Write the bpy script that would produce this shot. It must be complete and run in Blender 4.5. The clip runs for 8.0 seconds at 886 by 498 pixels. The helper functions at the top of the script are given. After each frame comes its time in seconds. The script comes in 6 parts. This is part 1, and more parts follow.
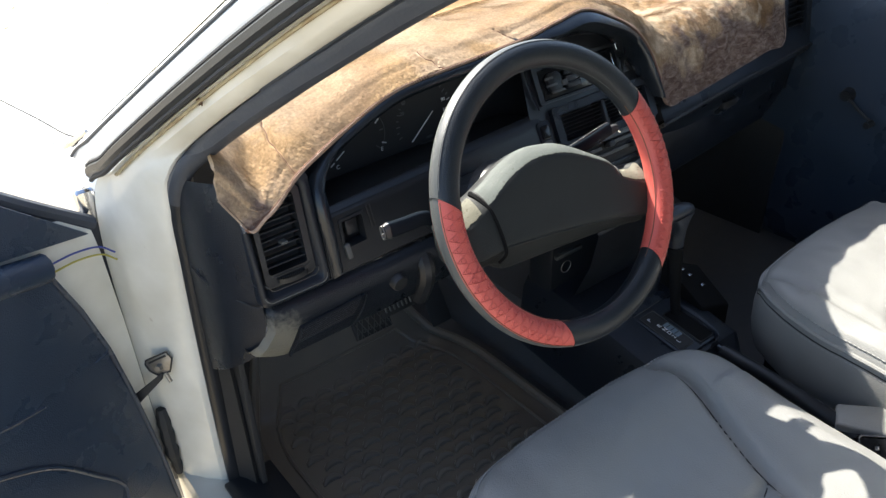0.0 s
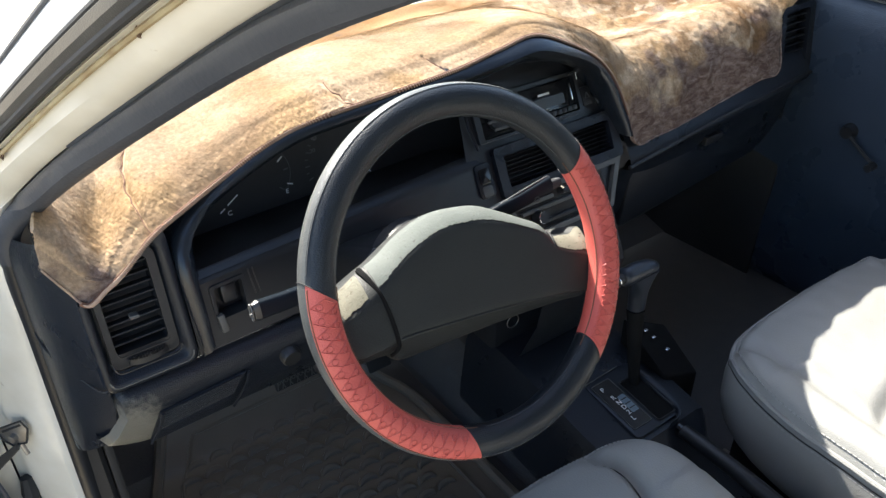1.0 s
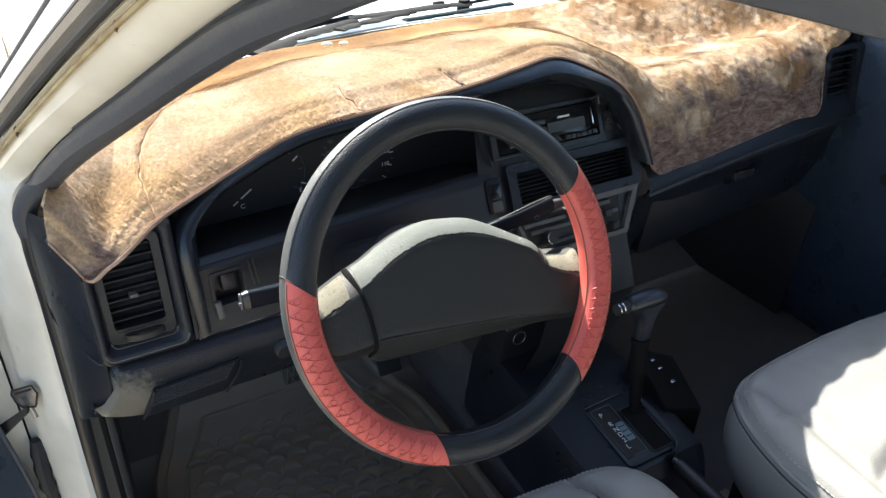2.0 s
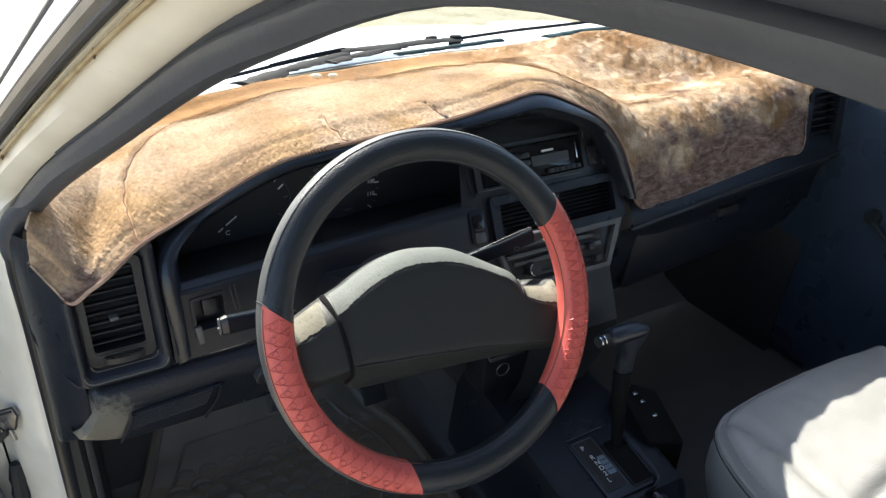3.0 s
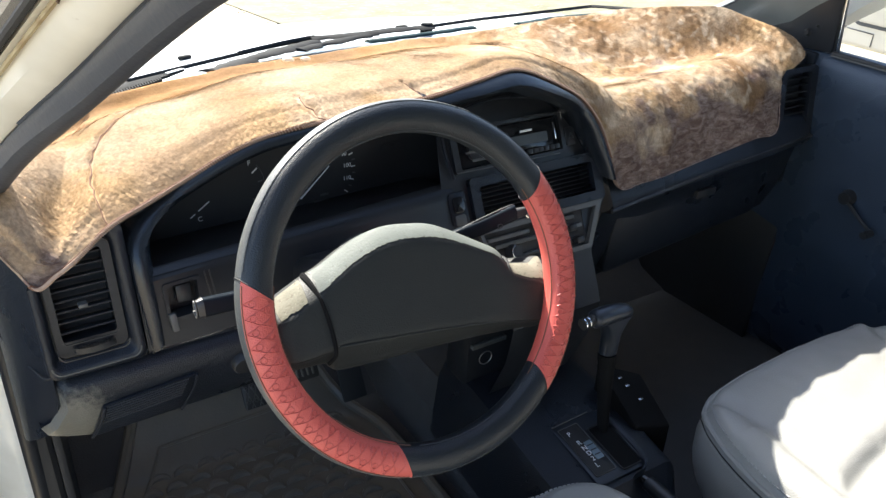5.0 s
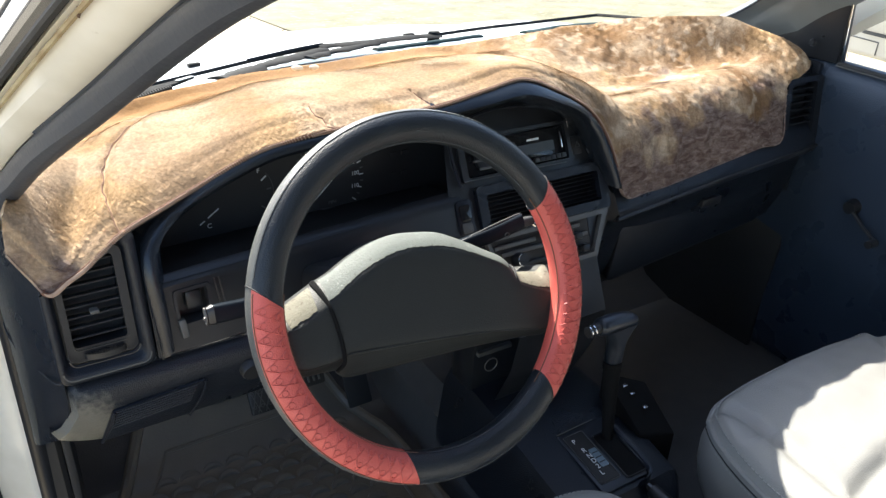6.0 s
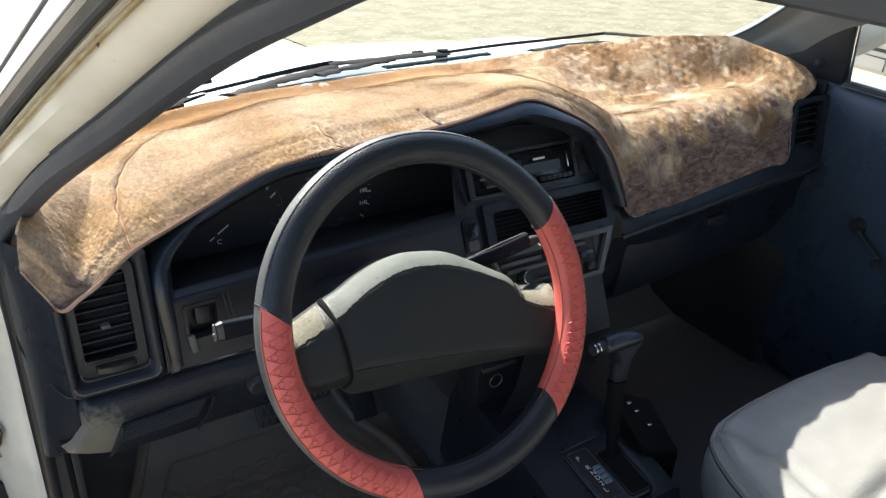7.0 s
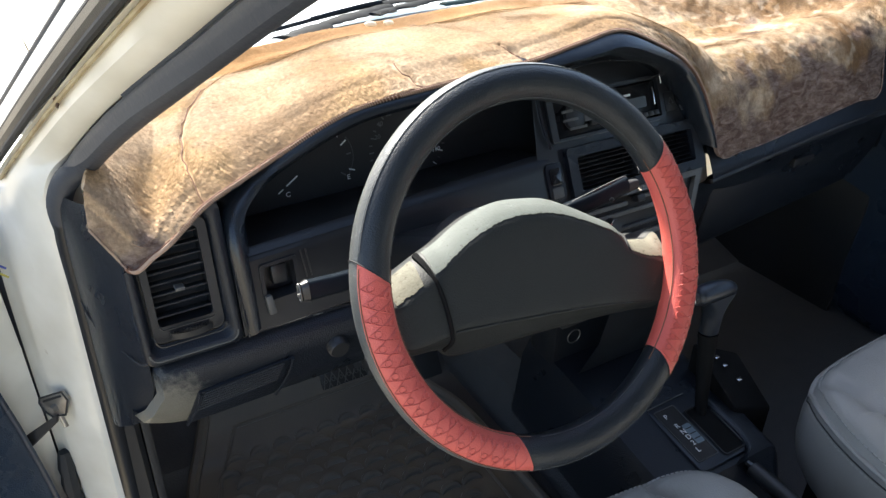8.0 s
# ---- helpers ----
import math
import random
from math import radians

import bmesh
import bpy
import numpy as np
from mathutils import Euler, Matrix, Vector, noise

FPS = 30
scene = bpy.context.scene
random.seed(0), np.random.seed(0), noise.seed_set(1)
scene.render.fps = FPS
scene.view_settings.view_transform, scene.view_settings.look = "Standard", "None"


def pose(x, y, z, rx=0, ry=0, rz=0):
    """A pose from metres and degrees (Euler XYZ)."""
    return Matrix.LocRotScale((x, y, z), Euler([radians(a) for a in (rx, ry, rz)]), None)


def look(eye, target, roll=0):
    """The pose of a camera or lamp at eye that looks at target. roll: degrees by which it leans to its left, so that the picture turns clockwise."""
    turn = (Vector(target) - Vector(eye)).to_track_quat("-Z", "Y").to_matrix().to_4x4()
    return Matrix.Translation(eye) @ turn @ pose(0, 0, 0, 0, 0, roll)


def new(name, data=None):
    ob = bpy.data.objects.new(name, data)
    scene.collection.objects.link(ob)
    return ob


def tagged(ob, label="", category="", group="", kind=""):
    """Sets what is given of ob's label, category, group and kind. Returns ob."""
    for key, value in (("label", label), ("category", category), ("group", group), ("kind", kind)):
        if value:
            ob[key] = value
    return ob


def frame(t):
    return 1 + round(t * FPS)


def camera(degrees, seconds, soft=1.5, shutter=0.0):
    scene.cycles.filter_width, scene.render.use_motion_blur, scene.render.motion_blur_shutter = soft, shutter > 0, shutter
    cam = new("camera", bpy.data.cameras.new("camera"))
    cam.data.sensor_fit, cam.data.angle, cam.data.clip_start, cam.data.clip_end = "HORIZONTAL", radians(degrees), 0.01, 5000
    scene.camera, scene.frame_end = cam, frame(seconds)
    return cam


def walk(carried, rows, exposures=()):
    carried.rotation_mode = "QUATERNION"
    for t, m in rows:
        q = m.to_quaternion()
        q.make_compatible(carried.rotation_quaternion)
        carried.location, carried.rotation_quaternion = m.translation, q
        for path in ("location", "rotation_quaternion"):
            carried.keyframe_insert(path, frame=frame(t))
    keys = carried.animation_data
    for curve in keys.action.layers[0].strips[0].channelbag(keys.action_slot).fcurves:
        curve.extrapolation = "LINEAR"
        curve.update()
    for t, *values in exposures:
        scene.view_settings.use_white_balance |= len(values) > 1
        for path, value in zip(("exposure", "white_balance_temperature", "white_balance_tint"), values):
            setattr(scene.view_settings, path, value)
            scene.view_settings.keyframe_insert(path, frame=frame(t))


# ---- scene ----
# ---------------------------------------------------------------- camera
cam = camera(59.1, 8.0, soft=1.4)
PATH = [
    (0, (-0.994, -0.592, 1.285), (0.02, 0.764, 0.22), -2.5),
    (0.5, (-0.855, -0.502, 1.275), (0.218, 0.814, 0.218), -1.7),
    (1, (-0.772, -0.504, 1.276), (0.212, 0.846, 0.178), -0.4),
    (1.2, (-0.756, -0.52, 1.275), (0.184, 0.854, 0.167), 0.1),
    (2.3, (-0.715, -0.561, 1.285), (0.145, 0.907, 0.234), 2.1),
    (2.5, (-0.712, -0.564, 1.285), (0.161, 0.91, 0.253), 2.5),
    (3, (-0.708, -0.579, 1.286), (0.183, 0.907, 0.287), 2.9),
    (3.5, (-0.71, -0.568, 1.248), (0.2, 0.915, 0.262), 2.6),
    (4, (-0.712, -0.565, 1.232), (0.23, 0.901, 0.249), 2.6),
    (4.5, (-0.714, -0.568, 1.237), (0.245, 0.889, 0.26), 2.6),
    (6, (-0.724, -0.57, 1.249), (0.235, 0.897, 0.284), 2.9),
    (6.5, (-0.726, -0.57, 1.255), (0.226, 0.911, 0.306), 3.0),
    (7, (-0.727, -0.575, 1.262), (0.223, 0.913, 0.321), 3.1),
    (7.5, (-0.728, -0.569, 1.248), (0.173, 0.928, 0.273), 2.1),
    (8, (-0.758, -0.481, 1.219), (0.115, 0.982, 0.173), 1.0),
]
walk(cam, [(t, look(eye, target, roll)) for t, eye, target, roll in PATH],
     exposures=((0.0, 1.62), (0.5, 1.66), (1.0, 1.84), (2.5, 1.80), (3.5, 1.53), (4.0, 1.82), (4.5, 1.90), (6.0, 1.82), (7.0, 1.54), (7.5, 1.56), (8.0, 1.82)))

# ---------------------------------------------------------------- light
SUN_DIR = Vector((-0.11, 0.97, 0.94)).normalized()
scene.view_settings.exposure = 1.6
world = bpy.data.worlds.new("sky")
scene.world = world
world.use_nodes = True
wn = world.node_tree.nodes
sky = wn.new("ShaderNodeTexSky")
sky.sky_type, sky.sun_disc = "NISHITA", False
sky.sun_elevation, sky.sun_rotation = math.asin(SUN_DIR.z), math.atan2(SUN_DIR.x, SUN_DIR.y)
world.node_tree.links.new(sky.outputs[0], wn["Background"].inputs[0])
wn["Background"].inputs[1].default_value = 0.112
sun = new("sun", bpy.data.lights.new("sun", "SUN"))
sun.data.energy, sun.data.angle, sun.data.color = 5.0, radians(0.5), (1.0, 0.945, 0.84)
sun.matrix_basis = Matrix.Translation((0, 0, 6)) @ SUN_DIR.to_track_quat("Z", "Y").to_matrix().to_4x4()


# ---------------------------------------------------------------- materials
def material(name, color, rough=0.5, metal=0.0, second=None, scale=8.0, amount=0.5, grain=0.0, grain_scale=300.0,
             voronoi=False, coat=0.0, sheen=0.0, spec=0.5, speckle=None, speckle_scale=60.0, speckle_cut=0.62, per_object=0.0):
    m = bpy.data.materials.new(name)
    m.use_nodes = True
    nodes, links = m.node_tree.nodes, m.node_tree.links
    b = nodes["Principled BSDF"]
    b.inputs["Roughness"].default_value = rough
    b.inputs["Metallic"].default_value = metal
    b.inputs["Coat Weight"].default_value = coat
    b.inputs["Coat Roughness"].default_value = 0.15
    b.inputs["Sheen Weight"].default_value = sheen
    b.inputs["Sheen Roughness"].default_value = 0.4
    b.inputs["Specular IOR Level"].default_value = spec
    coord = nodes.new("ShaderNodeTexCoord")
    second = second or tuple(c * 0.8 for c in color)
    n1 = nodes.new("ShaderNodeTexNoise")
    n1.inputs["Scale"].default_value, n1.inputs["Detail"].default_value = scale, 6.0
    links.new(coord.outputs["Object"], n1.inputs["Vector"])
    ramp = nodes.new("ShaderNodeMapRange")
    ramp.inputs["From Min"].default_value, ramp.inputs["From Max"].default_value = 0.35, 0.68
    ramp.inputs["To Max"].default_value = amount
    links.new(n1.outputs[0], ramp.inputs["Value"])
    mix = nodes.new("ShaderNodeMix")
    mix.data_type = "RGBA"
    mix.inputs["A"].default_value, mix.inputs["B"].default_value = (*color, 1), (*second, 1)
    links.new(ramp.outputs[0], mix.inputs["Factor"])
    out = mix.outputs["Result"]
    if speckle:
        n2 = nodes.new("ShaderNodeTexNoise")
        n2.inputs["Scale"].default_value, n2.inputs["Detail"].default_value = speckle_scale, 8.0
        links.new(coord.outputs["Object"], n2.inputs["Vector"])
        cut = nodes.new("ShaderNodeMapRange")
        cut.inputs["From Min"].default_value, cut.inputs["From Max"].default_value = speckle_cut, speckle_cut + 0.1
        links.new(n2.outputs[0], cut.inputs["Value"])
        mix2 = nodes.new("ShaderNodeMix")
        mix2.data_type = "RGBA"
        links.new(cut.outputs[0], mix2.inputs["Factor"])
        links.new(out, mix2.inputs["A"])
        mix2.inputs["B"].default_value = (*speckle, 1)
        out = mix2.outputs["Result"]
    if per_object:
        info = nodes.new("ShaderNodeObjectInfo")
        hsv = nodes.new("ShaderNodeHueSaturation")
        rng = nodes.new("ShaderNodeMapRange")
        rng.inputs["To Min"].default_value, rng.inputs["To Max"].default_value = 1 - per_object, 1 + per_object
        links.new(info.outputs["Random"], rng.inputs["Value"])
        links.new(rng.outputs[0], hsv.inputs["Value"])
        links.new(out, hsv.inputs["Color"])
        out = hsv.outputs[0]
    links.new(out, b.inputs["Base Color"])
    if grain:
        tex = nodes.new("ShaderNodeTexVoronoi" if voronoi else "ShaderNodeTexNoise")
        tex.inputs["Scale"].default_value = grain_scale
        links.new(coord.outputs["Object"], tex.inputs["Vector"])
        bump = nodes.new("ShaderNodeBump")
        bump.inputs["Strength"].default_value, bump.inputs["Distance"].default_value = grain, 0.0012
        links.new(tex.outputs[0], bump.inputs["Height"])
        links.new(bump.outputs[0], b.inputs["Normal"])
        r2 = nodes.new("ShaderNodeMapRange")
        r2.inputs["To Min"].default_value, r2.inputs["To Max"].default_value = max(rough - 0.08, 0.02), min(rough + 0.12, 1)
        links.new(n1.outputs[0], r2.inputs["Value"])
        links.new(r2.outputs[0], b.inputs["Roughness"])
    return m


def glass_material(name, tint=(1, 1, 1), rough=0.0):
    m = bpy.data.materials.new(name)
    m.use_nodes = True
    b = m.node_tree.nodes["Principled BSDF"]
    b.inputs["Base Color"].default_value = (*tint, 1)
    b.inputs["Roughness"].default_value = rough
    b.inputs["Transmission Weight"].default_value = 1.0
    b.inputs["IOR"].default_value = 1.02
    return m


VINYL = material("dash_vinyl", (0.0105, 0.0138, 0.0200), 0.28, spec=0.33, second=(0.0145, 0.0182, 0.0255), scale=14, grain=0.35, grain_scale=650, voronoi=True,
                 speckle=(0.03, 0.03, 0.03), speckle_scale=110, speckle_cut=0.70)
def dusty(name, base, centre, radius, dust):
    """A copy of the look of base with dust rubbed into one worn spot."""
    m = base.copy()
    m.name = name
    nodes, links = m.node_tree.nodes, m.node_tree.links
    b = nodes["Principled BSDF"]
    old = b.inputs["Base Color"].links[0].from_socket
    geo = nodes.new("ShaderNodeNewGeometry")
    far = nodes.new("ShaderNodeVectorMath")
    far.operation = "DISTANCE"
    far.inputs[1].default_value = centre
    links.new(geo.outputs["Position"], far.inputs[0])
    nz = nodes.new("ShaderNodeTexNoise")
    nz.inputs["Scale"].default_value, nz.inputs["Detail"].default_value = 160.0, 6.0
    links.new(geo.outputs["Position"], nz.inputs["Vector"])
    add = nodes.new("ShaderNodeMath")
    add.operation = "MULTIPLY_ADD"
    add.inputs[1].default_value = 0.05
    links.new(nz.outputs[0], add.inputs[0])
    links.new(far.outputs["Value"], add.inputs[2])
    rng = nodes.new("ShaderNodeMapRange")
    rng.inputs["From Min"].default_value, rng.inputs["From Max"].default_value = radius * 0.5 + 0.025, radius + 0.025
    rng.inputs["To Min"].default_value, rng.inputs["To Max"].default_value = 0.85, 0.0
    links.new(add.outputs[0], rng.inputs["Value"])
    mix = nodes.new("ShaderNodeMix")
    mix.data_type = "RGBA"
    links.new(rng.outputs[0], mix.inputs["Factor"])
    links.new(old, mix.inputs["A"])
    mix.inputs["B"].default_value = (*dust, 1)
    links.new(mix.outputs["Result"], b.inputs["Base Color"])
    return m


KNEE = dusty("dusty_vinyl", VINYL, (-.697, .178, .645), .056, (0.19, 0.183, 0.155))
PLASTIC = material("black_plastic", (0.0165, 0.0182, 0.0215), 0.32, second=(0.0205, 0.0222, 0.0255), scale=20, grain=0.15, grain_scale=900, spec=0.36)
GLOSS = material("gloss_black", (0.010, 0.0107, 0.0125), 0.14, second=(0.014, 0.0143, 0.0155), scale=15)
DARK = material("matt_black", (0.0215, 0.0222, 0.0240), 0.7, second=(0.026, 0.026, 0.027), scale=20, grain=0.2, grain_scale=400)
STEM = material("dull_black_steel", (0.011, 0.0112, 0.0118), 0.85, second=(0.008, 0.008, 0.008), scale=20, spec=0.08)
RUBBER = material("seal_rubber", (0.038, 0.045, 0.060), 0.5, second=(0.050, 0.058, 0.073), scale=30, grain=0.3, grain_scale=220)
PAINT = material("white_paint", (0.80, 0.78, 0.71), 0.34, second=(0.56, 0.53, 0.44), scale=11, amount=0.55, coat=0.3, speckle=(0.25, 0.17, 0.09), speckle_scale=38, speckle_cut=0.74)
OUTER_PAINT = material("white_outer_paint", (0.80, 0.80, 0.77), 0.25, second=(0.74, 0.73, 0.69), scale=4, amount=0.5, coat=0.5)
RUST = material("rust", (0.10, 0.055, 0.028), 0.85, second=(0.05, 0.03, 0.02), scale=60, grain=0.5, grain_scale=300)
SEALANT = material("aged_sealant", (0.42, 0.36, 0.22), 0.6, second=(0.25, 0.17, 0.08), scale=40, amount=0.8)
LEATHER = material("grey_leather", (0.275, 0.276, 0.266), 0.42, second=(0.236, 0.237, 0.228), scale=7, grain=0.28, grain_scale=520, voronoi=True)
RIM_THREAD = material("dark_thread", (0.07, 0.075, 0.08), 0.7, second=(0.05, 0.052, 0.055), scale=200)
SEAM = material("seam_thread", (0.34, 0.34, 0.33), 0.7, second=(0.24, 0.24, 0.24), scale=200)
RIM_BLACK = material("rim_leather_black", (0.0135, 0.0175, 0.0225), 0.36, second=(0.0175, 0.0215, 0.026), scale=16, grain=0.3, grain_scale=700, voronoi=True)
RIM_RED = material("rim_leather_red", (0.66, 0.125, 0.10), 0.42, second=(0.58, 0.10, 0.08), scale=22, grain=0.25, grain_scale=800, voronoi=True)
# darker copy of the red paints dirt and shade of the pressed creases
EMBOSS = material("pressed_red_leather", (0.585, 0.108, 0.086), 0.45, second=(0.52, 0.09, 0.072), scale=40)
HUB = material("hub_grey_vinyl", (0.0235, 0.0255, 0.0250), 0.52, spec=0.35, second=(0.020, 0.022, 0.0215), scale=12, grain=0.22, grain_scale=620, voronoi=True,
               speckle=(0.03, 0.029, 0.026), speckle_scale=70, speckle_cut=0.72)
# paler, dusty copies of the hub vinyl carry the top edge's sunlight
HUB_PALE_EDGE = material("dusty_sunlit_hub_vinyl", (0.122, 0.136, 0.126), 0.7, spec=0.2, second=(0.100, 0.112, 0.104), scale=30, grain=0.3, grain_scale=420, speckle=(0.075, 0.078, 0.070), speckle_scale=260, speckle_cut=0.63)
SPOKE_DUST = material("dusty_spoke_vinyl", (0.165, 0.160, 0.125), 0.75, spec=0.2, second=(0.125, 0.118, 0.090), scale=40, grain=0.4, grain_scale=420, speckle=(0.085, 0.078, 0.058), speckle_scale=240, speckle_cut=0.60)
# greyer copy of the black rim leather; its tone paints reflected daylight
OUTER_STRIP = material("rim_leather_daylit", (0.092, 0.096, 0.094), 0.36, second=(0.070, 0.074, 0.073), scale=24, grain=0.25, grain_scale=700, voronoi=True)
GRIP = material("grip_blue_black", (0.016, 0.021, 0.030), 0.30, second=(0.022, 0.027, 0.036), scale=30, grain=0.12, grain_scale=700)
PALE_WINDOW = material("pale_blue_window", (0.16, 0.22, 0.26), 0.3, second=(0.10, 0.14, 0.17), scale=120)
PLUSH = material("tan_plush", (0.380, 0.256, 0.153), 0.95, second=(0.540, 0.427, 0.310), scale=6.0, amount=0.9, grain=1.0, grain_scale=460, speckle=(0.425, 0.288, 0.160), speckle_scale=11, speckle_cut=0.52, spec=0.15)


def napped(m):
    """Fine light and dark fibres and a deep soft nap."""
    nodes, links = m.node_tree.nodes, m.node_tree.links
    nodes["Bump"].inputs["Distance"].default_value = 0.0008
    b = nodes["Principled BSDF"]
    old = b.inputs["Base Color"].links[0].from_socket
    coord = nodes.new("ShaderNodeTexCoord")
    fine = nodes.new("ShaderNodeTexNoise")
    fine.inputs["Scale"].default_value, fine.inputs["Detail"].default_value = 240.0, 5.0
    links.new(coord.outputs["Object"], fine.inputs["Vector"])
    rng = nodes.new("ShaderNodeMapRange")
    rng.inputs["From Min"].default_value, rng.inputs["From Max"].default_value = 0.35, 0.65
    rng.inputs["To Min"].default_value, rng.inputs["To Max"].default_value = 0.82, 1.18
    links.new(fine.outputs[0], rng.inputs["Value"])
    hsv = nodes.new("ShaderNodeHueSaturation")
    links.new(rng.outputs[0], hsv.inputs["Value"])
    links.new(old, hsv.inputs["Color"])
    out = hsv.outputs[0]
    # cream and brown streaks paint the nap's sheen and shade, stronger towards the passenger
    place = nodes.new("ShaderNodeNewGeometry")
    axes = nodes.new("ShaderNodeSeparateXYZ")
    links.new(place.outputs["Position"], axes.inputs[0])
    passenger_side = nodes.new("ShaderNodeMapRange")
    for key, value in (("From Min", -0.16), ("From Max", 0.10), ("To Min", 0.10), ("To Max", 1.0)):
        passenger_side.inputs[key].default_value = value
    links.new(axes.outputs["X"], passenger_side.inputs["Value"])
    for stretch, lo, hi, top, colour in (((5.0, 22.0, 22.0), 0.50, 0.66, 0.75, (0.74, 0.61, 0.45)), ((9.0, 8.0, 6.0), 0.44, 0.64, 0.80, (0.235, 0.125, 0.052)), ((30.0, 44.0, 26.0), 0.54, 0.66, 0.62, (0.72, 0.59, 0.44)), ((70.0, 60.0, 24.0), 0.52, 0.70, 0.55, (0.150, 0.085, 0.048))):
        fit = nodes.new("ShaderNodeMapping")
        fit.inputs["Scale"].default_value = stretch
        links.new(coord.outputs["Object"], fit.inputs["Vector"])
        nz = nodes.new("ShaderNodeTexNoise")
        nz.inputs["Scale"].default_value, nz.inputs["Detail"].default_value, nz.inputs["Distortion"].default_value = 1.0, 7.0, 0.6
        links.new(fit.outputs[0], nz.inputs["Vector"])
        cut = nodes.new("ShaderNodeMapRange")
        cut.inputs["From Min"].default_value, cut.inputs["From Max"].default_value, cut.inputs["To Max"].default_value = lo, hi, top
        links.new(nz.outputs[0], cut.inputs["Value"])
        mix = nodes.new("ShaderNodeMix")
        mix.data_type = "RGBA"
        part_of = nodes.new("ShaderNodeMath")
        part_of.operation = "MULTIPLY"
        links.new(cut.outputs[0], part_of.inputs[0])
        links.new(passenger_side.outputs[0], part_of.inputs[1])
        links.new(part_of.outputs[0], mix.inputs["Factor"])
        links.new(out, mix.inputs["A"])
        mix.inputs["B"].default_value = (*colour, 1)
        out = mix.outputs["Result"]
    # a browner band along the windscreen before the driver paints the curled edge's shade
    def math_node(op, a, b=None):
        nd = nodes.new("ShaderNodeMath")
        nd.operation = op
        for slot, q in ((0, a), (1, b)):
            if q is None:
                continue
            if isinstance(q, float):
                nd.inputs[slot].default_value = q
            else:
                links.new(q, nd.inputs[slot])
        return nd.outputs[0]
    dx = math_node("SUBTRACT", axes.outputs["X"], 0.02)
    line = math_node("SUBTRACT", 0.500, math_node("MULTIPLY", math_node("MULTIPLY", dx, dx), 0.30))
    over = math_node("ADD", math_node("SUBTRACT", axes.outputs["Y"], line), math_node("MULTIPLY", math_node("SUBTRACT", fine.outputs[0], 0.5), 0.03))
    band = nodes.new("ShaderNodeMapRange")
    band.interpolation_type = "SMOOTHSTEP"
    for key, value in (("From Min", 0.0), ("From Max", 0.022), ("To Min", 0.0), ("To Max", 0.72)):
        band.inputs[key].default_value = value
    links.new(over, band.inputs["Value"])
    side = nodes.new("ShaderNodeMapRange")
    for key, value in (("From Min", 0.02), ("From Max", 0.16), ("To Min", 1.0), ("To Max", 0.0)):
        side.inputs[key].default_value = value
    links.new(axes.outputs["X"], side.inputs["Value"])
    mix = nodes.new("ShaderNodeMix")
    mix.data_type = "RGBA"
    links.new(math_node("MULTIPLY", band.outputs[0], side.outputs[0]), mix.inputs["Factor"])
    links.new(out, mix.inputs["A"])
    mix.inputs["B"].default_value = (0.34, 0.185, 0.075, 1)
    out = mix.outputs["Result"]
    # mauve brown on the hanging ends and left corner paints their shade, in patches
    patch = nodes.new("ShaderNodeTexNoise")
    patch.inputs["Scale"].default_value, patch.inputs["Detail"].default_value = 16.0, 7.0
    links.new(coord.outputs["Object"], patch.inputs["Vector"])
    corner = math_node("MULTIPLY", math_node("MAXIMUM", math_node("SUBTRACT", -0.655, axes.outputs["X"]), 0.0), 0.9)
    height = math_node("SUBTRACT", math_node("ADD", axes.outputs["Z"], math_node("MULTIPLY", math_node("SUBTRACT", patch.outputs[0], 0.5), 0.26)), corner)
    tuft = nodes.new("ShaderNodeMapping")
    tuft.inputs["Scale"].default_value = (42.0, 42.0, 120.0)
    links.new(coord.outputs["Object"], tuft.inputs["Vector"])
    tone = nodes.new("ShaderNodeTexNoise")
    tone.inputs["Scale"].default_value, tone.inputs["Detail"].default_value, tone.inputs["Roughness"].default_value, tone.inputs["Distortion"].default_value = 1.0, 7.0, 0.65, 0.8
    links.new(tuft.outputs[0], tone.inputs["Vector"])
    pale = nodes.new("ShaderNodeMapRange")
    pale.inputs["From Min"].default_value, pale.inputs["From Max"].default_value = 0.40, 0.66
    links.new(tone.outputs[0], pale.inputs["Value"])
    shade_tint = nodes.new("ShaderNodeMix")
    shade_tint.data_type = "RGBA"
    links.new(pale.outputs[0], shade_tint.inputs["Factor"])
    shade_tint.inputs["A"].default_value, shade_tint.inputs["B"].default_value = (0.132, 0.085, 0.072, 1), (0.340, 0.262, 0.228, 1)
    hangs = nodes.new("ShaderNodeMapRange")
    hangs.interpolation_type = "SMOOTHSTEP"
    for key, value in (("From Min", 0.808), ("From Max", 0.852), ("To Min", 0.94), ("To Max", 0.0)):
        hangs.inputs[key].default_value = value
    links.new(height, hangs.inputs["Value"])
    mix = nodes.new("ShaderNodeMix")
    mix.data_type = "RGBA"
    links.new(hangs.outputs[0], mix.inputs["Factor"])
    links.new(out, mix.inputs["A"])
    links.new(shade_tint.outputs["Result"], mix.inputs["B"])
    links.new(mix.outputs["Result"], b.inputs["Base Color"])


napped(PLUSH)


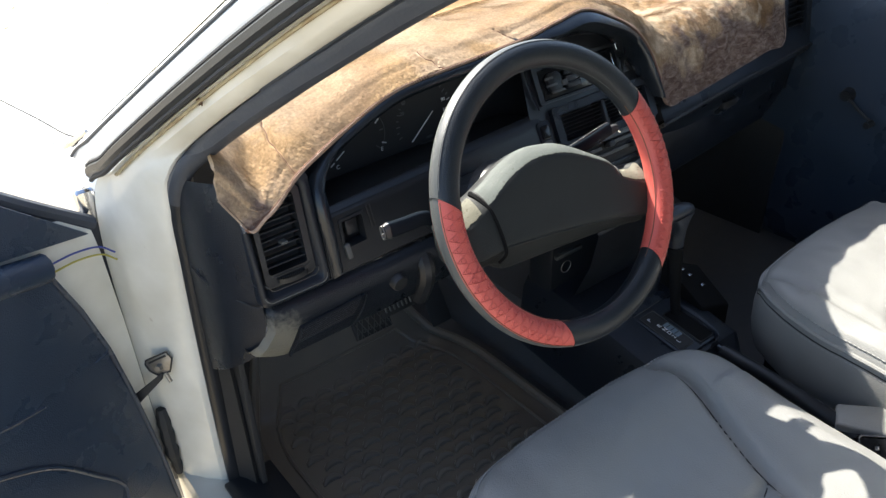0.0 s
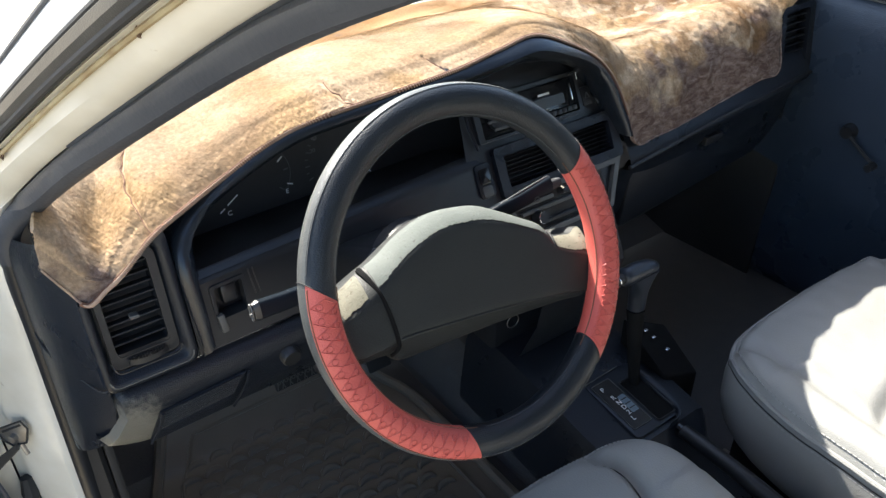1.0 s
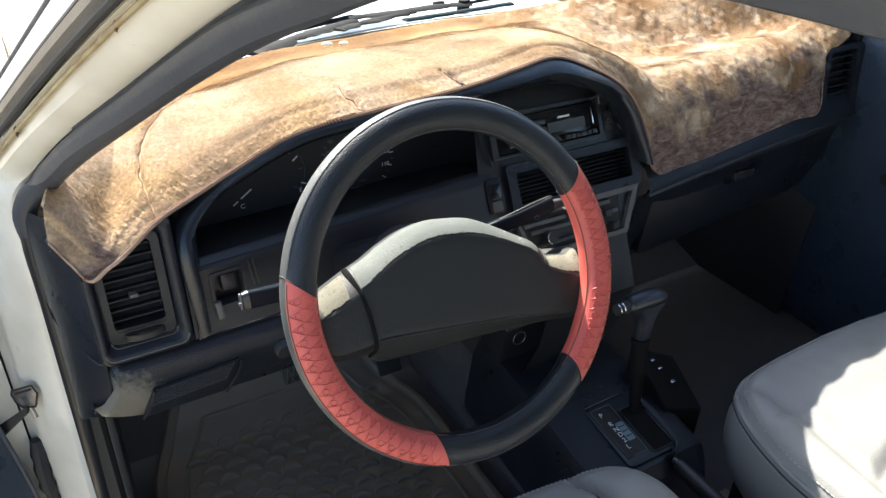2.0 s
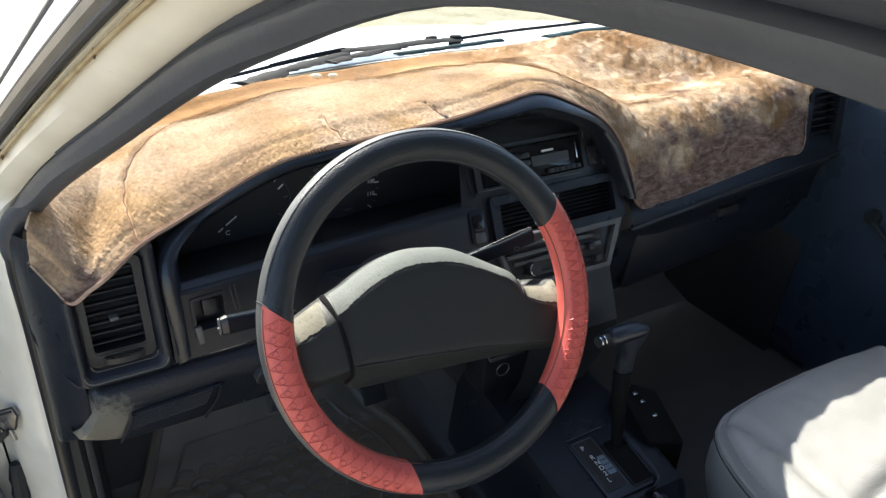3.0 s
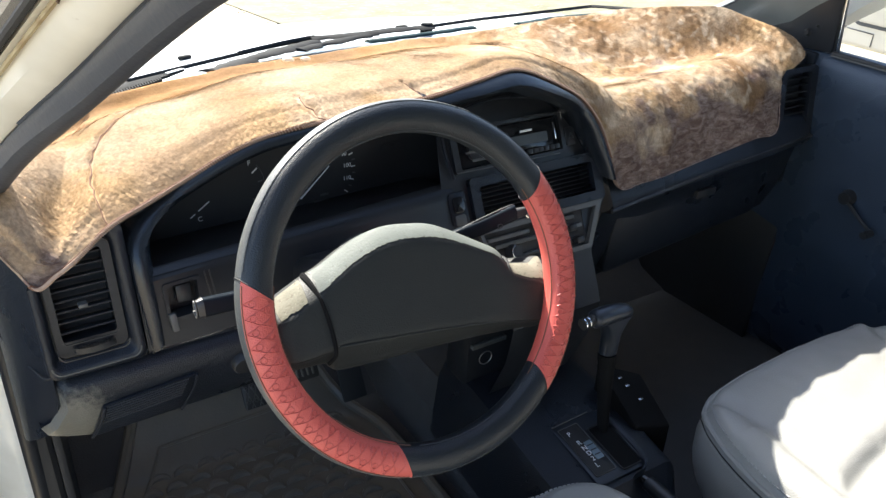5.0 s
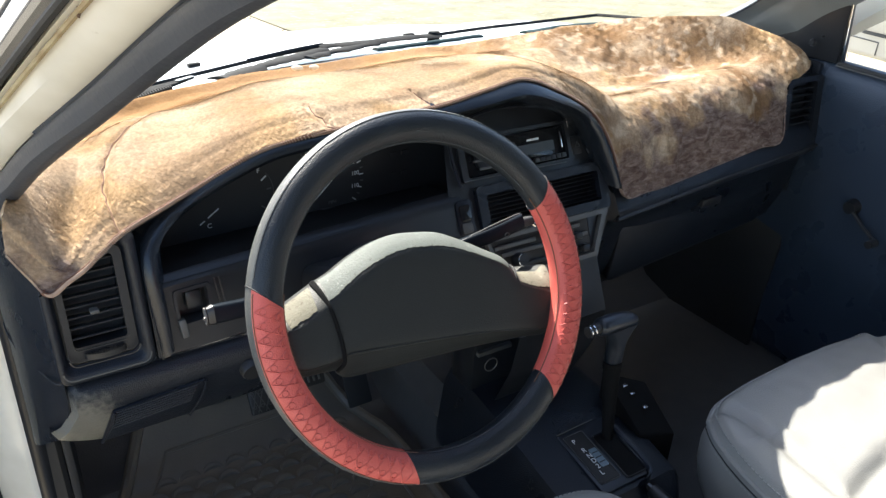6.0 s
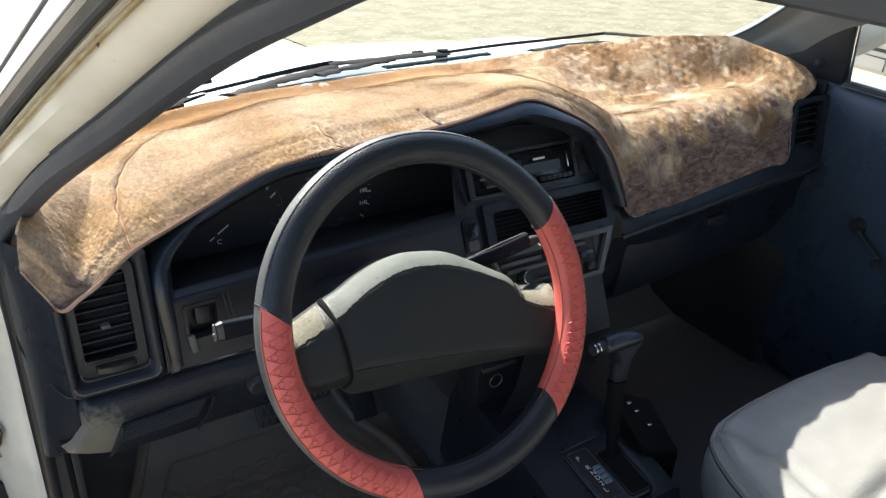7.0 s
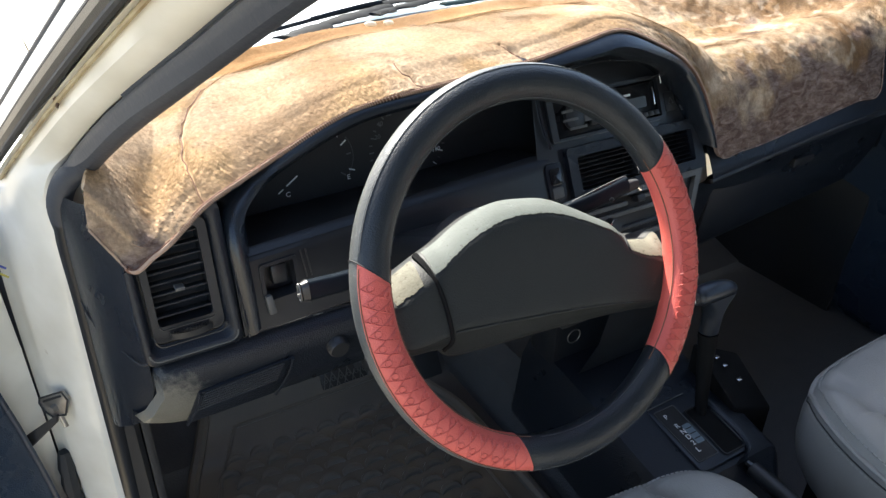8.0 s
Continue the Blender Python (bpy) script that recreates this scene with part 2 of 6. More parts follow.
def loose_pile(name, base):
    """The look of base for its single fibres: no bump, each fibre a little lighter or darker."""
    m = base.copy()
    m.name = name
    nodes, links = m.node_tree.nodes, m.node_tree.links
    b = nodes["Principled BSDF"]
    for link in list(b.inputs["Normal"].links):
        links.remove(link)
    b.inputs["Sheen Weight"].default_value, b.inputs["Sheen Roughness"].default_value = 0.08, 0.35
    b.inputs["Sheen Tint"].default_value = (1.0, 0.86, 0.68, 1)
    old = b.inputs["Base Color"].links[0].from_socket
    geo = nodes.new("ShaderNodeNewGeometry")
    rng = nodes.new("ShaderNodeMapRange")
    rng.inputs["To Min"].default_value, rng.inputs["To Max"].default_value = 0.86, 1.18
    links.new(geo.outputs["Random Per Island"], rng.inputs["Value"])
    hsv = nodes.new("ShaderNodeHueSaturation")
    links.new(rng.outputs[0], hsv.inputs["Value"])
    links.new(old, hsv.inputs["Color"])
    links.new(hsv.outputs[0], b.inputs["Base Color"])
    through_light = nodes.new("ShaderNodeBsdfTranslucent")
    links.new(hsv.outputs[0], through_light.inputs["Color"])
    blend = nodes.new("ShaderNodeMixShader")
    blend.inputs[0].default_value = 0.12
    links.new(b.outputs[0], blend.inputs[1])
    links.new(through_light.outputs[0], blend.inputs[2])
    links.new(blend.outputs[0], nodes["Material Output"].inputs["Surface"])
    return m


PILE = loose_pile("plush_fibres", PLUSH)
HEM = material("brown_hem", (0.17, 0.085, 0.055), 0.8, second=(0.2, 0.1, 0.06), scale=300, grain=0.6, grain_scale=500)
CARPET = material("dark_carpet", (0.074, 0.074, 0.078), 0.95, second=(0.094, 0.093, 0.094), scale=30, grain=0.9, grain_scale=350)
MATRUBBER = material("brown_rubber_mat", (0.140, 0.123, 0.102), 0.32, second=(0.185, 0.155, 0.120), scale=9, amount=0.8, grain=0.3, grain_scale=260)
TRIM = material("grey_trim", (0.155, 0.17, 0.175), 0.42, second=(0.13, 0.142, 0.148), scale=18, grain=0.3, grain_scale=600, voronoi=True)
NAVY = material("navy_door_vinyl", (0.0270, 0.0420, 0.0680), 0.27, second=(0.0330, 0.0480, 0.0750), scale=10, grain=0.3, grain_scale=620, voronoi=True)
CHROME = material("chrome", (0.72, 0.72, 0.72), 0.18, 1.0, second=(0.5, 0.5, 0.5), scale=40)
STEEL = material("worn_steel", (0.35, 0.34, 0.32), 0.4, 0.8, second=(0.2, 0.17, 0.14), scale=60)
WHITE_MARK = material("white_print", (0.85, 0.86, 0.86), 0.5, second=(0.6, 0.6, 0.6), scale=200)
DIM_MARK = material("dim_print", (0.10, 0.105, 0.11), 0.5, second=(0.07, 0.07, 0.07), scale=200)
HEADLINER = material("grey_headliner", (0.105, 0.125, 0.155), 0.9, second=(0.085, 0.100, 0.125), scale=20, grain=0.6, grain_scale=500)
GREY_PLASTIC = material("grey_plastic", (0.085, 0.087, 0.085), 0.45, second=(0.06, 0.062, 0.06), scale=20, grain=0.2, grain_scale=700)
LCD = material("lcd_grey", (0.042, 0.047, 0.048), 0.4, second=(0.035, 0.039, 0.04), scale=30)
DIRT = material("pale_dirt", (0.44, 0.38, 0.28), 0.95, second=(0.34, 0.285, 0.20), scale=1.3, amount=0.8, grain=0.8, grain_scale=12, speckle=(0.34, 0.29, 0.21), speckle_scale=7, speckle_cut=0.6)
GRASS = material("dry_grass", (0.235, 0.220, 0.145), 0.9, second=(0.15, 0.145, 0.085), scale=3.2, amount=0.95)
MEADOW = material("grass_floor", (0.215, 0.200, 0.135), 0.95, second=(0.135, 0.130, 0.078), scale=3.4, amount=0.95, grain=0.8, grain_scale=30, speckle=(0.30, 0.27, 0.17), speckle_scale=14, speckle_cut=0.58)
# near-black tint of the unseen rear glass, chosen to dim the cabin
TINT = glass_material("tinted_glass", (0.05, 0.06, 0.06))
STONE = material("pale_stone", (0.58, 0.50, 0.38), 0.9, second=(0.45, 0.38, 0.28), scale=80)
PALE_ROCK = material("pale_rock", (0.62, 0.61, 0.58), 0.9, second=(0.45, 0.44, 0.42), scale=4, grain=0.8, grain_scale=20)
TYRE = material("tyre_rubber", (0.03, 0.03, 0.03), 0.8, second=(0.05, 0.045, 0.04), scale=20, grain=0.5, grain_scale=90)
BLUE_WIRE = material("blue_wire", (0.05, 0.07, 0.30), 0.45)
YELLOW_WIRE = material("yellow_wire", (0.45, 0.40, 0.08), 0.45)
STALK = material("stalk_plastic", (0.010, 0.014, 0.019), 0.30, second=(0.013, 0.017, 0.022), scale=30, grain=0.10, grain_scale=800, spec=0.06)
FRAME = material("dark_grey_plastic", (0.020, 0.021, 0.023), 0.36, second=(0.016, 0.017, 0.018), scale=20, grain=0.2, grain_scale=700)
VAN_PAINT = material("dull_white_paint", (0.42, 0.42, 0.40), 0.5, second=(0.36, 0.36, 0.34), scale=5)
COWL = material("weathered_cowl", (0.034, 0.034, 0.033), 0.7, second=(0.018, 0.018, 0.018), scale=30, grain=0.4, grain_scale=200, spec=0.08)
HOOD_VINYL = material("glossy_hood_vinyl", (0.012, 0.016, 0.022), 0.15, second=(0.016, 0.020, 0.026), scale=14, grain=0.2, grain_scale=650, voronoi=True)
HEM_THREAD = material("pale_hem_thread", (0.45, 0.33, 0.26), 0.8, second=(0.33, 0.22, 0.16), scale=300)
GLASS = glass_material("clear_glass", (0.97, 0.99, 0.98))
# colour of the strips that paint teal reflections
TEAL = material("teal_reflection_paint", (0.020, 0.040, 0.038), 0.5, second=(0.030, 0.050, 0.048), scale=20, spec=0.15)


# ---------------------------------------------------------------- building tools
def lay_normals(me, normals):
    """Give thin blades and fibres made-up shading normals, whichever way they face."""
    me.normals_split_custom_set_from_vertices([tuple(n) for n in normals])


def thing(name, loc, label, category, group="", kind=""):
    e = new(name)
    e.matrix_basis = Matrix.Translation(loc)
    e.empty_display_size = 0.05
    return tagged(e, label, category, group, kind)


def part(name, bm, mat, parent=None, label="", sharp=35.0, mats=()):
    """Links a bmesh (or a pair of points and faces) as one mesh object; the geometry is in world metres."""
    me = bpy.data.meshes.new(name)
    if isinstance(bm, tuple):
        me.from_pydata([tuple(v) for v in bm[0]], [], bm[1])
    else:
        bm.to_mesh(me)
        bm.free()
    me.update()
    me.materials.append(mat)
    for extra in mats:
        me.materials.append(extra)
    if sharp:
        me.polygons.foreach_set("use_smooth", [True] * len(me.polygons))
        me.set_sharp_from_angle(angle=radians(sharp))
    ob = new(name, me)
    if parent is not None:
        ob.parent = parent
        if parent.data is None:
            ob.matrix_parent_inverse = parent.matrix_basis.inverted()
    return tagged(ob, label)


def spline(points, steps):
    """Points of a smooth curve through the given ones, steps to a span."""
    p = [Vector(q) for q in points]
    p = [p[0] * 2 - p[1]] + p + [p[-1] * 2 - p[-2]]
    out = []
    for i in range(1, len(p) - 2):
        a, b, c, d = p[i - 1], p[i], p[i + 1], p[i + 2]
        for k in range(steps):
            t = k / steps
            out.append(0.5 * (2 * b + (c - a) * t + (2 * a - 5 * b + 4 * c - d) * t * t + (3 * b - a - 3 * c + d) * t ** 3))
    return out + [p[-2]]


def sheet(rows, closed_u=False, closed_v=False, cap=False):
    """Points and faces of a net: rows of points. closed_v joins the ends of a row, closed_u the first and last rows."""
    m, n = len(rows), len(rows[0])
    pts = [p for r in rows for p in r]
    faces = []
    for i in range(m if closed_u else m - 1):
        for j in range(n if closed_v else n - 1):
            a, b = i * n, ((i + 1) % m) * n
            k = (j + 1) % n
            faces.append((a + j, a + k, b + k, b + j))
    if cap:
        faces.append(tuple(range(n - 1, -1, -1)))
        faces.append(tuple(range((m - 1) * n, m * n)))
    return pts, faces


def tube(path, r, segs=8, closed=False):
    path = [Vector(p) for p in path]
    rows, up = [], None
    for i, p in enumerate(path):
        a = path[i - 1] if (i or closed) else p
        b = path[(i + 1) % len(path)] if (i + 1 < len(path) or closed) else p
        d = (b - a).normalized()
        up = d.orthogonal().normalized() if up is None else (up - d * up.dot(d)).normalized()
        side = d.cross(up)
        rr = r[i] if isinstance(r, (list, tuple)) else r
        rows.append([p + rr * (math.cos(2 * math.pi * k / segs) * up + math.sin(2 * math.pi * k / segs) * side) for k in range(segs)])
    return sheet(rows, closed_u=closed, closed_v=True, cap=not closed)


def joined(*nets):
    pts, faces = [], []
    for p, f in nets:
        k = len(pts)
        pts += list(p)
        faces += [tuple(i + k for i in q) for q in f]
    return pts, faces


def box(x0, x1, y0, y1, z0, z1, bevel=0.003, m=None, segs=2):
    bm = bmesh.new()
    bmesh.ops.create_cube(bm, size=1.0)
    for v in bm.verts:
        v.co = Vector(((x0 + x1) / 2 + v.co.x * (x1 - x0), (y0 + y1) / 2 + v.co.y * (y1 - y0), (z0 + z1) / 2 + v.co.z * (z1 - z0)))
    if bevel:
        bmesh.ops.bevel(bm, geom=bm.edges[:], offset=bevel, segments=segs, profile=0.5, affect="EDGES", clamp_overlap=True)
    if m is not None:
        bm.transform(m)
    return bm


def slab(points, thick, bevel=0.002, segs=2):
    """A plate: an outline in space, made solid by the vector thick."""
    bm = bmesh.new()
    f = bm.faces.new([bm.verts.new(p) for p in points])
    ex = bmesh.ops.extrude_face_region(bm, geom=[f])
    bmesh.ops.translate(bm, verts=[v for v in ex["geom"] if isinstance(v, bmesh.types.BMVert)], vec=Vector(thick))
    bmesh.ops.recalc_face_normals(bm, faces=bm.faces)
    if bevel:
        bmesh.ops.bevel(bm, geom=bm.edges[:], offset=bevel, segments=segs, profile=0.5, affect="EDGES", clamp_overlap=True)
    return bm


def rounded(x0, x1, y0, y1, r, n=4):
    """A rectangle's outline with round corners, in two dimensions, counter-clockwise."""
    out = []
    for cx, cy, a0 in ((x1 - r, y1 - r, 0), (x0 + r, y1 - r, 90), (x0 + r, y0 + r, 180), (x1 - r, y0 + r, 270)):
        for k in range(n + 1):
            a = radians(a0 + 90 * k / n)
            out.append((cx + r * math.cos(a), cy + r * math.sin(a)))
    return out


def ring_frame(outer, inner, place, depth, back=None):
    """A frame between two outlines of equally many points; place(u, v, off) gives the point in space."""
    rows = [[place(u, v, -depth) for u, v in outer], [place(u, v, 0) for u, v in outer],
            [place(u, v, 0) for u, v in inner], [place(u, v, -(back if back is not None else depth)) for u, v in inner]]
    return sheet(rows, closed_v=True)


def lettering(name, text, size, m, mat, parent, depth=0.0003):
    cu = bpy.data.curves.new(name, "FONT")
    cu.body, cu.size, cu.extrude, cu.align_x, cu.align_y = text, size, depth, "CENTER", "CENTER"
    ob = bpy.data.objects.new(name, cu)
    scene.collection.objects.link(ob)
    bpy.context.view_layer.update()
    me = bpy.data.meshes.new_from_object(ob)
    bpy.data.objects.remove(ob)
    me.transform(m)
    me.materials.append(mat)
    o = new(name, me)
    o.parent = parent
    if parent.data is None:
        o.matrix_parent_inverse = parent.matrix_basis.inverted()
    return o


def facing(origin, right, up):
    """The pose whose x is right, y is up and z their normal."""
    r, u = Vector(right).normalized(), Vector(up).normalized()
    n = r.cross(u).normalized()
    u = n.cross(r)
    m = Matrix((r, u, n)).transposed().to_4x4()
    m.translation = origin
    return m


# ---------------------------------------------------------------- ground and distance
def ground_height(x, y):
    return 0.005 * noise.noise((x * 0.35, y * 0.35, 0.0)) if abs(x) > 1.2 or y > 2.6 or y < -3 else 0.0


def build_ground():
    xs = [-400, -120, -40, -15] + [-8 + 0.5 * i for i in range(49)] + [25, 50, 120, 400]
    ys = [-400, -60, -12] + [-6 + 0.5 * i for i in range(45)] + [25, 50, 120, 400]
    rows = [[(x, y, ground_height(x, y)) for x in xs] for y in ys]
    tagged(part("ground", sheet(rows), DIRT), "pale sandy dirt ground around the car", "ground", kind="structure")
    rng = np.random.default_rng(5)
    pts, faces = [], []
    for _ in range(60000):
        d = rng.random() ** 1.6
        x, y = -1.0 + 24 * rng.random(), 4.6 + 26 * d
        if x < 1.7 - 0.25 * (y - 5.2) * 0.6 and rng.random() < 0.96:
            continue
        h, a, w = 0.004 + 0.009 * rng.random(), rng.random() * 6.28, 0.004 + 0.007 * rng.random()
        lx, ly = 3.0 * h * math.cos(a * 3), 3.0 * h * math.sin(a * 3)
        k, z = len(pts), ground_height(x, y)
        w *= -1 if lx * math.sin(a) - ly * math.cos(a) < 0 else 1
        pts += [(x - w * math.cos(a), y - w * math.sin(a), z), (x + w * math.cos(a), y + w * math.sin(a), z), (x + lx, y + ly, z + h)]
        faces.append((k, k + 1, k + 2))
    border = [(1.75, 5.3), (1.55, 7.0), (1.0, 12.0), (-2, 30), (-2, 60), (60, 60), (60, 3.2), (6.0, 3.6), (3.2, 4.5)]
    bm = bmesh.new()
    bm.faces.new([bm.verts.new((x, y, 0.008)) for x, y in border])
    tagged(part("meadow", bm, MEADOW, sharp=0), "dry grassy field floor beyond the dirt", "field", kind="structure")
    blades = part("grass", (pts, faces), GRASS, sharp=0)
    blades.data.polygons.foreach_set("use_smooth", np.ones(len(faces), dtype=bool))
    # upward normals keep blades that face away from going black
    lay_normals(blades.data, np.tile(np.array((0.0, -.2, .98)), (len(pts), 1)))
    tagged(blades, "dry yellowish grass covering the open field", "grass", kind="stuff")
    for i in range(14):
        bm = bmesh.new()
        bmesh.ops.create_icosphere(bm, subdivisions=2, radius=0.10 + 0.12 * rng.random())
        c = Vector((3.2 + 2.4 * rng.random(), 3.7 + 0.9 * rng.random(), 0))
        for v in bm.verts:
            v.co = Vector((v.co.x * 1.5, v.co.y, v.co.z * 0.6)) * (1 + 0.5 * noise.noise(v.co * 9 + c)) + c
        tagged(part("rock", bm, PALE_ROCK, sharp=50), "pale chalky rock lying at the grass edge", "rock", group="rocks in the grass")


build_ground()


def build_van():
    v = thing("van", (4.2, -.2, 0), "white parked van with dark seals and sandy ground beside it", "van")
    prof = [(-1.9, .245), (-1.9, 1.0), (-1.75, 1.95), (1.1, 1.95), (1.75, 1.15), (2.05, 1.0), (2.1, .245)]
    part("body", slab([(3.35, y, z) for y, z in prof], (1.6, 0, 0), 0.03, 3), VAN_PAINT, v)
    for y0, y1 in ((-1.6, -0.55), (-0.45, 0.45), (0.55, 1.2)):
        w = part("window", slab([(3.345, a, b) for a, b in rounded(y0, y1, 1.15, 1.75, .08)], (.01, 0, 0), .003), GLOSS, v)
        o, i = rounded(y0 - .04, y1 + .04, 1.11, 1.79, .1), rounded(y0, y1, 1.15, 1.75, .08)
        part("window_seal", ring_frame(o, i, lambda a, b, c: (3.335 - c, a, b), .012), RUBBER, w)
    for y0, y1 in ((-.3, .80), (.82, 1.79)):
        o, i = rounded(y0, y1, .365, 1.05, .045), rounded(y0 + .012, y1 - .012, .385, 1.038, .035)
        d = part("side_panel", slab([(3.342, a, b) for a, b in i], (-.012, 0, 0), .004), VAN_PAINT, v)
        part("panel_seal", ring_frame(o, i, lambda a, b, c: (3.340 - c, a, b), .014), RUBBER, d)
        part("panel_line", tube([(3.347, q, z) for q, z in ((y1 + .02, .338), (y1 - .13, .335), (y1 - .13, .27))], .0035, 5), RUBBER, v)
    for y in (-1.25, .95):
        bm = bmesh.new()
        bmesh.ops.create_cone(bm, cap_ends=True, segments=32, radius1=.31, radius2=.31, depth=.2)
        bm.transform(Matrix.Translation((3.47, y, .31)) @ Matrix.Rotation(radians(90), 4, "Y"))
        w = part("wheel", bm, TYRE, v)
        bm = bmesh.new()
        bmesh.ops.create_cone(bm, cap_ends=True, segments=24, radius1=.19, radius2=.15, depth=.04)
        bm.transform(Matrix.Translation((3.36, y, .31)) @ Matrix.Rotation(radians(-90), 4, "Y"))
        part("rim", bm, STEEL, w)


build_van()

# ---------------------------------------------------------------- car shell
# door opening: inner line (seal) and outer line (drip rubber) of the painted front pillar and roof rail
INNER = [(-.755, .352, .28), (-.754, .347, .42), (-.752, .338, .58), (-.750, .325, .72), (-.749, .308, .82), (-.736, .278, .885), (-.712, .246, .922), (-.684, .150, .990),
         (-.640, .036, 1.068), (-.610, -.085, 1.140), (-.590, -.19, 1.193), (-.558, -.31, 1.243), (-.518, -.42, 1.248), (-.506, -.60, 1.244), (-.506, -.78, 1.246)]
OUTER = [(-.815, .440, .28), (-.815, .440, .42), (-.815, .442, .58), (-.812, .446, .72), (-.799, .447, .812), (-.785, .395, .848), (-.770, .345, .885), (-.727, .200, .985),
         (-.683, .045, 1.085), (-.645, -.115, 1.175), (-.626, -.235, 1.228), (-.612, -.36, 1.268), (-.606, -.48, 1.284), (-.604, -.62, 1.288), (-.603, -.78, 1.292)]


def glass_side(z):
    """Half width and forward place of the windscreen's side edge at a height."""
    return .794 - (z - .836) * .432, .545 - (z - .836) * 1.492


def glass_point(x, z, off=0.0):
    xs, ys = glass_side(z)
    bow = .195 - .15 * (z - .9)
    return Vector((x, ys + bow * (1 - (x / xs) ** 2) + off, z + off * .66))


def mirror(p):
    return Vector((-p[0], p[1], p[2]))


def build_shell():
    car = thing("car_body", (0, 0, 0), "white sedan body shell with worn door jamb and open driver side", "car body")
    inner, outer = spline(INNER, 5), spline(OUTER, 5)
    # painted jamb, pillar and rail: a shallow rebate between the two lines
    rows = []
    for a, b in zip(inner, outer):
        d = b - a
        n = d.cross(Vector((0, -.55, .8)) if a.z > .84 else Vector((0, 0, 1))).normalized()
        n = n if n.dot(Vector((-.6, -.8, .2))) > 0 else -n
        rows.append([a - n * .03 + d * -.1, a - n * .004, a + d * .06 + n * .003, a + d * .3 + n * .008, a + d * .62 + n * .007, a + d * .78 + n * .001, a + d * .9 - n * .002, b, b - n * .03])
    part("door_jamb", sheet(rows), PAINT, car, "cream white painted door jamb with rust spots")
    bead = [a + (b - a) * .84 + Vector((-.002, -.003, .001)) for a, b in zip(inner, outer)][24:]
    part("sealant_bead", tube(bead, .0022, 6), SEALANT, car, "yellowed sealant bead along the pillar")
    # rust spots
    rng = random.Random(3)
    for f, size in ((.50, .0036), (.506, .0024), (.43, .002), (.61, .0026), (.38, .0018)):
        k = int(f * len(inner))
        p = inner[k] + (outer[k] - inner[k]) * .86
        bm = bmesh.new()
        bmesh.ops.create_icosphere(bm, subdivisions=2, radius=size)
        for v in bm.verts:
            v.co = Vector((v.co.x * .5, v.co.y * 2.2, v.co.z * 1.2)) * (1 + .6 * noise.noise(v.co * 400 + p)) + p + Vector((-.001, -.002, 0))
        part("rust_spot", bm, RUST, car, "brown rust spot")
    # black seal, moulded to the opening's inner line
    path = [p + (Vector((.004, -.001, -.013)) if p.z > .87 else Vector((.013, -.002, -.004)) if p.z < .82 else Vector((.013, -.002, -.004)).lerp(Vector((.004, -.001, -.013)), (p.z - .82) / .05)) for p in inner]
    rows = []
    for i, p in enumerate(path):
        d = (path[min(i + 1, len(path) - 1)] - path[max(i - 1, 0)]).normalized()
        side = (outer[i] - inner[i]).normalized()
        side = (side - d * side.dot(d)).normalized()
        up = d.cross(side)
        slim = 1 - .10 * max(0, min(1, (p.z - 1.14) / .06))
        rows.append([p + Vector((0, 0, -.003 * (1 - slim) / .10)) + side * .0135 * slim * math.cos(a) + up * .012 * slim * math.sin(a) * (1 if math.cos(a) < .3 else .75) for a in [2 * math.pi * k / 14 for k in range(14)]])
    flange = [[p + Vector((0, 0, .004)), p.lerp(a, .6), a + (b - a) * .05] for p, a, b in zip(path, inner, outer)]
    part("seal_flange", sheet([[f + Vector((-.004, -.004, .002)) for f in r] for r in flange][36:]), RUBBER, car, "rubber lip above the seal")
    part("door_seal", sheet(rows[:22], closed_v=True, cap=True), PLASTIC, car, "black rubber door seal down the jamb")
    part("door_seal", sheet(rows[21:], closed_v=True, cap=True), RUBBER, car, "grey ribbed rubber door seal along the pillar")
    # inner trim from the seal to the windscreen on the driver's side
    # hidden behind the seal; added so that its shadow falls on the mat's corner
    rows = []
    for p in path:
        if not .88 < p.z < 1.13:
            continue
        x, y = glass_side(p.z)
        b = Vector((-x + .034, y - .006, p.z))
        rows.append([p + Vector((.003, .004, 0)), p.lerp(b, .3) + Vector((.004, 0, -.002)), p.lerp(b, .7) + Vector((.003, 0, -.002)), b, b + Vector((-.03, .004, .002))])
    part("pillar_trim", sheet(rows), TRIM, car, "grey moulded plastic pillar trim")
    # joint of the seal at the pillar's foot
    j = path[20]
    part("seal_joint", tube([j + Vector((-.004, -.012, .003)), j + Vector((.018, -.01, -.002))], .0022, 6), DARK, car)
    # drip moulding: a grey strip between two black lips; beyond it the outer pillar up to the windscreen
    run = outer[21:]
    for dx, dy, dz, r, mat, name, label in ((-.005, .004, .001, .0035, DARK, "inner_lip", ""), (-.002, .018, .016, .0030, DARK, "outer_lip", "")):
        part(name, tube([b + Vector((dx, dy, dz)) for b in run], r, 8), mat, car)
    rows = [[b + Vector((-.004, .004, .0)), b + Vector((-.009, .009, .007)), b + Vector((-.008, .014, .013)), b + Vector((-.001, .019, .016)), b + Vector((.006, .016, .004))] for b in run]
    part("drip_moulding", sheet(rows, cap=True), FRAME, car, "grey weathered drip moulding")

    def screen_edge(z):
        x, y = glass_side(z)
        return Vector((-x, y, z))
    rows, edge = [], []
    for b in outer[20:]:
        g = screen_edge(b.z + .012)
        s = b + Vector((.0, .019, .014))
        up = Vector((-.35, -.45, .82))
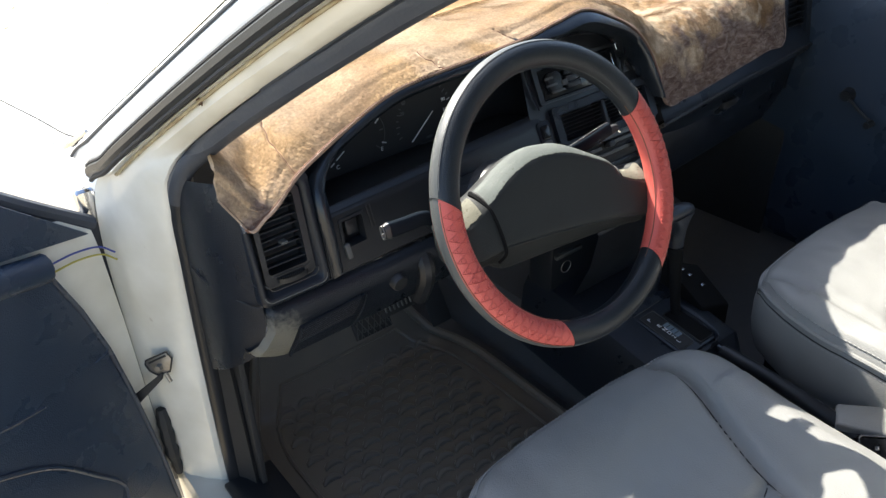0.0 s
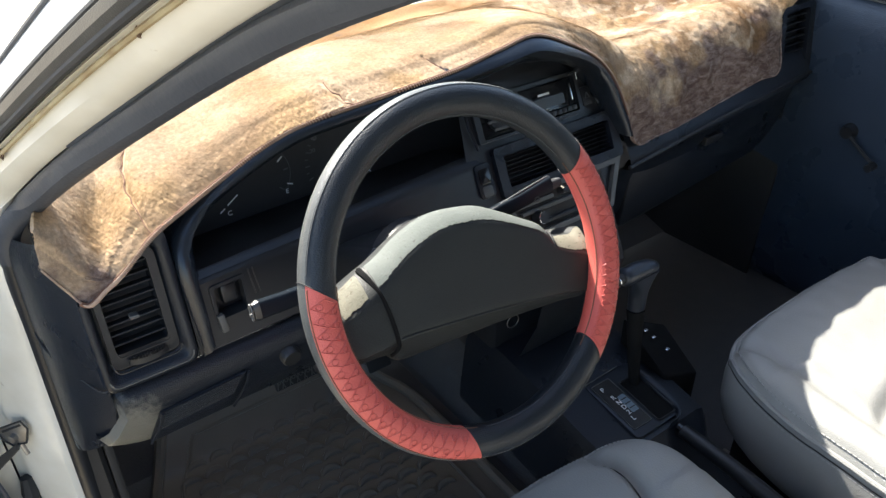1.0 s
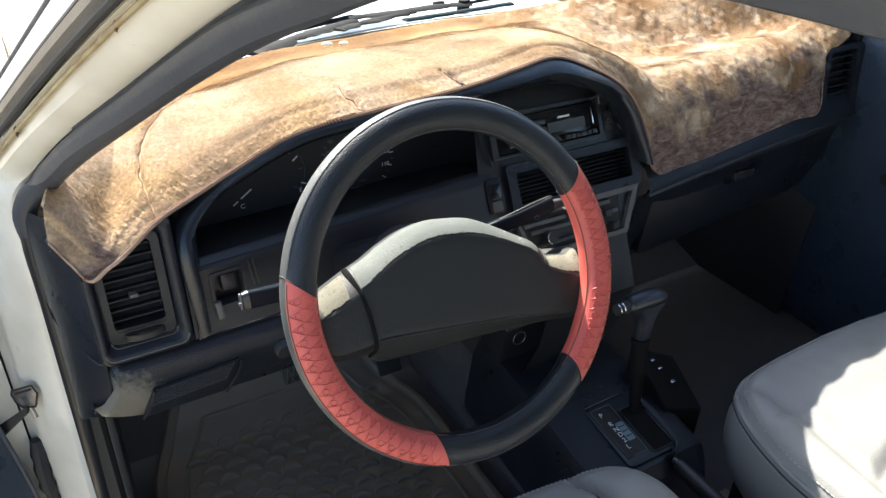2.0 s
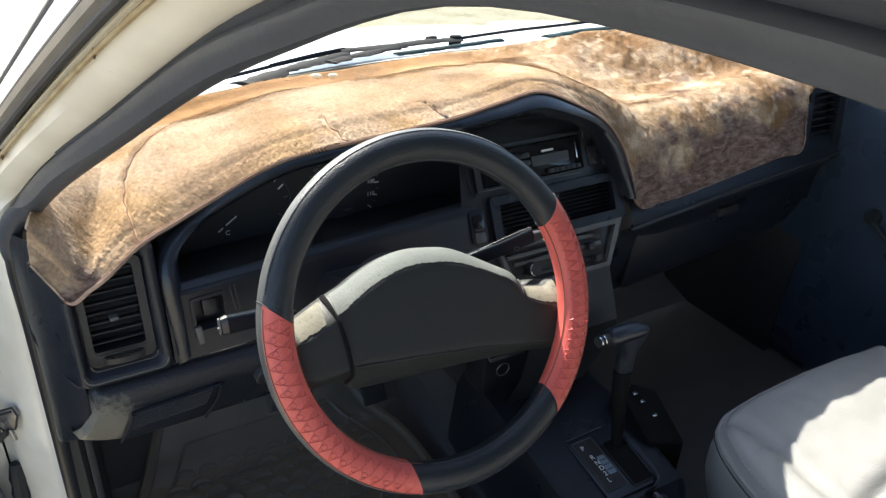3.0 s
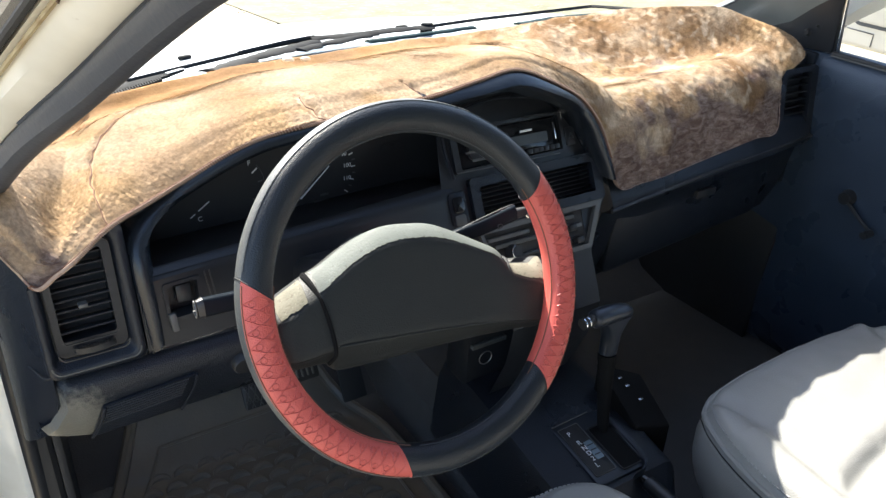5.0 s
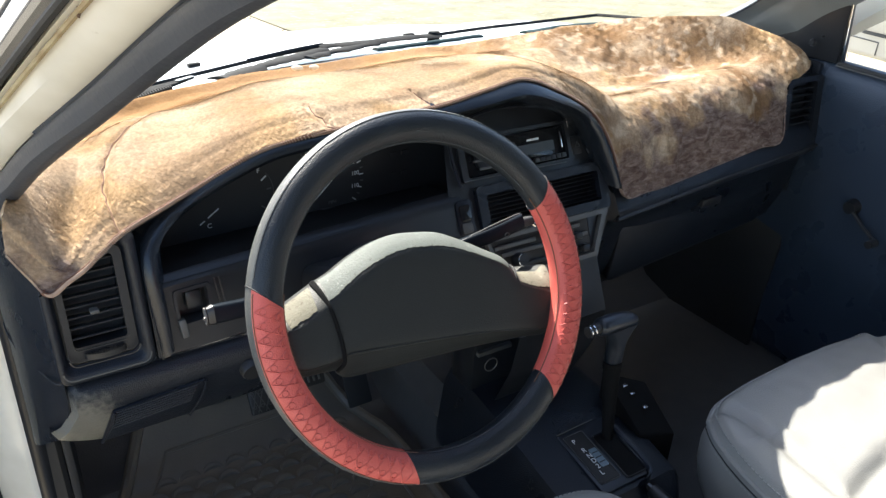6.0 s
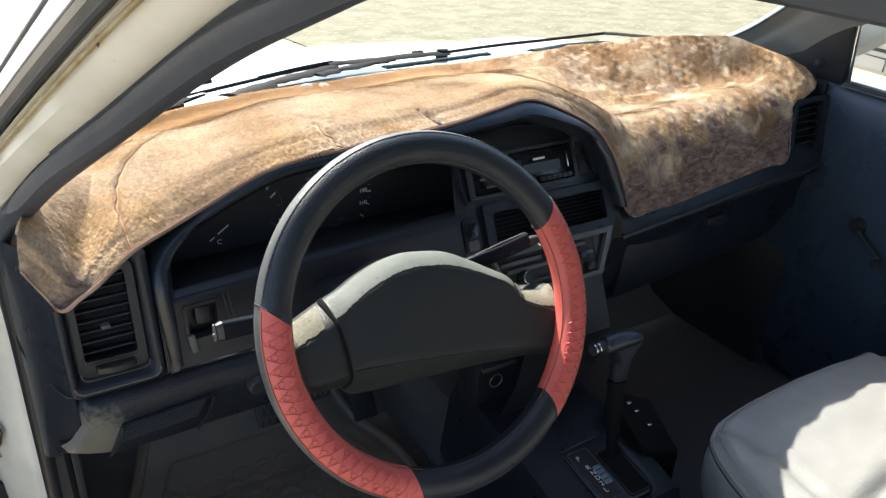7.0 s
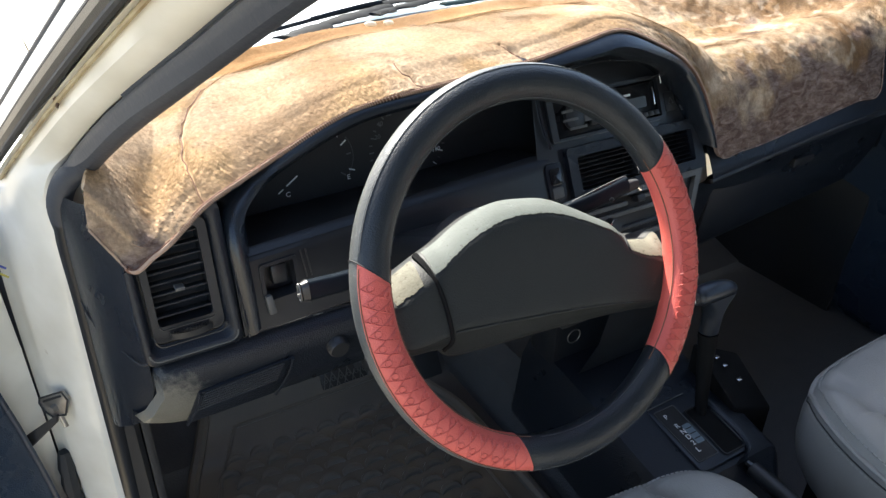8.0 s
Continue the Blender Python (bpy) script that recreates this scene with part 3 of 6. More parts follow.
        rows.append([s, s.lerp(g, .12) + up * .006, s.lerp(g, .35) + up * .010, s.lerp(g, .58) + up * .008, s.lerp(g, .72) + up * .0, g + up * -.004])
        edge.append(s.lerp(g, .64) + up * .0075)
    part("outer_pillar", sheet(rows), OUTER_PAINT, car, "white outer windscreen pillar")
    part("windscreen_moulding", tube(edge, .0028, 8), RUBBER, car)
    # gap between hood and fender, and the dark gutter at the pillar's foot
    part("hood_gap", tube(spline([(-.826, .86, .826), (-.800, .715, .828), (-.784, .62, .828), (-.770, .575, .832)], 6), .0016, 5), DARK, car)
    part("gutter_trim", tube(spline([(-.806, .532, .842), (-.797, .505, .858), (-.784, .470, .880)], 5), [.003, .004, .005, .005, .006, .006, .005, .004, .004, .003, .003], 8), CHROME, car, "bright trim at the pillar foot")
    # passenger side pillar: outer panel, and a moulded inner trim with a lighter step
    rows = []
    for a, b in list(zip(inner, outer))[20:]:
        a, b = mirror(a), mirror(b)
        rows.append([b + Vector((.0, .09, .03)), b + Vector((.015, .05, .03)), b + Vector((.014, .0, .0)), a + Vector((.03, .03, .03))])
    part("outer_pillar", sheet(rows), OUTER_PAINT, car, "white outer windscreen pillar")
    lines = [[(.690, .600, .880), (.655, .513, .918), (.635, .447, .955), (.600, .359, 1.014), (.565, .280, 1.069), (.50, .14, 1.165), (.46, .02, 1.24)],
             [(.700, .550, .860), (.675, .472, .904), (.655, .396, .956), (.630, .325, 1.001), (.600, .253, 1.046), (.535, .12, 1.14), (.49, .0, 1.22)],
             [(.715, .480, .845), (.700, .387, .899), (.680, .293, .964), (.665, .241, .998), (.640, .175, 1.043), (.585, .06, 1.125), (.55, -.06, 1.20)]]
    e, h, l = [spline(q, 5) for q in lines]
    rows = [[p + Vector((.03, .03, .005)), p + Vector((.004, .004, 0)), p, p.lerp(q, .75), q + Vector((-.004, -.004, .002)), q.lerp(r, .12) + Vector((-.003, -.003, -.001)), q.lerp(r, .5), r, r + Vector((.012, .010, -.004)), r + Vector((.05, .03, .0))] for p, q, r in zip(e, h, l)]
    part("pillar_trim", sheet(rows), TRIM, car, "grey moulded plastic pillar trim")
    part("screen_seal", tube([p + Vector((.001, .001, .001)) for p in e], .003, 6), RUBBER, car)
    # windscreen
    zs = [.868 + (1.245 - .868) * i / 14 for i in range(15)]
    rows = [[glass_point(glass_side(z)[0] * (-1 + 2 * k / 32), z) for k in range(33)] for z in zs]
    ws = part("windscreen", sheet(rows), GLASS, car, "clear curved windscreen glass")
    ws.visible_shadow = False
    # hood, fenders, cowl
    def hood_z(x, y):
        return .862 - .02 * (y - .72) - .10 * max(y - .85, 0) ** 2 * 1.25 - .036 * (abs(x) / .72) ** 2.6
    hy = [.725 + (1.62 - .725) * i / 20 for i in range(21)]
    rows = [[Vector((.70 * (-1 + 2 * k / 24), y - .20 * (abs(-1 + 2 * k / 24)) ** 2.2 * (1 if y < 1.5 else .6), hood_z(.7 * (-1 + 2 * k / 24), y))) for k in range(25)] for y in hy]
    rows.insert(0, [p + Vector((0, .004, -.03)) for p in rows[0]])
    rows.append([p + Vector((0, .02, -.12)) for p in rows[-1]])
    part("hood", sheet(rows), OUTER_PAINT, car, "glossy white hood in full sun")
    for s in (-1, 1):
        rows = []
        for i in range(20):
            y = .46 + (1.62 - .46) * i / 19
            z = .835 - .02 * (y - .5) - .10 * max(y - .85, 0) ** 2 * 1.15
            rows.append([Vector((s * .706, y, z - .03)), Vector((s * .706, y, z - .002)), Vector((s * .715, y, z)), Vector((s * .77, y, z - .012)), Vector((s * .812, y, z - .05)), Vector((s * .826, y, z - .16)), Vector((s * .828, y, .45)), Vector((s * .81, y, .28))])
        part("fender", sheet(rows), OUTER_PAINT, car)
    rows = [[glass_point(glass_side(.868)[0] * u, .868, 0) + Vector((0, .0, -.004)) for u in [-1 + 2 * k / 24 for k in range(25)]],
            [glass_point(glass_side(.868)[0] * u, .868, 0) + Vector((0, .03, -.012)) for u in [-1 + 2 * k / 24 for k in range(25)]],
            [Vector((.7 * u, .735 - .20 * abs(u) ** 2.2, hood_z(.7 * u, .725) - .030)) for u in [-1 + 2 * k / 24 for k in range(25)]]]
    part("cowl_panel", sheet(rows), PAINT, car, "white cowl panel below the windscreen")
    for x, y in ((-.352, .895), (.12, .912)):
        z = hood_z(x, y)
        bm = box(x - .012, x + .012, y - .008, y + .008, z - .002, z + .007, .003)
        part("washer_nozzle", bm, COWL, car, "small black washer nozzle")
    # roof and its lining
    def roof_net(drop, edge):
        rows = []
        for i in range(19):
            y = -.10 - 1.95 * i / 18
            half = edge + .01 * min(i, 4)
            r = []
            for k in range(25):
                u = -1 + 2 * k / 24
                front = .13 * (1 - u * u) if i == 0 else .13 * (1 - u * u) * max(0, 1 - i / 5)
                z = 1.272 + .075 * (1 - u * u) + .03 * math.sin(min(i / 8, 1) * 1.57) - drop - (.10 * max(0, (i - 14) / 4) ** 1.5)
                r.append(Vector((half * u, y + front, z)))
            rows.append(r)
        return sheet(rows)
    part("roof", roof_net(0, .60), OUTER_PAINT, car, "white sheet metal roof")
    part("headliner", roof_net(.022, .575), HEADLINER, car, "light grey fabric headliner")
    # sides: sills, centre pillars, rear doors, rear wall; floor, tunnel and fire wall
    for s in (-1, 1):
        part("sill", box(min(s * (.745 if s < 0 else .775), s * .81), max(s * (.745 if s < 0 else .775), s * .81), -2.0, .46, .17, .29, .02), PAINT, car, "white door sill")
        part("centre_pillar", slab([(s * .76, -.78, .28), (s * .76, -.90, .28), (s * .74, -.90, .85), (s * .60, -.92, 1.27), (s * .58, -.80, 1.27), (s * .73, -.78, .85)], (s * .03, 0, 0), .008), PAINT, car, "white centre pillar")
        part("rear_door", slab([(s * .77, -.90, .28), (s * .77, -1.9, .28), (s * .75, -2.0, .86), (s * .75, -.90, .86)], (s * .05, 0, 0), .01), OUTER_PAINT, car, "closed white rear door")
        # out of view; the dark glass is added to cut light from behind
        g = part("rear_window", slab([(s * .752, -.92, .865), (s * .752, -1.75, .865), (s * .62, -1.62, 1.24), (s * .605, -.94, 1.25)], (s * .004, 0, 0), 0), TINT, car, "rear side window, tinted dark to cut light from behind")
        part("rear_pillar", slab([(s * .76, -1.75, .86), (s * .76, -2.25, .9), (s * .60, -1.95, 1.26), (s * .60, -1.60, 1.26)], (s * .03, 0, 0), .01), OUTER_PAINT, car)
    part("rear_panel", slab([(-.76, -2.1, .25), (.76, -2.1, .25), (.76, -2.1, .9), (-.76, -2.1, .9)], (0, -.05, 0), .01), OUTER_PAINT, car)
    part("floor_pan", slab([(-.72, .62, .20), (.79, .62, .20), (.79, -2.1, .20), (-.72, -2.1, .20)], (0, 0, -.03), 0), CARPET, car, "dark carpeted floor")
    rows = [[Vector((x, .60 + dy, z)) for x in (-.74, -.4, -.12, 0, .12, .4, .74)] for dy, z in ((-.06, .204), (.02, .23), (.12, .34), (.17, .48), (.18, .77))]
    part("fire_wall", sheet(rows), CARPET, car, "dark carpeted toe board")
    rows = [[Vector((x, y, z)) for x, z in ((-.13, .20), (-.115, .29), (-.08, .325), (.08, .325), (.115, .29), (.13, .20))] for y in (.68, .3, 0, -.5, -1.0, -2.0)]
    part("transmission_tunnel", sheet(rows), CARPET, car)
    # kick panels ahead of the doors
    for s in (-1, 1):
        part("kick_panel", slab([(s * .715, .30, .20), (s * .70, .66, .20), (s * .70, .66, .72), (s * .715, .28, .72)], (s * -.01, 0, 0), .003), DARK, car, "black plastic kick panel")
    # black scuff trim inside the jamb, down to the sill
    rows = []
    for z in (.20, .30, .45, .6, .70, .76):
        rows.append([Vector((-.742, .345, z)), Vector((-.730, .325, z)), Vector((-.722, .305, z)), Vector((-.716, .310, z)), Vector((-.710, .38, z))])
    part("jamb_trim", sheet(rows), DARK, car, "black plastic jamb trim")
    # black filler added to darken the hinge gap and stop light leaking through
    part("gap_filler", slab([(-.806, .452, .24), (-.860, .470, .24), (-.850, .470, .77), (-.803, .455, .77)], (0, .012, 0), .003), RUBBER, car, "black filler that darkens the hinge gap")
    # unseen dark pane added against light from the rear
    g = part("rear_screen", slab([(-.62, -2.1, .90), (.62, -2.1, .90), (.56, -1.98, 1.24), (-.56, -1.98, 1.24)], (0, .004, 0), 0), TINT, car, "rear screen, tinted dark to cut light from behind")
    part("sill_plate", box(-.765, -.68, -.78, .34, .286, .296, .004), PLASTIC, car, "black plastic sill plate")
    return car


build_shell()


def cowl_strip(name, line, width, mat, parent, label="", ragged=0.0):
    """A low strip lying along the cowl, with a slightly uneven edge."""
    pts = spline([(x, y, z) for x, y, z in line], 8)
    rows = []
    for i, p in enumerate(pts):
        d = (pts[min(i + 1, len(pts) - 1)] - pts[max(i - 1, 0)]).normalized()
        side = d.cross(Vector((0, 0, 1))).normalized()
        w = width * (1 + ragged * noise.noise(p * 55))
        rows.append([p - side * w + Vector((0, 0, -.004)), p - side * w * .8, p + Vector((0, 0, .003)), p + side * w * .8, p + side * w + Vector((0, 0, -.004))])
    return part(name, sheet(rows, closed_v=True, cap=True), mat, parent, label, 60)


def build_wipers():
    w = thing("wiper", (-.1, .78, .88), "black windscreen wiper resting on the cowl", "wiper", group="windscreen wipers")
    cowl_strip("blade", [(-.50, .632, .882), (-.377, .688, .882), (-.263, .742, .882), (-.136, .793, .882)], .006, COWL, w)
    cowl_strip("holder", [(-.30, .722, .885), (-.20, .765, .886), (-.135, .786, .886)], .005, COWL, w)
    cowl_strip("arm", [(-.145, .786, .884), (-.06, .776, .882), (.038, .780, .882), (.113, .775, .880)], .025, COWL, w, "weathered wiper arm", .5)
    part("pivot_cap", tube([Vector((.105, .778, .850)), Vector((.105, .778, .888))], [.014, .012], 14), COWL, w)
    w = thing("wiper", (.4, .80, .88), "thin black windscreen wiper with teal sheen on the cowl", "wiper", group="windscreen wipers")
    cowl_strip("blade", [(.11, .771, .882), (.249, .797, .882), (.379, .811, .882), (.50, .828, .882), (.597, .842, .882)], .005, COWL, w)
    cowl_strip("arm", [(.597, .842, .882), (.625, .80, .882), (.65, .755, .882), (.689, .71, .880)], .010, COWL, w, "weathered wiper arm", .5)
    part("pivot_cap", tube([Vector((.685, .715, .80)), Vector((.685, .715, .884))], [.013, .011], 14), COWL, w)
    c = thing("cowl_cover", (-.3, .68, .87), "weathered dark cowl cover with defroster comb and painted teal glints", "cowl cover")
    up = [(-.60, .590), (-.556, .619), (-.514, .636), (-.459, .665), (-.402, .685)]
    low = [(-.60, .535), (-.539, .569), (-.493, .593), (-.445, .624), (-.406, .665)]
    # stands for the dash's defroster comb; set on the cowl to fit the view
    part("grille_plate", slab([(x, y, .880) for x, y in up] + [(x, y, .880) for x, y in reversed(low)], (0, 0, -.006), .001), COWL, c)
    for k in range(20):
        p = Vector((-.535, .571, .876)).lerp(Vector((-.455, .616, .876)), k / 19)
        part("comb_tooth", box(p.x - .0012, p.x + .0012, p.y - .012, p.y + .002, .872, .880, .0004, segs=1), COWL, c)
    part("slot", box(-.017, .017, -.005, .005, 0, .002, .002, facing((-.425, .648, .881), (.83, .56, 0), (-.56, .83, 0))), OUTER_PAINT, c)
    cowl_strip("patch", [(-.371, .626, .876), (-.299, .676, .878), (-.243, .705, .880), (-.143, .764, .880)], .024, COWL, c, "", .8)
    cowl_strip("patch", [(-.20, .70, .878), (-.12, .735, .879), (-.02, .768, .880)], .018, COWL, c, "", .9)
    # teal strips paint reflections at the foot of the windscreen
    cowl_strip("glint_strip", [(-.07, .689, .880), (-.011, .691, .880), (.067, .70, .880), (.177, .718, .880)], .013, TEAL, c, "teal strip standing in for a reflection", .4)
    cowl_strip("glint_strip", [(.279, .703, .880), (.34, .722, .880), (.408, .740, .880), (.532, .745, .878), (.616, .725, .876)], .014, TEAL, c, "teal strip standing in for a reflection", .6)


build_wipers()


# ---------------------------------------------------------------- dashboard mat
# stations across the car: hem, top of the drop, crest, middle, windscreen edge
STATIONS = [
    ((-0.722, 0.2, 0.864), (-0.72, 0.203, 0.885), (-0.714, 0.212, 0.905), (-0.69, 0.299, 0.905), (-0.655, 0.378, 0.901)),
    ((-0.708, 0.193, 0.838), (-0.706, 0.199, 0.866), (-0.699, 0.208, 0.886), (-0.67, 0.309, 0.902), (-0.63, 0.408, 0.902)),
    ((-0.695, 0.189, 0.817), (-0.692, 0.195, 0.843), (-0.685, 0.203, 0.862), (-0.65, 0.324, 0.897), (-0.61, 0.438, 0.903)),
    ((-0.675, 0.19, 0.827), (-0.674, 0.194, 0.837), (-0.67, 0.206, 0.847), (-0.635, 0.334, 0.895), (-0.59, 0.458, 0.903)),
    ((-0.6555, 0.191, 0.838), (-0.655, 0.204, 0.847), (-0.65, 0.23, 0.859), (-0.62, 0.349, 0.897), (-0.575, 0.478, 0.903)),
    ((-0.617, 0.204, 0.86), (-0.617, 0.22, 0.87), (-0.618, 0.25, 0.882), (-0.59, 0.362, 0.907), (-0.53, 0.494, 0.903)),
    ((-0.57, 0.224, 0.87), (-0.569, 0.242, 0.881), (-0.567, 0.275, 0.894), (-0.54, 0.372, 0.914), (-0.48, 0.509, 0.904)),
    ((-0.524, 0.235, 0.884), (-0.523, 0.254, 0.895), (-0.52, 0.29, 0.908), (-0.48, 0.382, 0.922), (-0.43, 0.524, 0.905)),
    ((-0.464, 0.235, 0.909), (-0.463, 0.256, 0.918), (-0.46, 0.29, 0.928), (-0.43, 0.392, 0.931), (-0.38, 0.539, 0.905)),
    ((-0.411, 0.235, 0.919), (-0.41, 0.256, 0.927), (-0.408, 0.29, 0.936), (-0.38, 0.402, 0.934), (-0.33, 0.551, 0.904)),
    ((-0.29, 0.235, 0.927), (-0.289, 0.256, 0.934), (-0.288, 0.29, 0.942), (-0.26, 0.402, 0.935), (-0.22, 0.562, 0.903)),
    ((-0.208, 0.236, 0.933), (-0.207, 0.257, 0.939), (-0.205, 0.29, 0.946), (-0.17, 0.412, 0.936), (-0.13, 0.569, 0.903)),
    ((-0.141, 0.238, 0.943), (-0.14, 0.258, 0.948), (-0.138, 0.29, 0.953), (-0.1, 0.412, 0.936), (-0.06, 0.574, 0.903)),
    ((-0.08, 0.241, 0.949), (-0.078, 0.262, 0.954), (-0.075, 0.29, 0.957), (-0.03, 0.412, 0.933), (0.02, 0.578, 0.903)),
    ((-0.022, 0.238, 0.928), (-0.014, 0.258, 0.937), (-0.004, 0.29, 0.943), (0.05, 0.416, 0.918), (0.1, 0.584, 0.905)),
    ((0.039, 0.235, 0.894), (0.05, 0.256, 0.906), (0.068, 0.29, 0.914), (0.11, 0.416, 0.895), (0.18, 0.577, 0.908)),
    ((0.075, 0.228, 0.852), (0.086, 0.246, 0.87), (0.108, 0.295, 0.892), (0.15, 0.406, 0.872), (0.23, 0.572, 0.91)),
    ((0.098, 0.215, 0.797), (0.109, 0.240, 0.843), (0.13, 0.295, 0.881), (0.18, 0.404, 0.862), (0.27, 0.583, 0.912)),
    ((0.117, 0.206, 0.748), (0.130, 0.236, 0.828), (0.155, 0.295, 0.866), (0.21, 0.394, 0.855), (0.3, 0.576, 0.914)),
    ((0.17, 0.214, 0.743), (0.178, 0.243, 0.829), (0.195, 0.302, 0.866), (0.24, 0.394, 0.853), (0.335, 0.566, 0.916)),
    ((0.224, 0.22, 0.741), (0.229, 0.250, 0.829), (0.238, 0.308, 0.866), (0.28, 0.4, 0.853), (0.37, 0.567, 0.92)),
    ((0.356, 0.235, 0.746), (0.358, 0.264, 0.833), (0.36, 0.318, 0.868), (0.38, 0.405, 0.856), (0.43, 0.538, 0.927)),
    ((0.48, 0.245, 0.754), (0.483, 0.274, 0.836), (0.487, 0.326, 0.871), (0.487, 0.4, 0.866), (0.487, 0.498, 0.934)),
    ((0.549, 0.25, 0.758), (0.557, 0.280, 0.836), (0.56, 0.33, 0.877), (0.548, 0.385, 0.879), (0.535, 0.468, 0.936)),
    ((0.573, 0.285, 0.838), (0.58, 0.292, 0.855), (0.592, 0.322, 0.878), (0.585, 0.37, 0.895), (0.567, 0.44, 0.937)),
    ((0.61, 0.292, 0.853), (0.614, 0.296, 0.864), (0.622, 0.318, 0.885), (0.61, 0.36, 0.905), (0.6, 0.41, 0.926)),
    ((0.65, 0.299, 0.868), (0.651, 0.304, 0.878), (0.648, 0.325, 0.895), (0.637, 0.355, 0.908), (0.62, 0.388, 0.918)),
]
# seams that gather the plush, in plan: one long, two short darts at the hem
SEAM_LINE = [(-.617, .203), (-.6185, .23), (-.6175, .265), (-.610, .30), (-.594, .335), (-.57, .37), (-.545, .40)]
DARTS = [[(-.362, .236), (-.367, .256), (-.374, .282)], [(-.219, .237), (-.225, .254), (-.234, .275)]]
SEAM_PARTS = [q for line in [SEAM_LINE] + DARTS for q in zip(line, line[1:])]


def seam_distance(p):
    best = 9.0
    for (ax, ay), (bx, by) in SEAM_PARTS:
        dx, dy = bx - ax, by - ay
        t = max(0, min(1, ((p.x - ax) * dx + (p.y - ay) * dy) / (dx * dx + dy * dy)))
        best = min(best, math.hypot(p.x - ax - t * dx, p.y - ay - t * dy))
    return best


def rolled(s):
    """A station with the mat sagging before its edge curls up at the windscreen."""
    m, e = Vector(s[3]), Vector(s[4])
    v = m.lerp(e, .70) + Vector((0, 0, -.013 * max(0, min(1, (.16 - m.x) / .12))))
    return [Vector(q) for q in s[:4]] + [v, e]


def mat_net(cross, along, lift=0.0, fine=False):
    cols = [spline(rolled(s), cross) for s in STATIONS]
    rows = [spline([c[k] for c in cols], along) for k in range(len(cols[0]))]
    out = []
    for i, r in enumerate(rows):
        row = []
        for j, p in enumerate(r):
            a, b = rows[max(i - 1, 0)][j], rows[min(i + 1, len(rows) - 1)][j]
            c, d = r[max(j - 1, 0)], r[min(j + 1, len(r) - 1)]
            n = (d - c).cross(b - a).normalized()
            n = n if n.dot(Vector((0, -.5, .8))) > 0 else -n
            d = seam_distance(p)
            w = .0035 * noise.noise(p * 11) + .0009 * noise.noise(p * 34) + .0016 * math.exp(-((d - .020) / .016) ** 2) - .0036 * math.exp(-(d / .004) ** 2)
            if p.x > .08 and p.y < .33:
                # soft upright folds where the mat hangs before the passenger
                fold = min(1, (p.x - .08) / .05) * min(1, (.33 - p.y) / .05) * max(0, min(1, (p.z - .752) / .04)) * max(0, min(1, (.57 - p.x) / .05))
                w += fold * (.0065 * noise.noise(Vector((p.x * 17, 3.1, p.z * 5))) + .0028 * noise.noise(Vector((p.x * 48, 9.7, p.z * 16))))
            if fine:
                w += .00025 * noise.noise(p * 150) * (.5 + .9 * max(0, noise.noise(p * 6) + .35))
            row.append((p + n * (lift + w * (1 if lift > -.004 else 0)), n))
        out.append(row)
    return out


def waves(p, size, seed, count=7):
    """A smooth field between about -1 and 1 over points p, with swells of the given size."""
    rng = np.random.default_rng(seed)
    total = np.zeros(len(p))
    for _ in range(count):
        k = rng.normal(size=3)
        k *= 6.28 / size * (.6 + .8 * rng.random()) / np.linalg.norm(k)
        total += np.sin(p @ k + 6.28 * rng.random())
    return total / math.sqrt(count) / 1.2


def build_nap(net, parent):
    """Short fibres all over the plush, lying in a brushed nap that turns from tuft to tuft."""
    rng = np.random.default_rng(11)
    P = np.array([[p for p, n in r] for r in net])
    N = np.cross(np.gradient(P, axis=1), np.gradient(P, axis=0))
    N *= np.sign((N * np.array([[n for p, n in r] for r in net])).sum(axis=2))[:, :, None]
    N /= np.linalg.norm(N, axis=2)[:, :, None] + 1e-12
    area = np.linalg.norm(np.cross(P[1:, :-1] - P[:-1, :-1], P[:-1, 1:] - P[:-1, :-1]), axis=2)
    count = 640000
    cell = rng.choice(area.size, size=count, p=(area / area.sum()).ravel())
    i, j = np.divmod(cell, area.shape[1])
    u, v = rng.random((count, 1)), rng.random((count, 1))

    def blend(a):
        return a[i, j] * (1 - u) * (1 - v) + a[i + 1, j] * u * (1 - v) + a[i, j + 1] * (1 - u) * v + a[i + 1, j + 1] * u * v
    p, n = blend(P), blend(N)
    n /= np.linalg.norm(n, axis=1)[:, None]
    away = np.full(count, 9.0)
    for (ax, ay), (bx, by) in SEAM_PARTS:
        d = np.array((bx - ax, by - ay))
        t = np.clip(((p[:, :2] - (ax, ay)) @ d) / (d @ d), 0, 1)
        away = np.minimum(away, np.linalg.norm(p[:, :2] - (ax, ay) - t[:, None] * d, axis=1))
    keep = away > .0022
    p, n = p[keep], n[keep]
    count = len(p)
    # the nap runs down the drop and turns in broad strokes and in tufts
    front = np.clip((.30 - p[:, 1]) / .08, 0, 1)
    turn = 1.3 * waves(p, .17, 1) + (.25 + .35 * front) * waves(p, .013, 2) + (.2 + .4 * front) * waves(p, .0055, 3) + .3 * rng.normal(size=count)
    down = np.array((0.25, -.8, -.5))
    a = down - n * (n @ down)[:, None]
    a /= np.linalg.norm(a, axis=1)[:, None]
    b = np.cross(n, a)
    lay = a * np.cos(turn)[:, None] + b * np.sin(turn)[:, None]
    rise = np.clip(.12 + .04 * waves(p, .10, 4) + (.03 + .06 * front) * waves(p, .006, 5) + .07 * rng.normal(size=count), .03, .8)
    length = .0040 * (.75 + .5 * rng.random(count)) * (1 + .15 * waves(p, .007, 6))
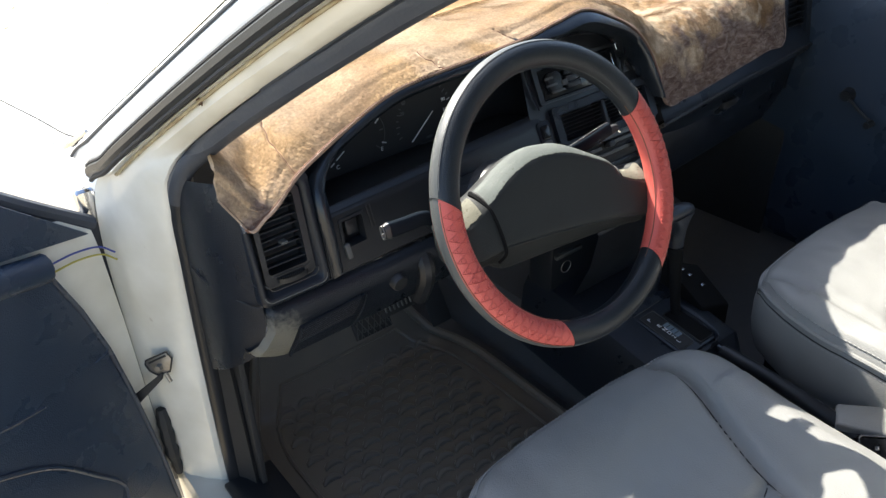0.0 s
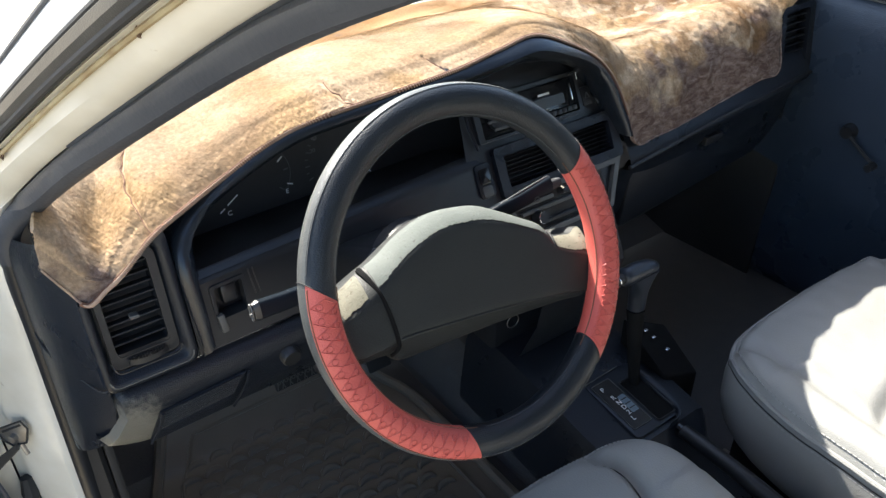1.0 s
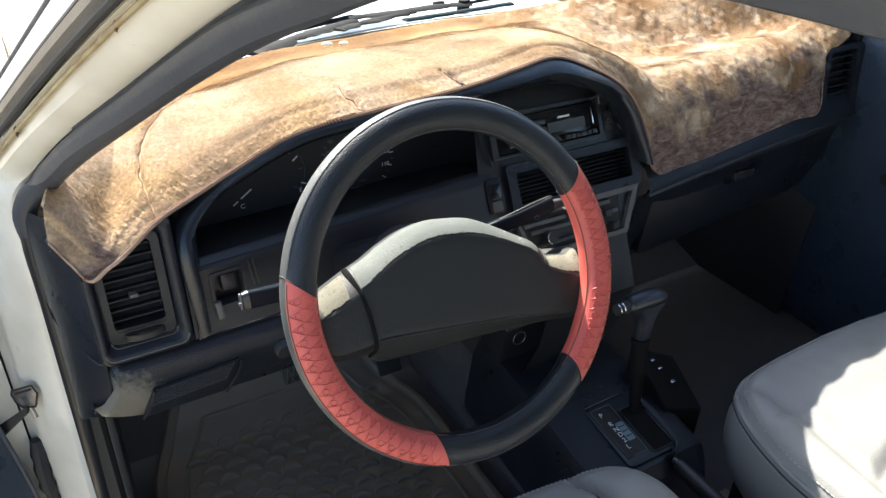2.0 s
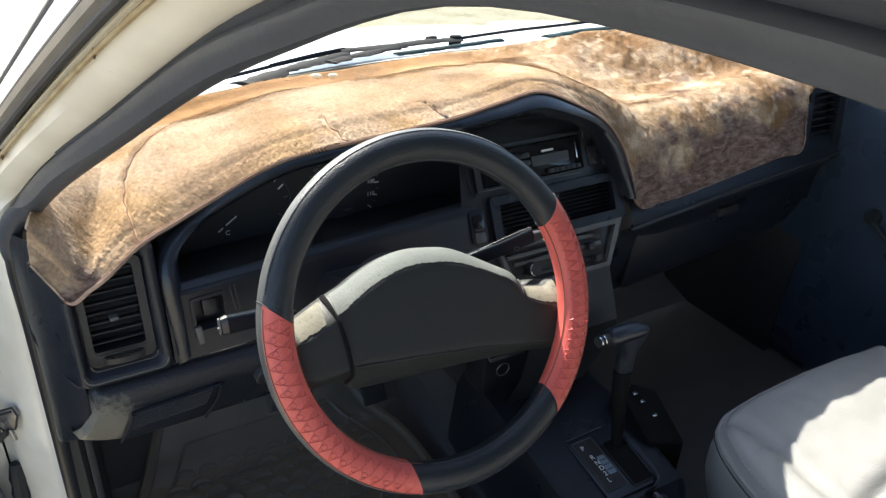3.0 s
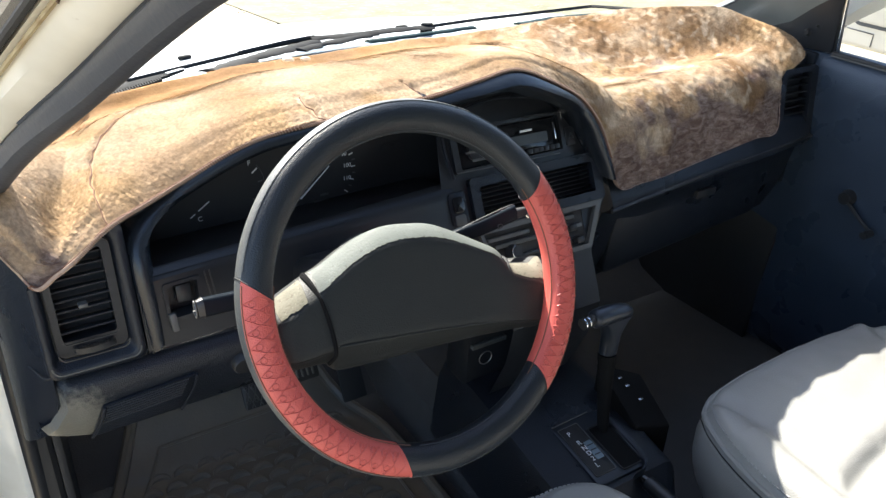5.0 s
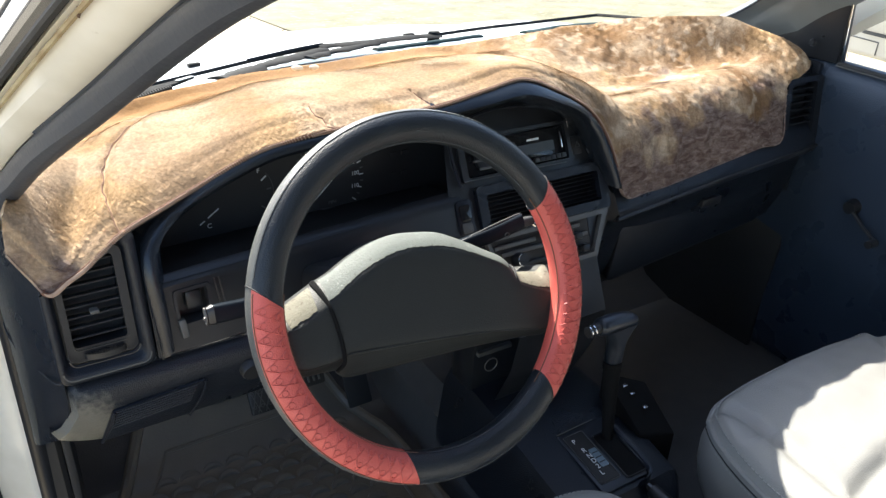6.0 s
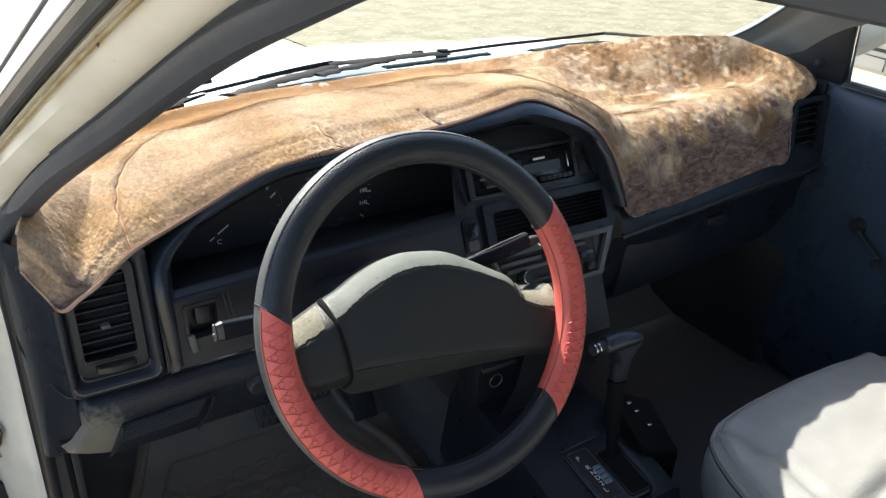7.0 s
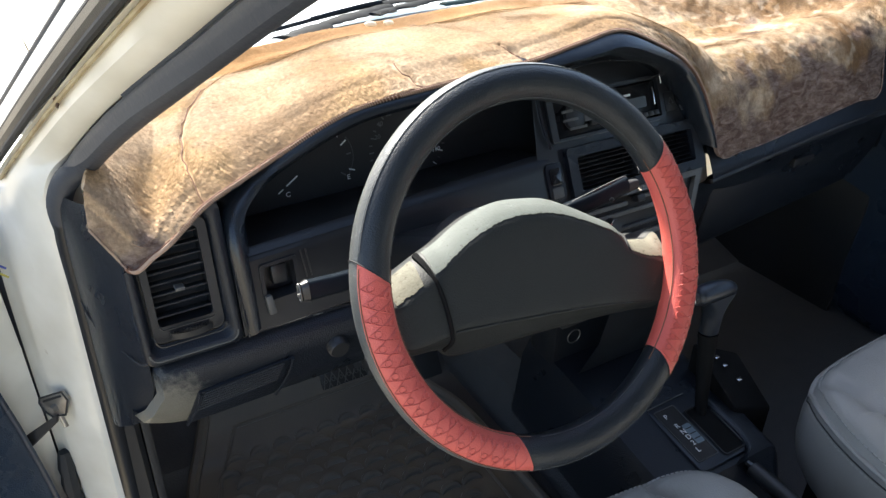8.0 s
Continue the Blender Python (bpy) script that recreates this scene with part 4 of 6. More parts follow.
    tip = p + (lay * np.sqrt(1 - rise ** 2)[:, None] + n * rise[:, None]) * length[:, None]
    side = np.cross(n, lay) * (.00038 + .00018 * rng.random(count))[:, None]
    root = p + n * .0001
    verts = np.stack([root + side, root - side, tip], axis=1).reshape(-1, 3)
    me = bpy.data.meshes.new("nap")
    me.vertices.add(3 * count)
    me.vertices.foreach_set("co", verts.ravel())
    me.loops.add(3 * count)
    me.loops.foreach_set("vertex_index", np.arange(3 * count, dtype=np.int32))
    me.polygons.add(count)
    me.polygons.foreach_set("loop_start", np.arange(0, 3 * count, 3, dtype=np.int32))
    me.update(calc_edges=True)
    me.materials.append(PILE)
    me.polygons.foreach_set("use_smooth", np.ones(count, dtype=bool))
    passenger_side = np.clip((p[:, 0] + .08) / .16, 0, 1)
    hanging = np.clip((p[:, 0] - .08) / .03, 0, 1) * np.clip((.86 - p[:, 2]) / .03, 0, 1)
    # normals tilted sunward to lighten the mat's front, and waved to mottle the tufts
    leaning = n + lay * (-.10 + (.07 + .24 * front + .12 * passenger_side) * waves(p, .0046, 7) + .08 * waves(p, .03, 8) + .26 * passenger_side * waves(p, .016, 9) + .30 * hanging * waves(p * (1, 1, 1.8), .011, 10))[:, None]
    lay_normals(me, np.repeat(leaning / np.linalg.norm(leaning, axis=1)[:, None], 3, axis=0))
    ob = new("nap", me)
    ob.parent = parent
    ob.matrix_parent_inverse = parent.matrix_basis.inverted()
    return ob


def build_dash_mat():
    mat = thing("dashboard_mat", (0, .3, .9), "tan plush dashboard cover mat draped over the dash", "dash mat")
    net = mat_net(24, 20, fine=True)
    top = [[p for p, n in r] for r in net]
    under = [[p - n * .005 for p, n in r] for r in net]
    pts, faces = joined(sheet(top), sheet(under))
    m, n = len(top), len(top[0])
    k = m * n
    rim = [i for i in range(n)] + [i * n + n - 1 for i in range(1, m)] + [(m - 1) * n + j for j in range(n - 2, -1, -1)] + [i * n for i in range(m - 2, 0, -1)]
    for a, b in zip(rim, rim[1:] + rim[:1]):
        faces.append((a, b, b + k, a + k))
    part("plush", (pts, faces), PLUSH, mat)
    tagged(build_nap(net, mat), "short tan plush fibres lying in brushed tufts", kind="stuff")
    # hem: a stitched cord along the drop
    cols = [Vector(q[0]) for q in STATIONS]
    hem = [p + Vector((0, -.0015, -.001)) for p in spline(cols, 24)]
    part("hem", tube(hem[40:24 * 17], .0026, 6), HEM, mat, "brown braided hem")
    part("hem", tube(hem[24 * 17:], .0013, 5), PLUSH, mat)
    part("hem", tube(hem[:41], .0016, 5), PLUSH, mat)
    nets = []
    for k in range(44, 24 * 17 - 1):
        a = hem[k]
        d = (hem[k + 1] - a)
        n = max(1, round(d.length / .0032))
        for q in range(n):
            c = a + d * (q / n)
            nets.append(tube([c + Vector((-.0008, -.0022, .0018)), c + Vector((.0006, -.0028, -.0002)), c + Vector((.0016, -.0018, -.0022))], .0007, 4))
    tagged(part("hem_stitching", joined(*nets), HEM_THREAD, mat), "pale slanted hem stitches", kind="stuff")
    # the seam's thread, sunk into the nap
    flat = [(r[j][0], r[j][1]) for r in net for j in range(40, 240)]
    for run in [SEAM_LINE] + DARTS:
        line = []
        for x, y, z in spline([(*q, 0) for q in run], 4):
            p, n = min(flat, key=lambda c: (c[0].x - x) ** 2 + (c[0].y - y) ** 2)
            line.append(p + n * .0008)
        part("seam", tube(line, .0007, 5), HEM, mat, "sunken stitched seam")


build_dash_mat()

for px, py, pz, r in ((-.303, .484, .921, .006), (-.282, .472, .923, .0052)):
    bm = bmesh.new()
    bmesh.ops.create_icosphere(bm, subdivisions=2, radius=r)
    for v in bm.verts:
        v.co = Vector((v.co.x * 1.5, v.co.y, v.co.z * .7)) * (1 + .3 * noise.noise(v.co * 150)) + Vector((px, py, pz + .002))
    tagged(part("pebble", bm, STONE), "small pale pebble lying on the dash mat", "pebble", group="pebbles on the mat")


# ---------------------------------------------------------------- dashboard
def stack(x, z, off=0.0):
    """A point of the centre stack's leaning face."""
    return Vector((x, .205 + .5 * (z - .734) - off * .894, z + off * .447))


def vent_face(x, z, off=0.0):
    return Vector((x, .183 + .155 * (z - .749) - off, z + off * .15))


def welled(place, xs, zs, off, wells):
    """A panel over a net of lines, sunk in by a step wherever it lies inside a well (x0, x1, z0, z1, depth)."""
    e = .0006
    xs, zs = sorted(set(list(xs) + [q for w in wells for q in (w[0] - e, w[0], w[1], w[1] + e)])), sorted(set(list(zs) + [q for w in wells for q in (w[2] - e, w[2], w[3], w[3] + e)]))

    def depth(x, z):
        for x0, x1, z0, z1, d in wells:
            if x0 <= x <= x1 and z0 <= z <= z1:
                return d
        return 0.0
    return sheet([[place(x, z, off(x, z) - depth(x, z)) for x in xs] for z in zs])


def slat_row(parent, place, x0, x1, z0, z1, count, depth=.016, tilt=-.15, mat=PLASTIC):
    for i in range(count):
        z = z0 + (z1 - z0) * (i + .5) / count
        h = (z1 - z0) / count * .10
        pts = [place(x0, z - h, -.002), place(x1, z - h, -.002), place(x1, z + h, -.002), place(x0, z + h, -.002)]
        d = place(0, .75, -depth) - place(0, .75, 0)
        part("slat", slab(pts, d + Vector((0, 0, depth * tilt)), .0008, 1), mat, parent)


def build_dashboard():
    dash = thing("dashboard", (0, .3, .7), "black textured vinyl dashboard with vents and instrument hood", "dashboard")
    # core below the mat
    net = mat_net(10, 6, -.016)
    rows = [[p for p, n in r][31:] for r in net]
    rows = [[p + Vector((0, .012, 0)) for p in rows[0]]] + rows + [[p + Vector((0, .0, -.2)) for p in rows[-1]]]
    part("top_pad", sheet(rows), VINYL, dash)
    # brow round the instrument hood
    brow = [(-.603, .180, .709), (-.605, .187, .76), (-.606, .196, .81), (-.598, .212, .840), (-.569, .231, .860)] + [s[0] for s in STATIONS[7:18]] + [(.108, .208, .765)]
    out = spline(brow, 6)
    cx, cz = -.25, .80
    rows = []
    for p in out:
        d = Vector((cx - p.x, 0, cz - p.z))
        d = Vector((d.x * .45, 0, d.z)).normalized()
        w = math.exp(-((p.x + .08) / .10) ** 2)
        k = 1 + .45 * w
        rows.append([p + Vector((0, .03, .002)) - d * .002, p + Vector((0, .004, -.002)), p + Vector((0, -.005 - .010 * w, 0)) + d * .005 * k, p + Vector((0, -.009 - .014 * w, 0)) + d * .012 * k, p + Vector((0, -.006 - .008 * w, 0)) + d * .0195 * k,
                     p + Vector((0, .002, 0)) + d * .0215 * k, p + Vector((0, .006, 0)) + d * .025 * k, p + Vector((0, .03, 0)) + d * .028 * k, p + Vector((0, .11, 0)) + d * .031 * k])
    part("instrument_hood", sheet(rows), HOOD_VINYL, dash, "black padded brow over the instruments", 60)
    # cluster: dark face, lens frame, dials
    cl = part("instrument_panel", slab([(-.60, .318, .745), (-.080, .342, .725), (-.080, .348, .905), (-.17, .344, .915), (-.42, .333, .905), (-.60, .328, .86)], (0, .02, 0), .002), DARK, dash, "unlit black instrument cluster")

    def dial(x, z, off=0.0):
        return Vector((x, .318 + .04 * (x + .6) + .05 * (z - .745) - .0015 - off, z))

    def mark(x, z, w, h, ang, mat=WHITE_MARK):
        m = facing(dial(x, z), (1, .04, 0), (0, .05, 1)) @ Matrix.Rotation(radians(ang), 4, "Z")
        part("mark", box(-w / 2, w / 2, -h / 2, h / 2, -.0004, .0006, 0, m), mat, cl)

    def word(t, x, z, size, mat=WHITE_MARK):
        lettering("numeral", t, size, facing(dial(x, z, .0004), (1, .04, 0), (0, .05, 1)), mat, cl)
    word("C", -.4944, .7845, .009)
    word("F", -.4246, .8450, .009)
    word("E", -.4141, .7875, .009)
    word("H", -.517, .846, .009, DIM_MARK)
    mark(-.4880, .8005, .018, .0014, 33)
    mark(-.5030, .7905, .008, .0012, 33)
    for x, z, w, ang, m in ((-.4182, .8335, .009, 38, WHITE_MARK), (-.4118, .8180, .006, 4, DIM_MARK), (-.4088, .7964, .008, -22, WHITE_MARK), (-.4206, .7933, .008, -40, DIM_MARK)):
        mark(x, z, w, .0016, ang, m)
    arc = [dial(-.455 + .049 * math.cos(a), .815 + .044 * math.sin(a), .0003) for a in [radians(35 - 6 * k) for k in range(12)]]
    part("gauge_arc", tube(arc, .0004, 4), DIM_MARK, cl)
    part("fuel_mark", box(-.0035, .0035, -.004, .004, -.0004, .0006, .0005, facing(dial(-.4454, .8552), (1, .04, 0), (0, .05, 1))), WHITE_MARK, cl)
    # speedometer figures and their strokes, from 20 round to 110
    # the dim print paints the shade over the dial's left figures
    for t, x, z, m in ((20, -.3712, .8304, DIM_MARK), (40, -.3671, .8465, DIM_MARK), (60, -.3547, .8570, DIM_MARK), (80, -.3385, .8610, DIM_MARK), (90, -.2901, .8311, WHITE_MARK), (100, -.2858, .8140, WHITE_MARK), (110, -.2867, .7955, WHITE_MARK)):
        word(str(t), x, z, .0082, m)
    cxm, czm = -.3285, .8110
    for k in range(25):
        a = radians(200 - 10 * k)
        far = .0520 + .0015 * (k % 2)
        x, z = cxm + far * math.cos(a), czm + far * math.sin(a) * 1.03
        mark(x, z, .0065 if k % 2 == 0 else .004, .0013, math.degrees(a), WHITE_MARK if k > 17 and k % 2 == 0 else DIM_MARK)
    part("needle", slab([dial(-.3598, .7823, .004), dial(-.3578, .7813, .004), dial(-.3140, .8195, .004), dial(-.3148, .8203, .004)], (0, .001, 0), 0), WHITE_MARK, cl, "white speedometer needle")
    word("MPH", -.3222, .7789, .0060, DIM_MARK)
    mark(-.3195, .7697, .040, .0026, -5, DIM_MARK)
    for x in (-.225, -.205):
        for z in (.80, .83, .86):
            mark(x, z, .012, .006, 0, DARK)
    # shelf from the cluster to the switch panel
    rows = [[Vector((-.612 + .0, .192, .795)), Vector((-.4, .212, .793)), Vector((-.17, .236, .790))],
            [Vector((-.612, .200, .799)), Vector((-.4, .220, .797)), Vector((-.17, .243, .794))],
            [Vector((-.612, .335, .765)), Vector((-.4, .345, .765)), Vector((-.17, .36, .765))]]
    part("cluster_shelf", sheet(rows), PLASTIC, dash)
    # switch panel, left of the column to the centre stack
    def sp(x, z, off=0.0):
        f = (x + .603) / .43
        return Vector((x, (.178 + .155 * (z - .714)) * (1 - f) + (.205 + .5 * (z - .734)) * f - off, z))
    def edge_roll(x, z):
        return -.012 * max(0, (z - .792) / .007) ** 2 - .02 * max(0, (.712 - z) / .012) ** 1.5
    part("switch_panel", welled(sp, [-.603 + .43 * k / 10 for k in range(11)], (.799, .797, .790, .72, .712, .706, .700), edge_roll, [(-.575, -.537, .741, .782, .020)]), PLASTIC, dash)
    # lighter tube paints the highlight on the panel's left edge
    part("panel_highlight", tube(spline([sp(-.5995, .792, .001), sp(-.6005, .75, .001), sp(-.5988, .710, .001)], 6), .0011, 5), FRAME, dash)
    for x in (-.5290, -.5235):
        part("slit_edge", tube([sp(x, .786, .0006), sp(x + .003, .755, .0006)], .0008, 5), FRAME, dash)
    recess = part("mirror_switch", ring_frame(rounded(-.577, -.535, .739, .784, .004), rounded(-.573, -.539, .743, .780, .003), lambda u, v, o: sp(u, v, o + .002), .004, .016), PLASTIC, dash)
    bm = box(-.009, .009, -.011, .011, -.008, .004, .003, facing(sp(-.553, .762, -.012), (1, 0, 0), (0, .2, 1)))
    part("switch_knob", bm, PLASTIC, recess)
    part("switch_foot", box(-.004, .004, -.011, .011, -.003, .005, .002, facing(sp(-.5715, .7395, .002), (1, 0, .1), (0, .2, 1))), GREY_PLASTIC, recess, "worn grey switch edge")
    # left vent
    def under(line):
        return [(u, min(v, .812 + .55 * max(0, u + .695))) for u, v in line]
    o = under(rounded(-.704, -.604, .708, .864, .010))
    i = under(rounded(-.692, -.619, .728, .852, .010))
    prof = ((0, -.05), (0, -.006), (.06, .001), (.2, .006), (.45, .0075), (.65, .005), (.8, -.001), (1, -.004), (1, -.018))
    v1 = part("left_vent", sheet([[vent_face(u + (p - u) * f, v + (q - v) * f, off - .003 * (v > .80) if off < 0 else off * max(0, min(1, (.792 + .55 * max(0, u + .695) - v) / .03)) - .002 * (v > .80)) for (u, v), (p, q) in zip(o, i)] for f, off in prof], closed_v=True), VINYL, dash, "air vent bezel with raised worn rim", 50)
    o2, i2 = under(rounded(-.690, -.620, .730, .85, .008)), under(rounded(-.683, -.629, .747, .842, .004))
    part("vent_frame", ring_frame(o2, i2, lambda u, v, q: vent_face(u, v, q - .003), .008, .03), PLASTIC, v1)
    # thin lighter tubes paint the highlights on the vent's frame and worn bezel
    part("vent_highlight", tube([vent_face(u, v, .0055) for u, v in o2 if v < .80], .0011, 5), FRAME, v1)
    part("vent_highlight", tube([vent_face(u, v, .0050) for u, v in i2 if v < .80], .0009, 5), FRAME, v1)
    worn = [vent_face(u + (p - u) * .42, v + (q - v) * .42, .0072) for (u, v), (p, q) in zip(o, i) if v < .79]
    part("worn_edge", tube(worn, .0011, 5), GREY_PLASTIC, v1, "pale line standing in for an edge highlight")
    part("vent_well", slab([vent_face(u, v, -.026) for u, v in i2], (0, .004, 0), 0), DARK, v1)
    slat_row(v1, lambda u, v, q=0.0: vent_face(u, v, q - .006), -.684, -.628, .749, .842, 8, depth=.013, mat=PLASTIC)
    part("vent_tab", box(-.0045, .0045, -.002, .002, -.004, .007, .001, facing(vent_face(-.657, .786, .0), (1, 0, .0), (0, .15, 1))), GREY_PLASTIC, v1, "small grey vent tab")
    wheel = [[vent_face(-.654 + .021 * math.cos(a), .7385, 0) + Vector((0, .008 * (1 - math.sin(a)) - .009, dz)) for a in [math.pi * k / 24 for k in range(25)]] for dz in (-.0035, .0035)]
    tw = part("thumb_wheel", sheet(wheel), FRAME, v1, "ribbed dark thumb wheel")
    for k in range(13):
        x = -.671 + .0028 * k
        part("rib", box(x - .0006, x + .0006, -.001, .0014, -.003, .003, 0, Matrix.Translation(vent_face(0, .7385, .0015 - .5 * abs((x + .654) / .02) ** 2 * .004))), DARK, tw)
    # end cheek between vent and door jamb
    rows = []
    for z, yy, xx in ((.625, .203, -.714), (.647, .190, -.708), (.678, .183, -.703), (.705, .184, -.702), (.76, .188, -.703), (.81, .196, -.704), (.845, .203, -.706), (.868, .222, -.706)):
        a, b = Vector((xx + .002, yy, z)), Vector((-.741, .322, z))
        low = .085 * max(0, (.70 - z) / .075) ** 1.2
        rows.append([a + Vector((.004, .012, 0))] + [a.lerp(b, f) + Vector((-.012, -.004, 0)) * math.sin(math.pi * f) + Vector((0, 0, -low * f ** .9)) for f in (0, .06, .16, .3, .45, .6, .8, 1)])
    part("end_cheek", sheet(rows), VINYL, dash, "smooth vinyl end cheek", 60)
    part("cheek_seam", tube(spline([(-.701, .1800, .712), (-.7085, .190, .7085), (-.7215, .226, .711), (-.7375, .272, .722), (-.741, .30, .730)], 6), .0012, 5), DARK, dash)
    # knee panel
    prof = [(.186, .704), (.178, .700), (.172, .690), (.173, .670), (.181, .640), (.190, .615), (.200, .606), (.225, .604), (.30, .610)]
    rows = []
    for k in range(36):
        row = []
        for y, z in prof:
            left = -.699 - .024 * min(1, max(0, (.668 - z) / .04)) ** 1.6
            x = left + (-.15 - left) * (k / 35) ** 1.3
            lift = .05 * max(0, (x + .52) / .37) ** 1.5
            s = max(0, (-.655 - x) / .065)
            row.append(Vector((x, y + (.012 if k == 0 else 0), z + lift * (.70 - z) / .1 * .6 + .024 * s * s * max(0, .66 - z) / .055)))
        rows.append(row)
    part("knee_panel", sheet(rows), VINYL, dash, "padded black knee panel, dusty at the end", 60).data.materials[0] = KNEE
    bar = part("fuse_cover", slab([Vector((x, .1685 + .3 * (.67 - z) * (1 if z < .67 else 0), z)) for x, z in ((-.660, .664), (-.558, .672), (-.566, .640), (-.578, .617), (-.676, .616))], (0, .006, 0), .002), VINYL, dash, "ribbed fuse box cover")
    for k in range(7):
        z = .6625 - .0042 * k
        part("rib", tube([Vector((-.655 - .002 * k, .1672 + .3 * max(0, .67 - z), z)), Vector((-.567 - .0015 * k, .1672 + .3 * max(0, .67 - z - .006), z + .0065))], .0012, 5), VINYL, bar)
    part("cover_edge", tube(spline([(-.659, .168, .664), (-.664, .173, .645), (-.676, .183, .617)], 5), .002, 6), VINYL, bar)
    part("cover_edge", tube(spline([(-.558, .167, .672), (-.563, .173, .648), (-.578, .182, .617)], 5), .0016, 6), VINYL, bar)
    # hood release button
    part("release_knob", tube([(-.5046, .190, .668), (-.5046, .166, .6655), (-.5046, .163, .665)], [.0125, .0125, .0105], 18), FRAME, dash, "round black pull knob")
    # centre stack, with wells for the radio, the vents and the heater
    def stack_side(z):
        """Left and right ends of the stack's face at a height."""
        rows = ((.47, -.11, .045), (.60, -.12, .045), (.672, -.135, .046), (.70, -.15, .060), (.742, -.186, .090), (.80, -.190, .092), (.86, -.182, .062), (.888, -.178, .025), (.925, -.175, -.03), (.936, -.175, -.05))
        for (z0, a0, b0), (z1, a1, b1) in zip(rows, rows[1:]):
            if z <= z1:
                f = (z - z0) / (z1 - z0)
                return a0 + (a1 - a0) * f, b0 + (b1 - b0) * f
        return rows[-1][1:]

    def stack_off(x, z):
        return -.003 - .012 * max(0, (z - .88) / .05) - .16 * max(0, (.60 - z) / .13) ** 1.3

    def stack_in(x, z, off=0.0):
        a, b = stack_side(z)
        return stack(min(max(x, a), b), z, off)
    part("centre_panel", welled(stack_in, [-.19 + .0235 * k for k in range(13)], (.935, .925, .905, .888, .86, .83, .80, .742, .70, .672, .64, .60, .55, .50, .47), stack_off,
                                [(-.155, .027, .814, .862, .020), (-.135, .069, .750, .790, .034), (-.138, .040, .681, .730, .012)]), PLASTIC, dash)
    bezel = spline([stack(x, z, .002) for x, z in ((-.170, .806), (-.176, .84), (-.170, .874), (-.12, .890), (-.06, .893), (0, .884), (.035, .868), (.056, .845), (.062, .815))], 6)
    part("bezel_rim", tube(bezel, .0022, 6), VINYL, dash, "moulded rim round the radio bay")
    # radio
    r = part("radio", ring_frame(rounded(-.165, .031, .810, .865, .004), rounded(-.155, .024, .814, .860, .003), lambda u, v, o: stack(u, v, o + .003), .01, .02), PLASTIC, dash, "black car radio with grey display")
    part("radio_face", slab([stack(u, v, -.004) for u, v in rounded(-.155, .027, .814, .858, .003)], (0, .006, -.003), .0008), GLOSS, r)
    part("display", slab([stack(u, v, .0022) for u, v in rounded(-.066, .000, .8290, .8420, .002)], (0, .002, -.001), 0), LCD, r, "blank grey display")
    part("logo_bar", slab([stack(u, v, .003) for u, v in ((-.048, .8455), (-.027, .8455), (-.026, .8480), (-.047, .8480))], (0, .001, 0), 0), WHITE_MARK, r)
    for k in range(6):
        x = -.040 + .010 * k
        part("radio_button", slab([stack(u, v, .004) for u, v in rounded(x, x + .0085, .8165, .8225, .0015)], (0, .004, -.002), .0010), FRAME, r)
    for u0, u1, v0, v1 in ((-.146, -.128, .842, .8455), (-.146, -.122, .832, .835), (-.138, -.110, .8215, .8245), (-.112, -.100, .828, .836)):
        part("button_edge", slab([stack(u, v, .0075) for u, v in ((u0, v0), (u1, v0), (u1, v1), (u0, v1))], (0, .002, -.001), .0004), GREY_PLASTIC, r)
    part("corner_edge", tube([stack(.014, .8615, .004), stack(.0295, .8635, .004), stack(.0295, .853, .004)], .0009, 5), CHROME, r)
    part("volume_button", slab([stack(u, v, .006) for u, v in rounded(-.140, -.110, .823, .851, .009)], (0, .006, -.003), .001), PLASTIC, r)
    for k in range(3):
        part("radio_button", slab([stack(u, v, .005) for u, v in rounded(-.100, -.070, .822 + .010 * k, .829 + .010 * k, .002)], (0, .005, -.002), .0008), FRAME, r)
    part("trim_line", tube([stack(-.165, .8115, .004), stack(.016, .8095, .004)], .0008, 5), GREY_PLASTIC, r)
    part("release_slot", box(-.0012, .0012, -.012, .012, 0, .002, .0004, facing(stack(.0125, .840, .003), (1, 0, 0), (0, .447, .894))), CHROME, r)
    h = part("hazard_switch", slab([stack(u, v, .002) for u, v in rounded(.033, .051, .817, .841, .002)], (0, .006, -.003), .001), PLASTIC, dash)
    tri = [stack(.042 + .005 * math.cos(a), .8285 + .005 * math.sin(a), .0036) for a in (1.57, 3.66, 5.76)]
    part("hazard_triangle", tube(tri, .0006, 5, closed=True), DIM_MARK, h)
    # centre vents
    o, i = rounded(-.150, .085, .738, .802, .005), rounded(-.135, .069, .750, .790, .003)
    v2 = part("centre_vent", ring_frame(o, i, lambda u, v, q: stack(u, v, q + .006), .010, .03), VINYL, dash, "twin centre air vents with horizontal slats")
    part("vent_well", slab([stack(u, v, -.026) for u, v in i], (0, .004, -.002), 0), DARK, v2)
    part("vent_divider", box(-.004, .004, -.021, .021, -.02, .004, .001, facing(stack(-.034, .770, .0), (1, 0, 0), (0, .447, .894))), PLASTIC, v2)
    slat_row(v2, stack, -.135, .069, .751, .789, 7, depth=.014, mat=FRAME)
    s = part("rocker_switch", slab([stack(u, v, .004) for u, v in rounded(-.186, -.159, .747, .790, .006)], (0, .008, -.004), .002), VINYL, dash)
    part("rocker", slab([stack(u, v, .007) for u, v in rounded(-.182, -.165, .765, .784, .003)], (0, .005, -.003), .001), GLOSS, s)
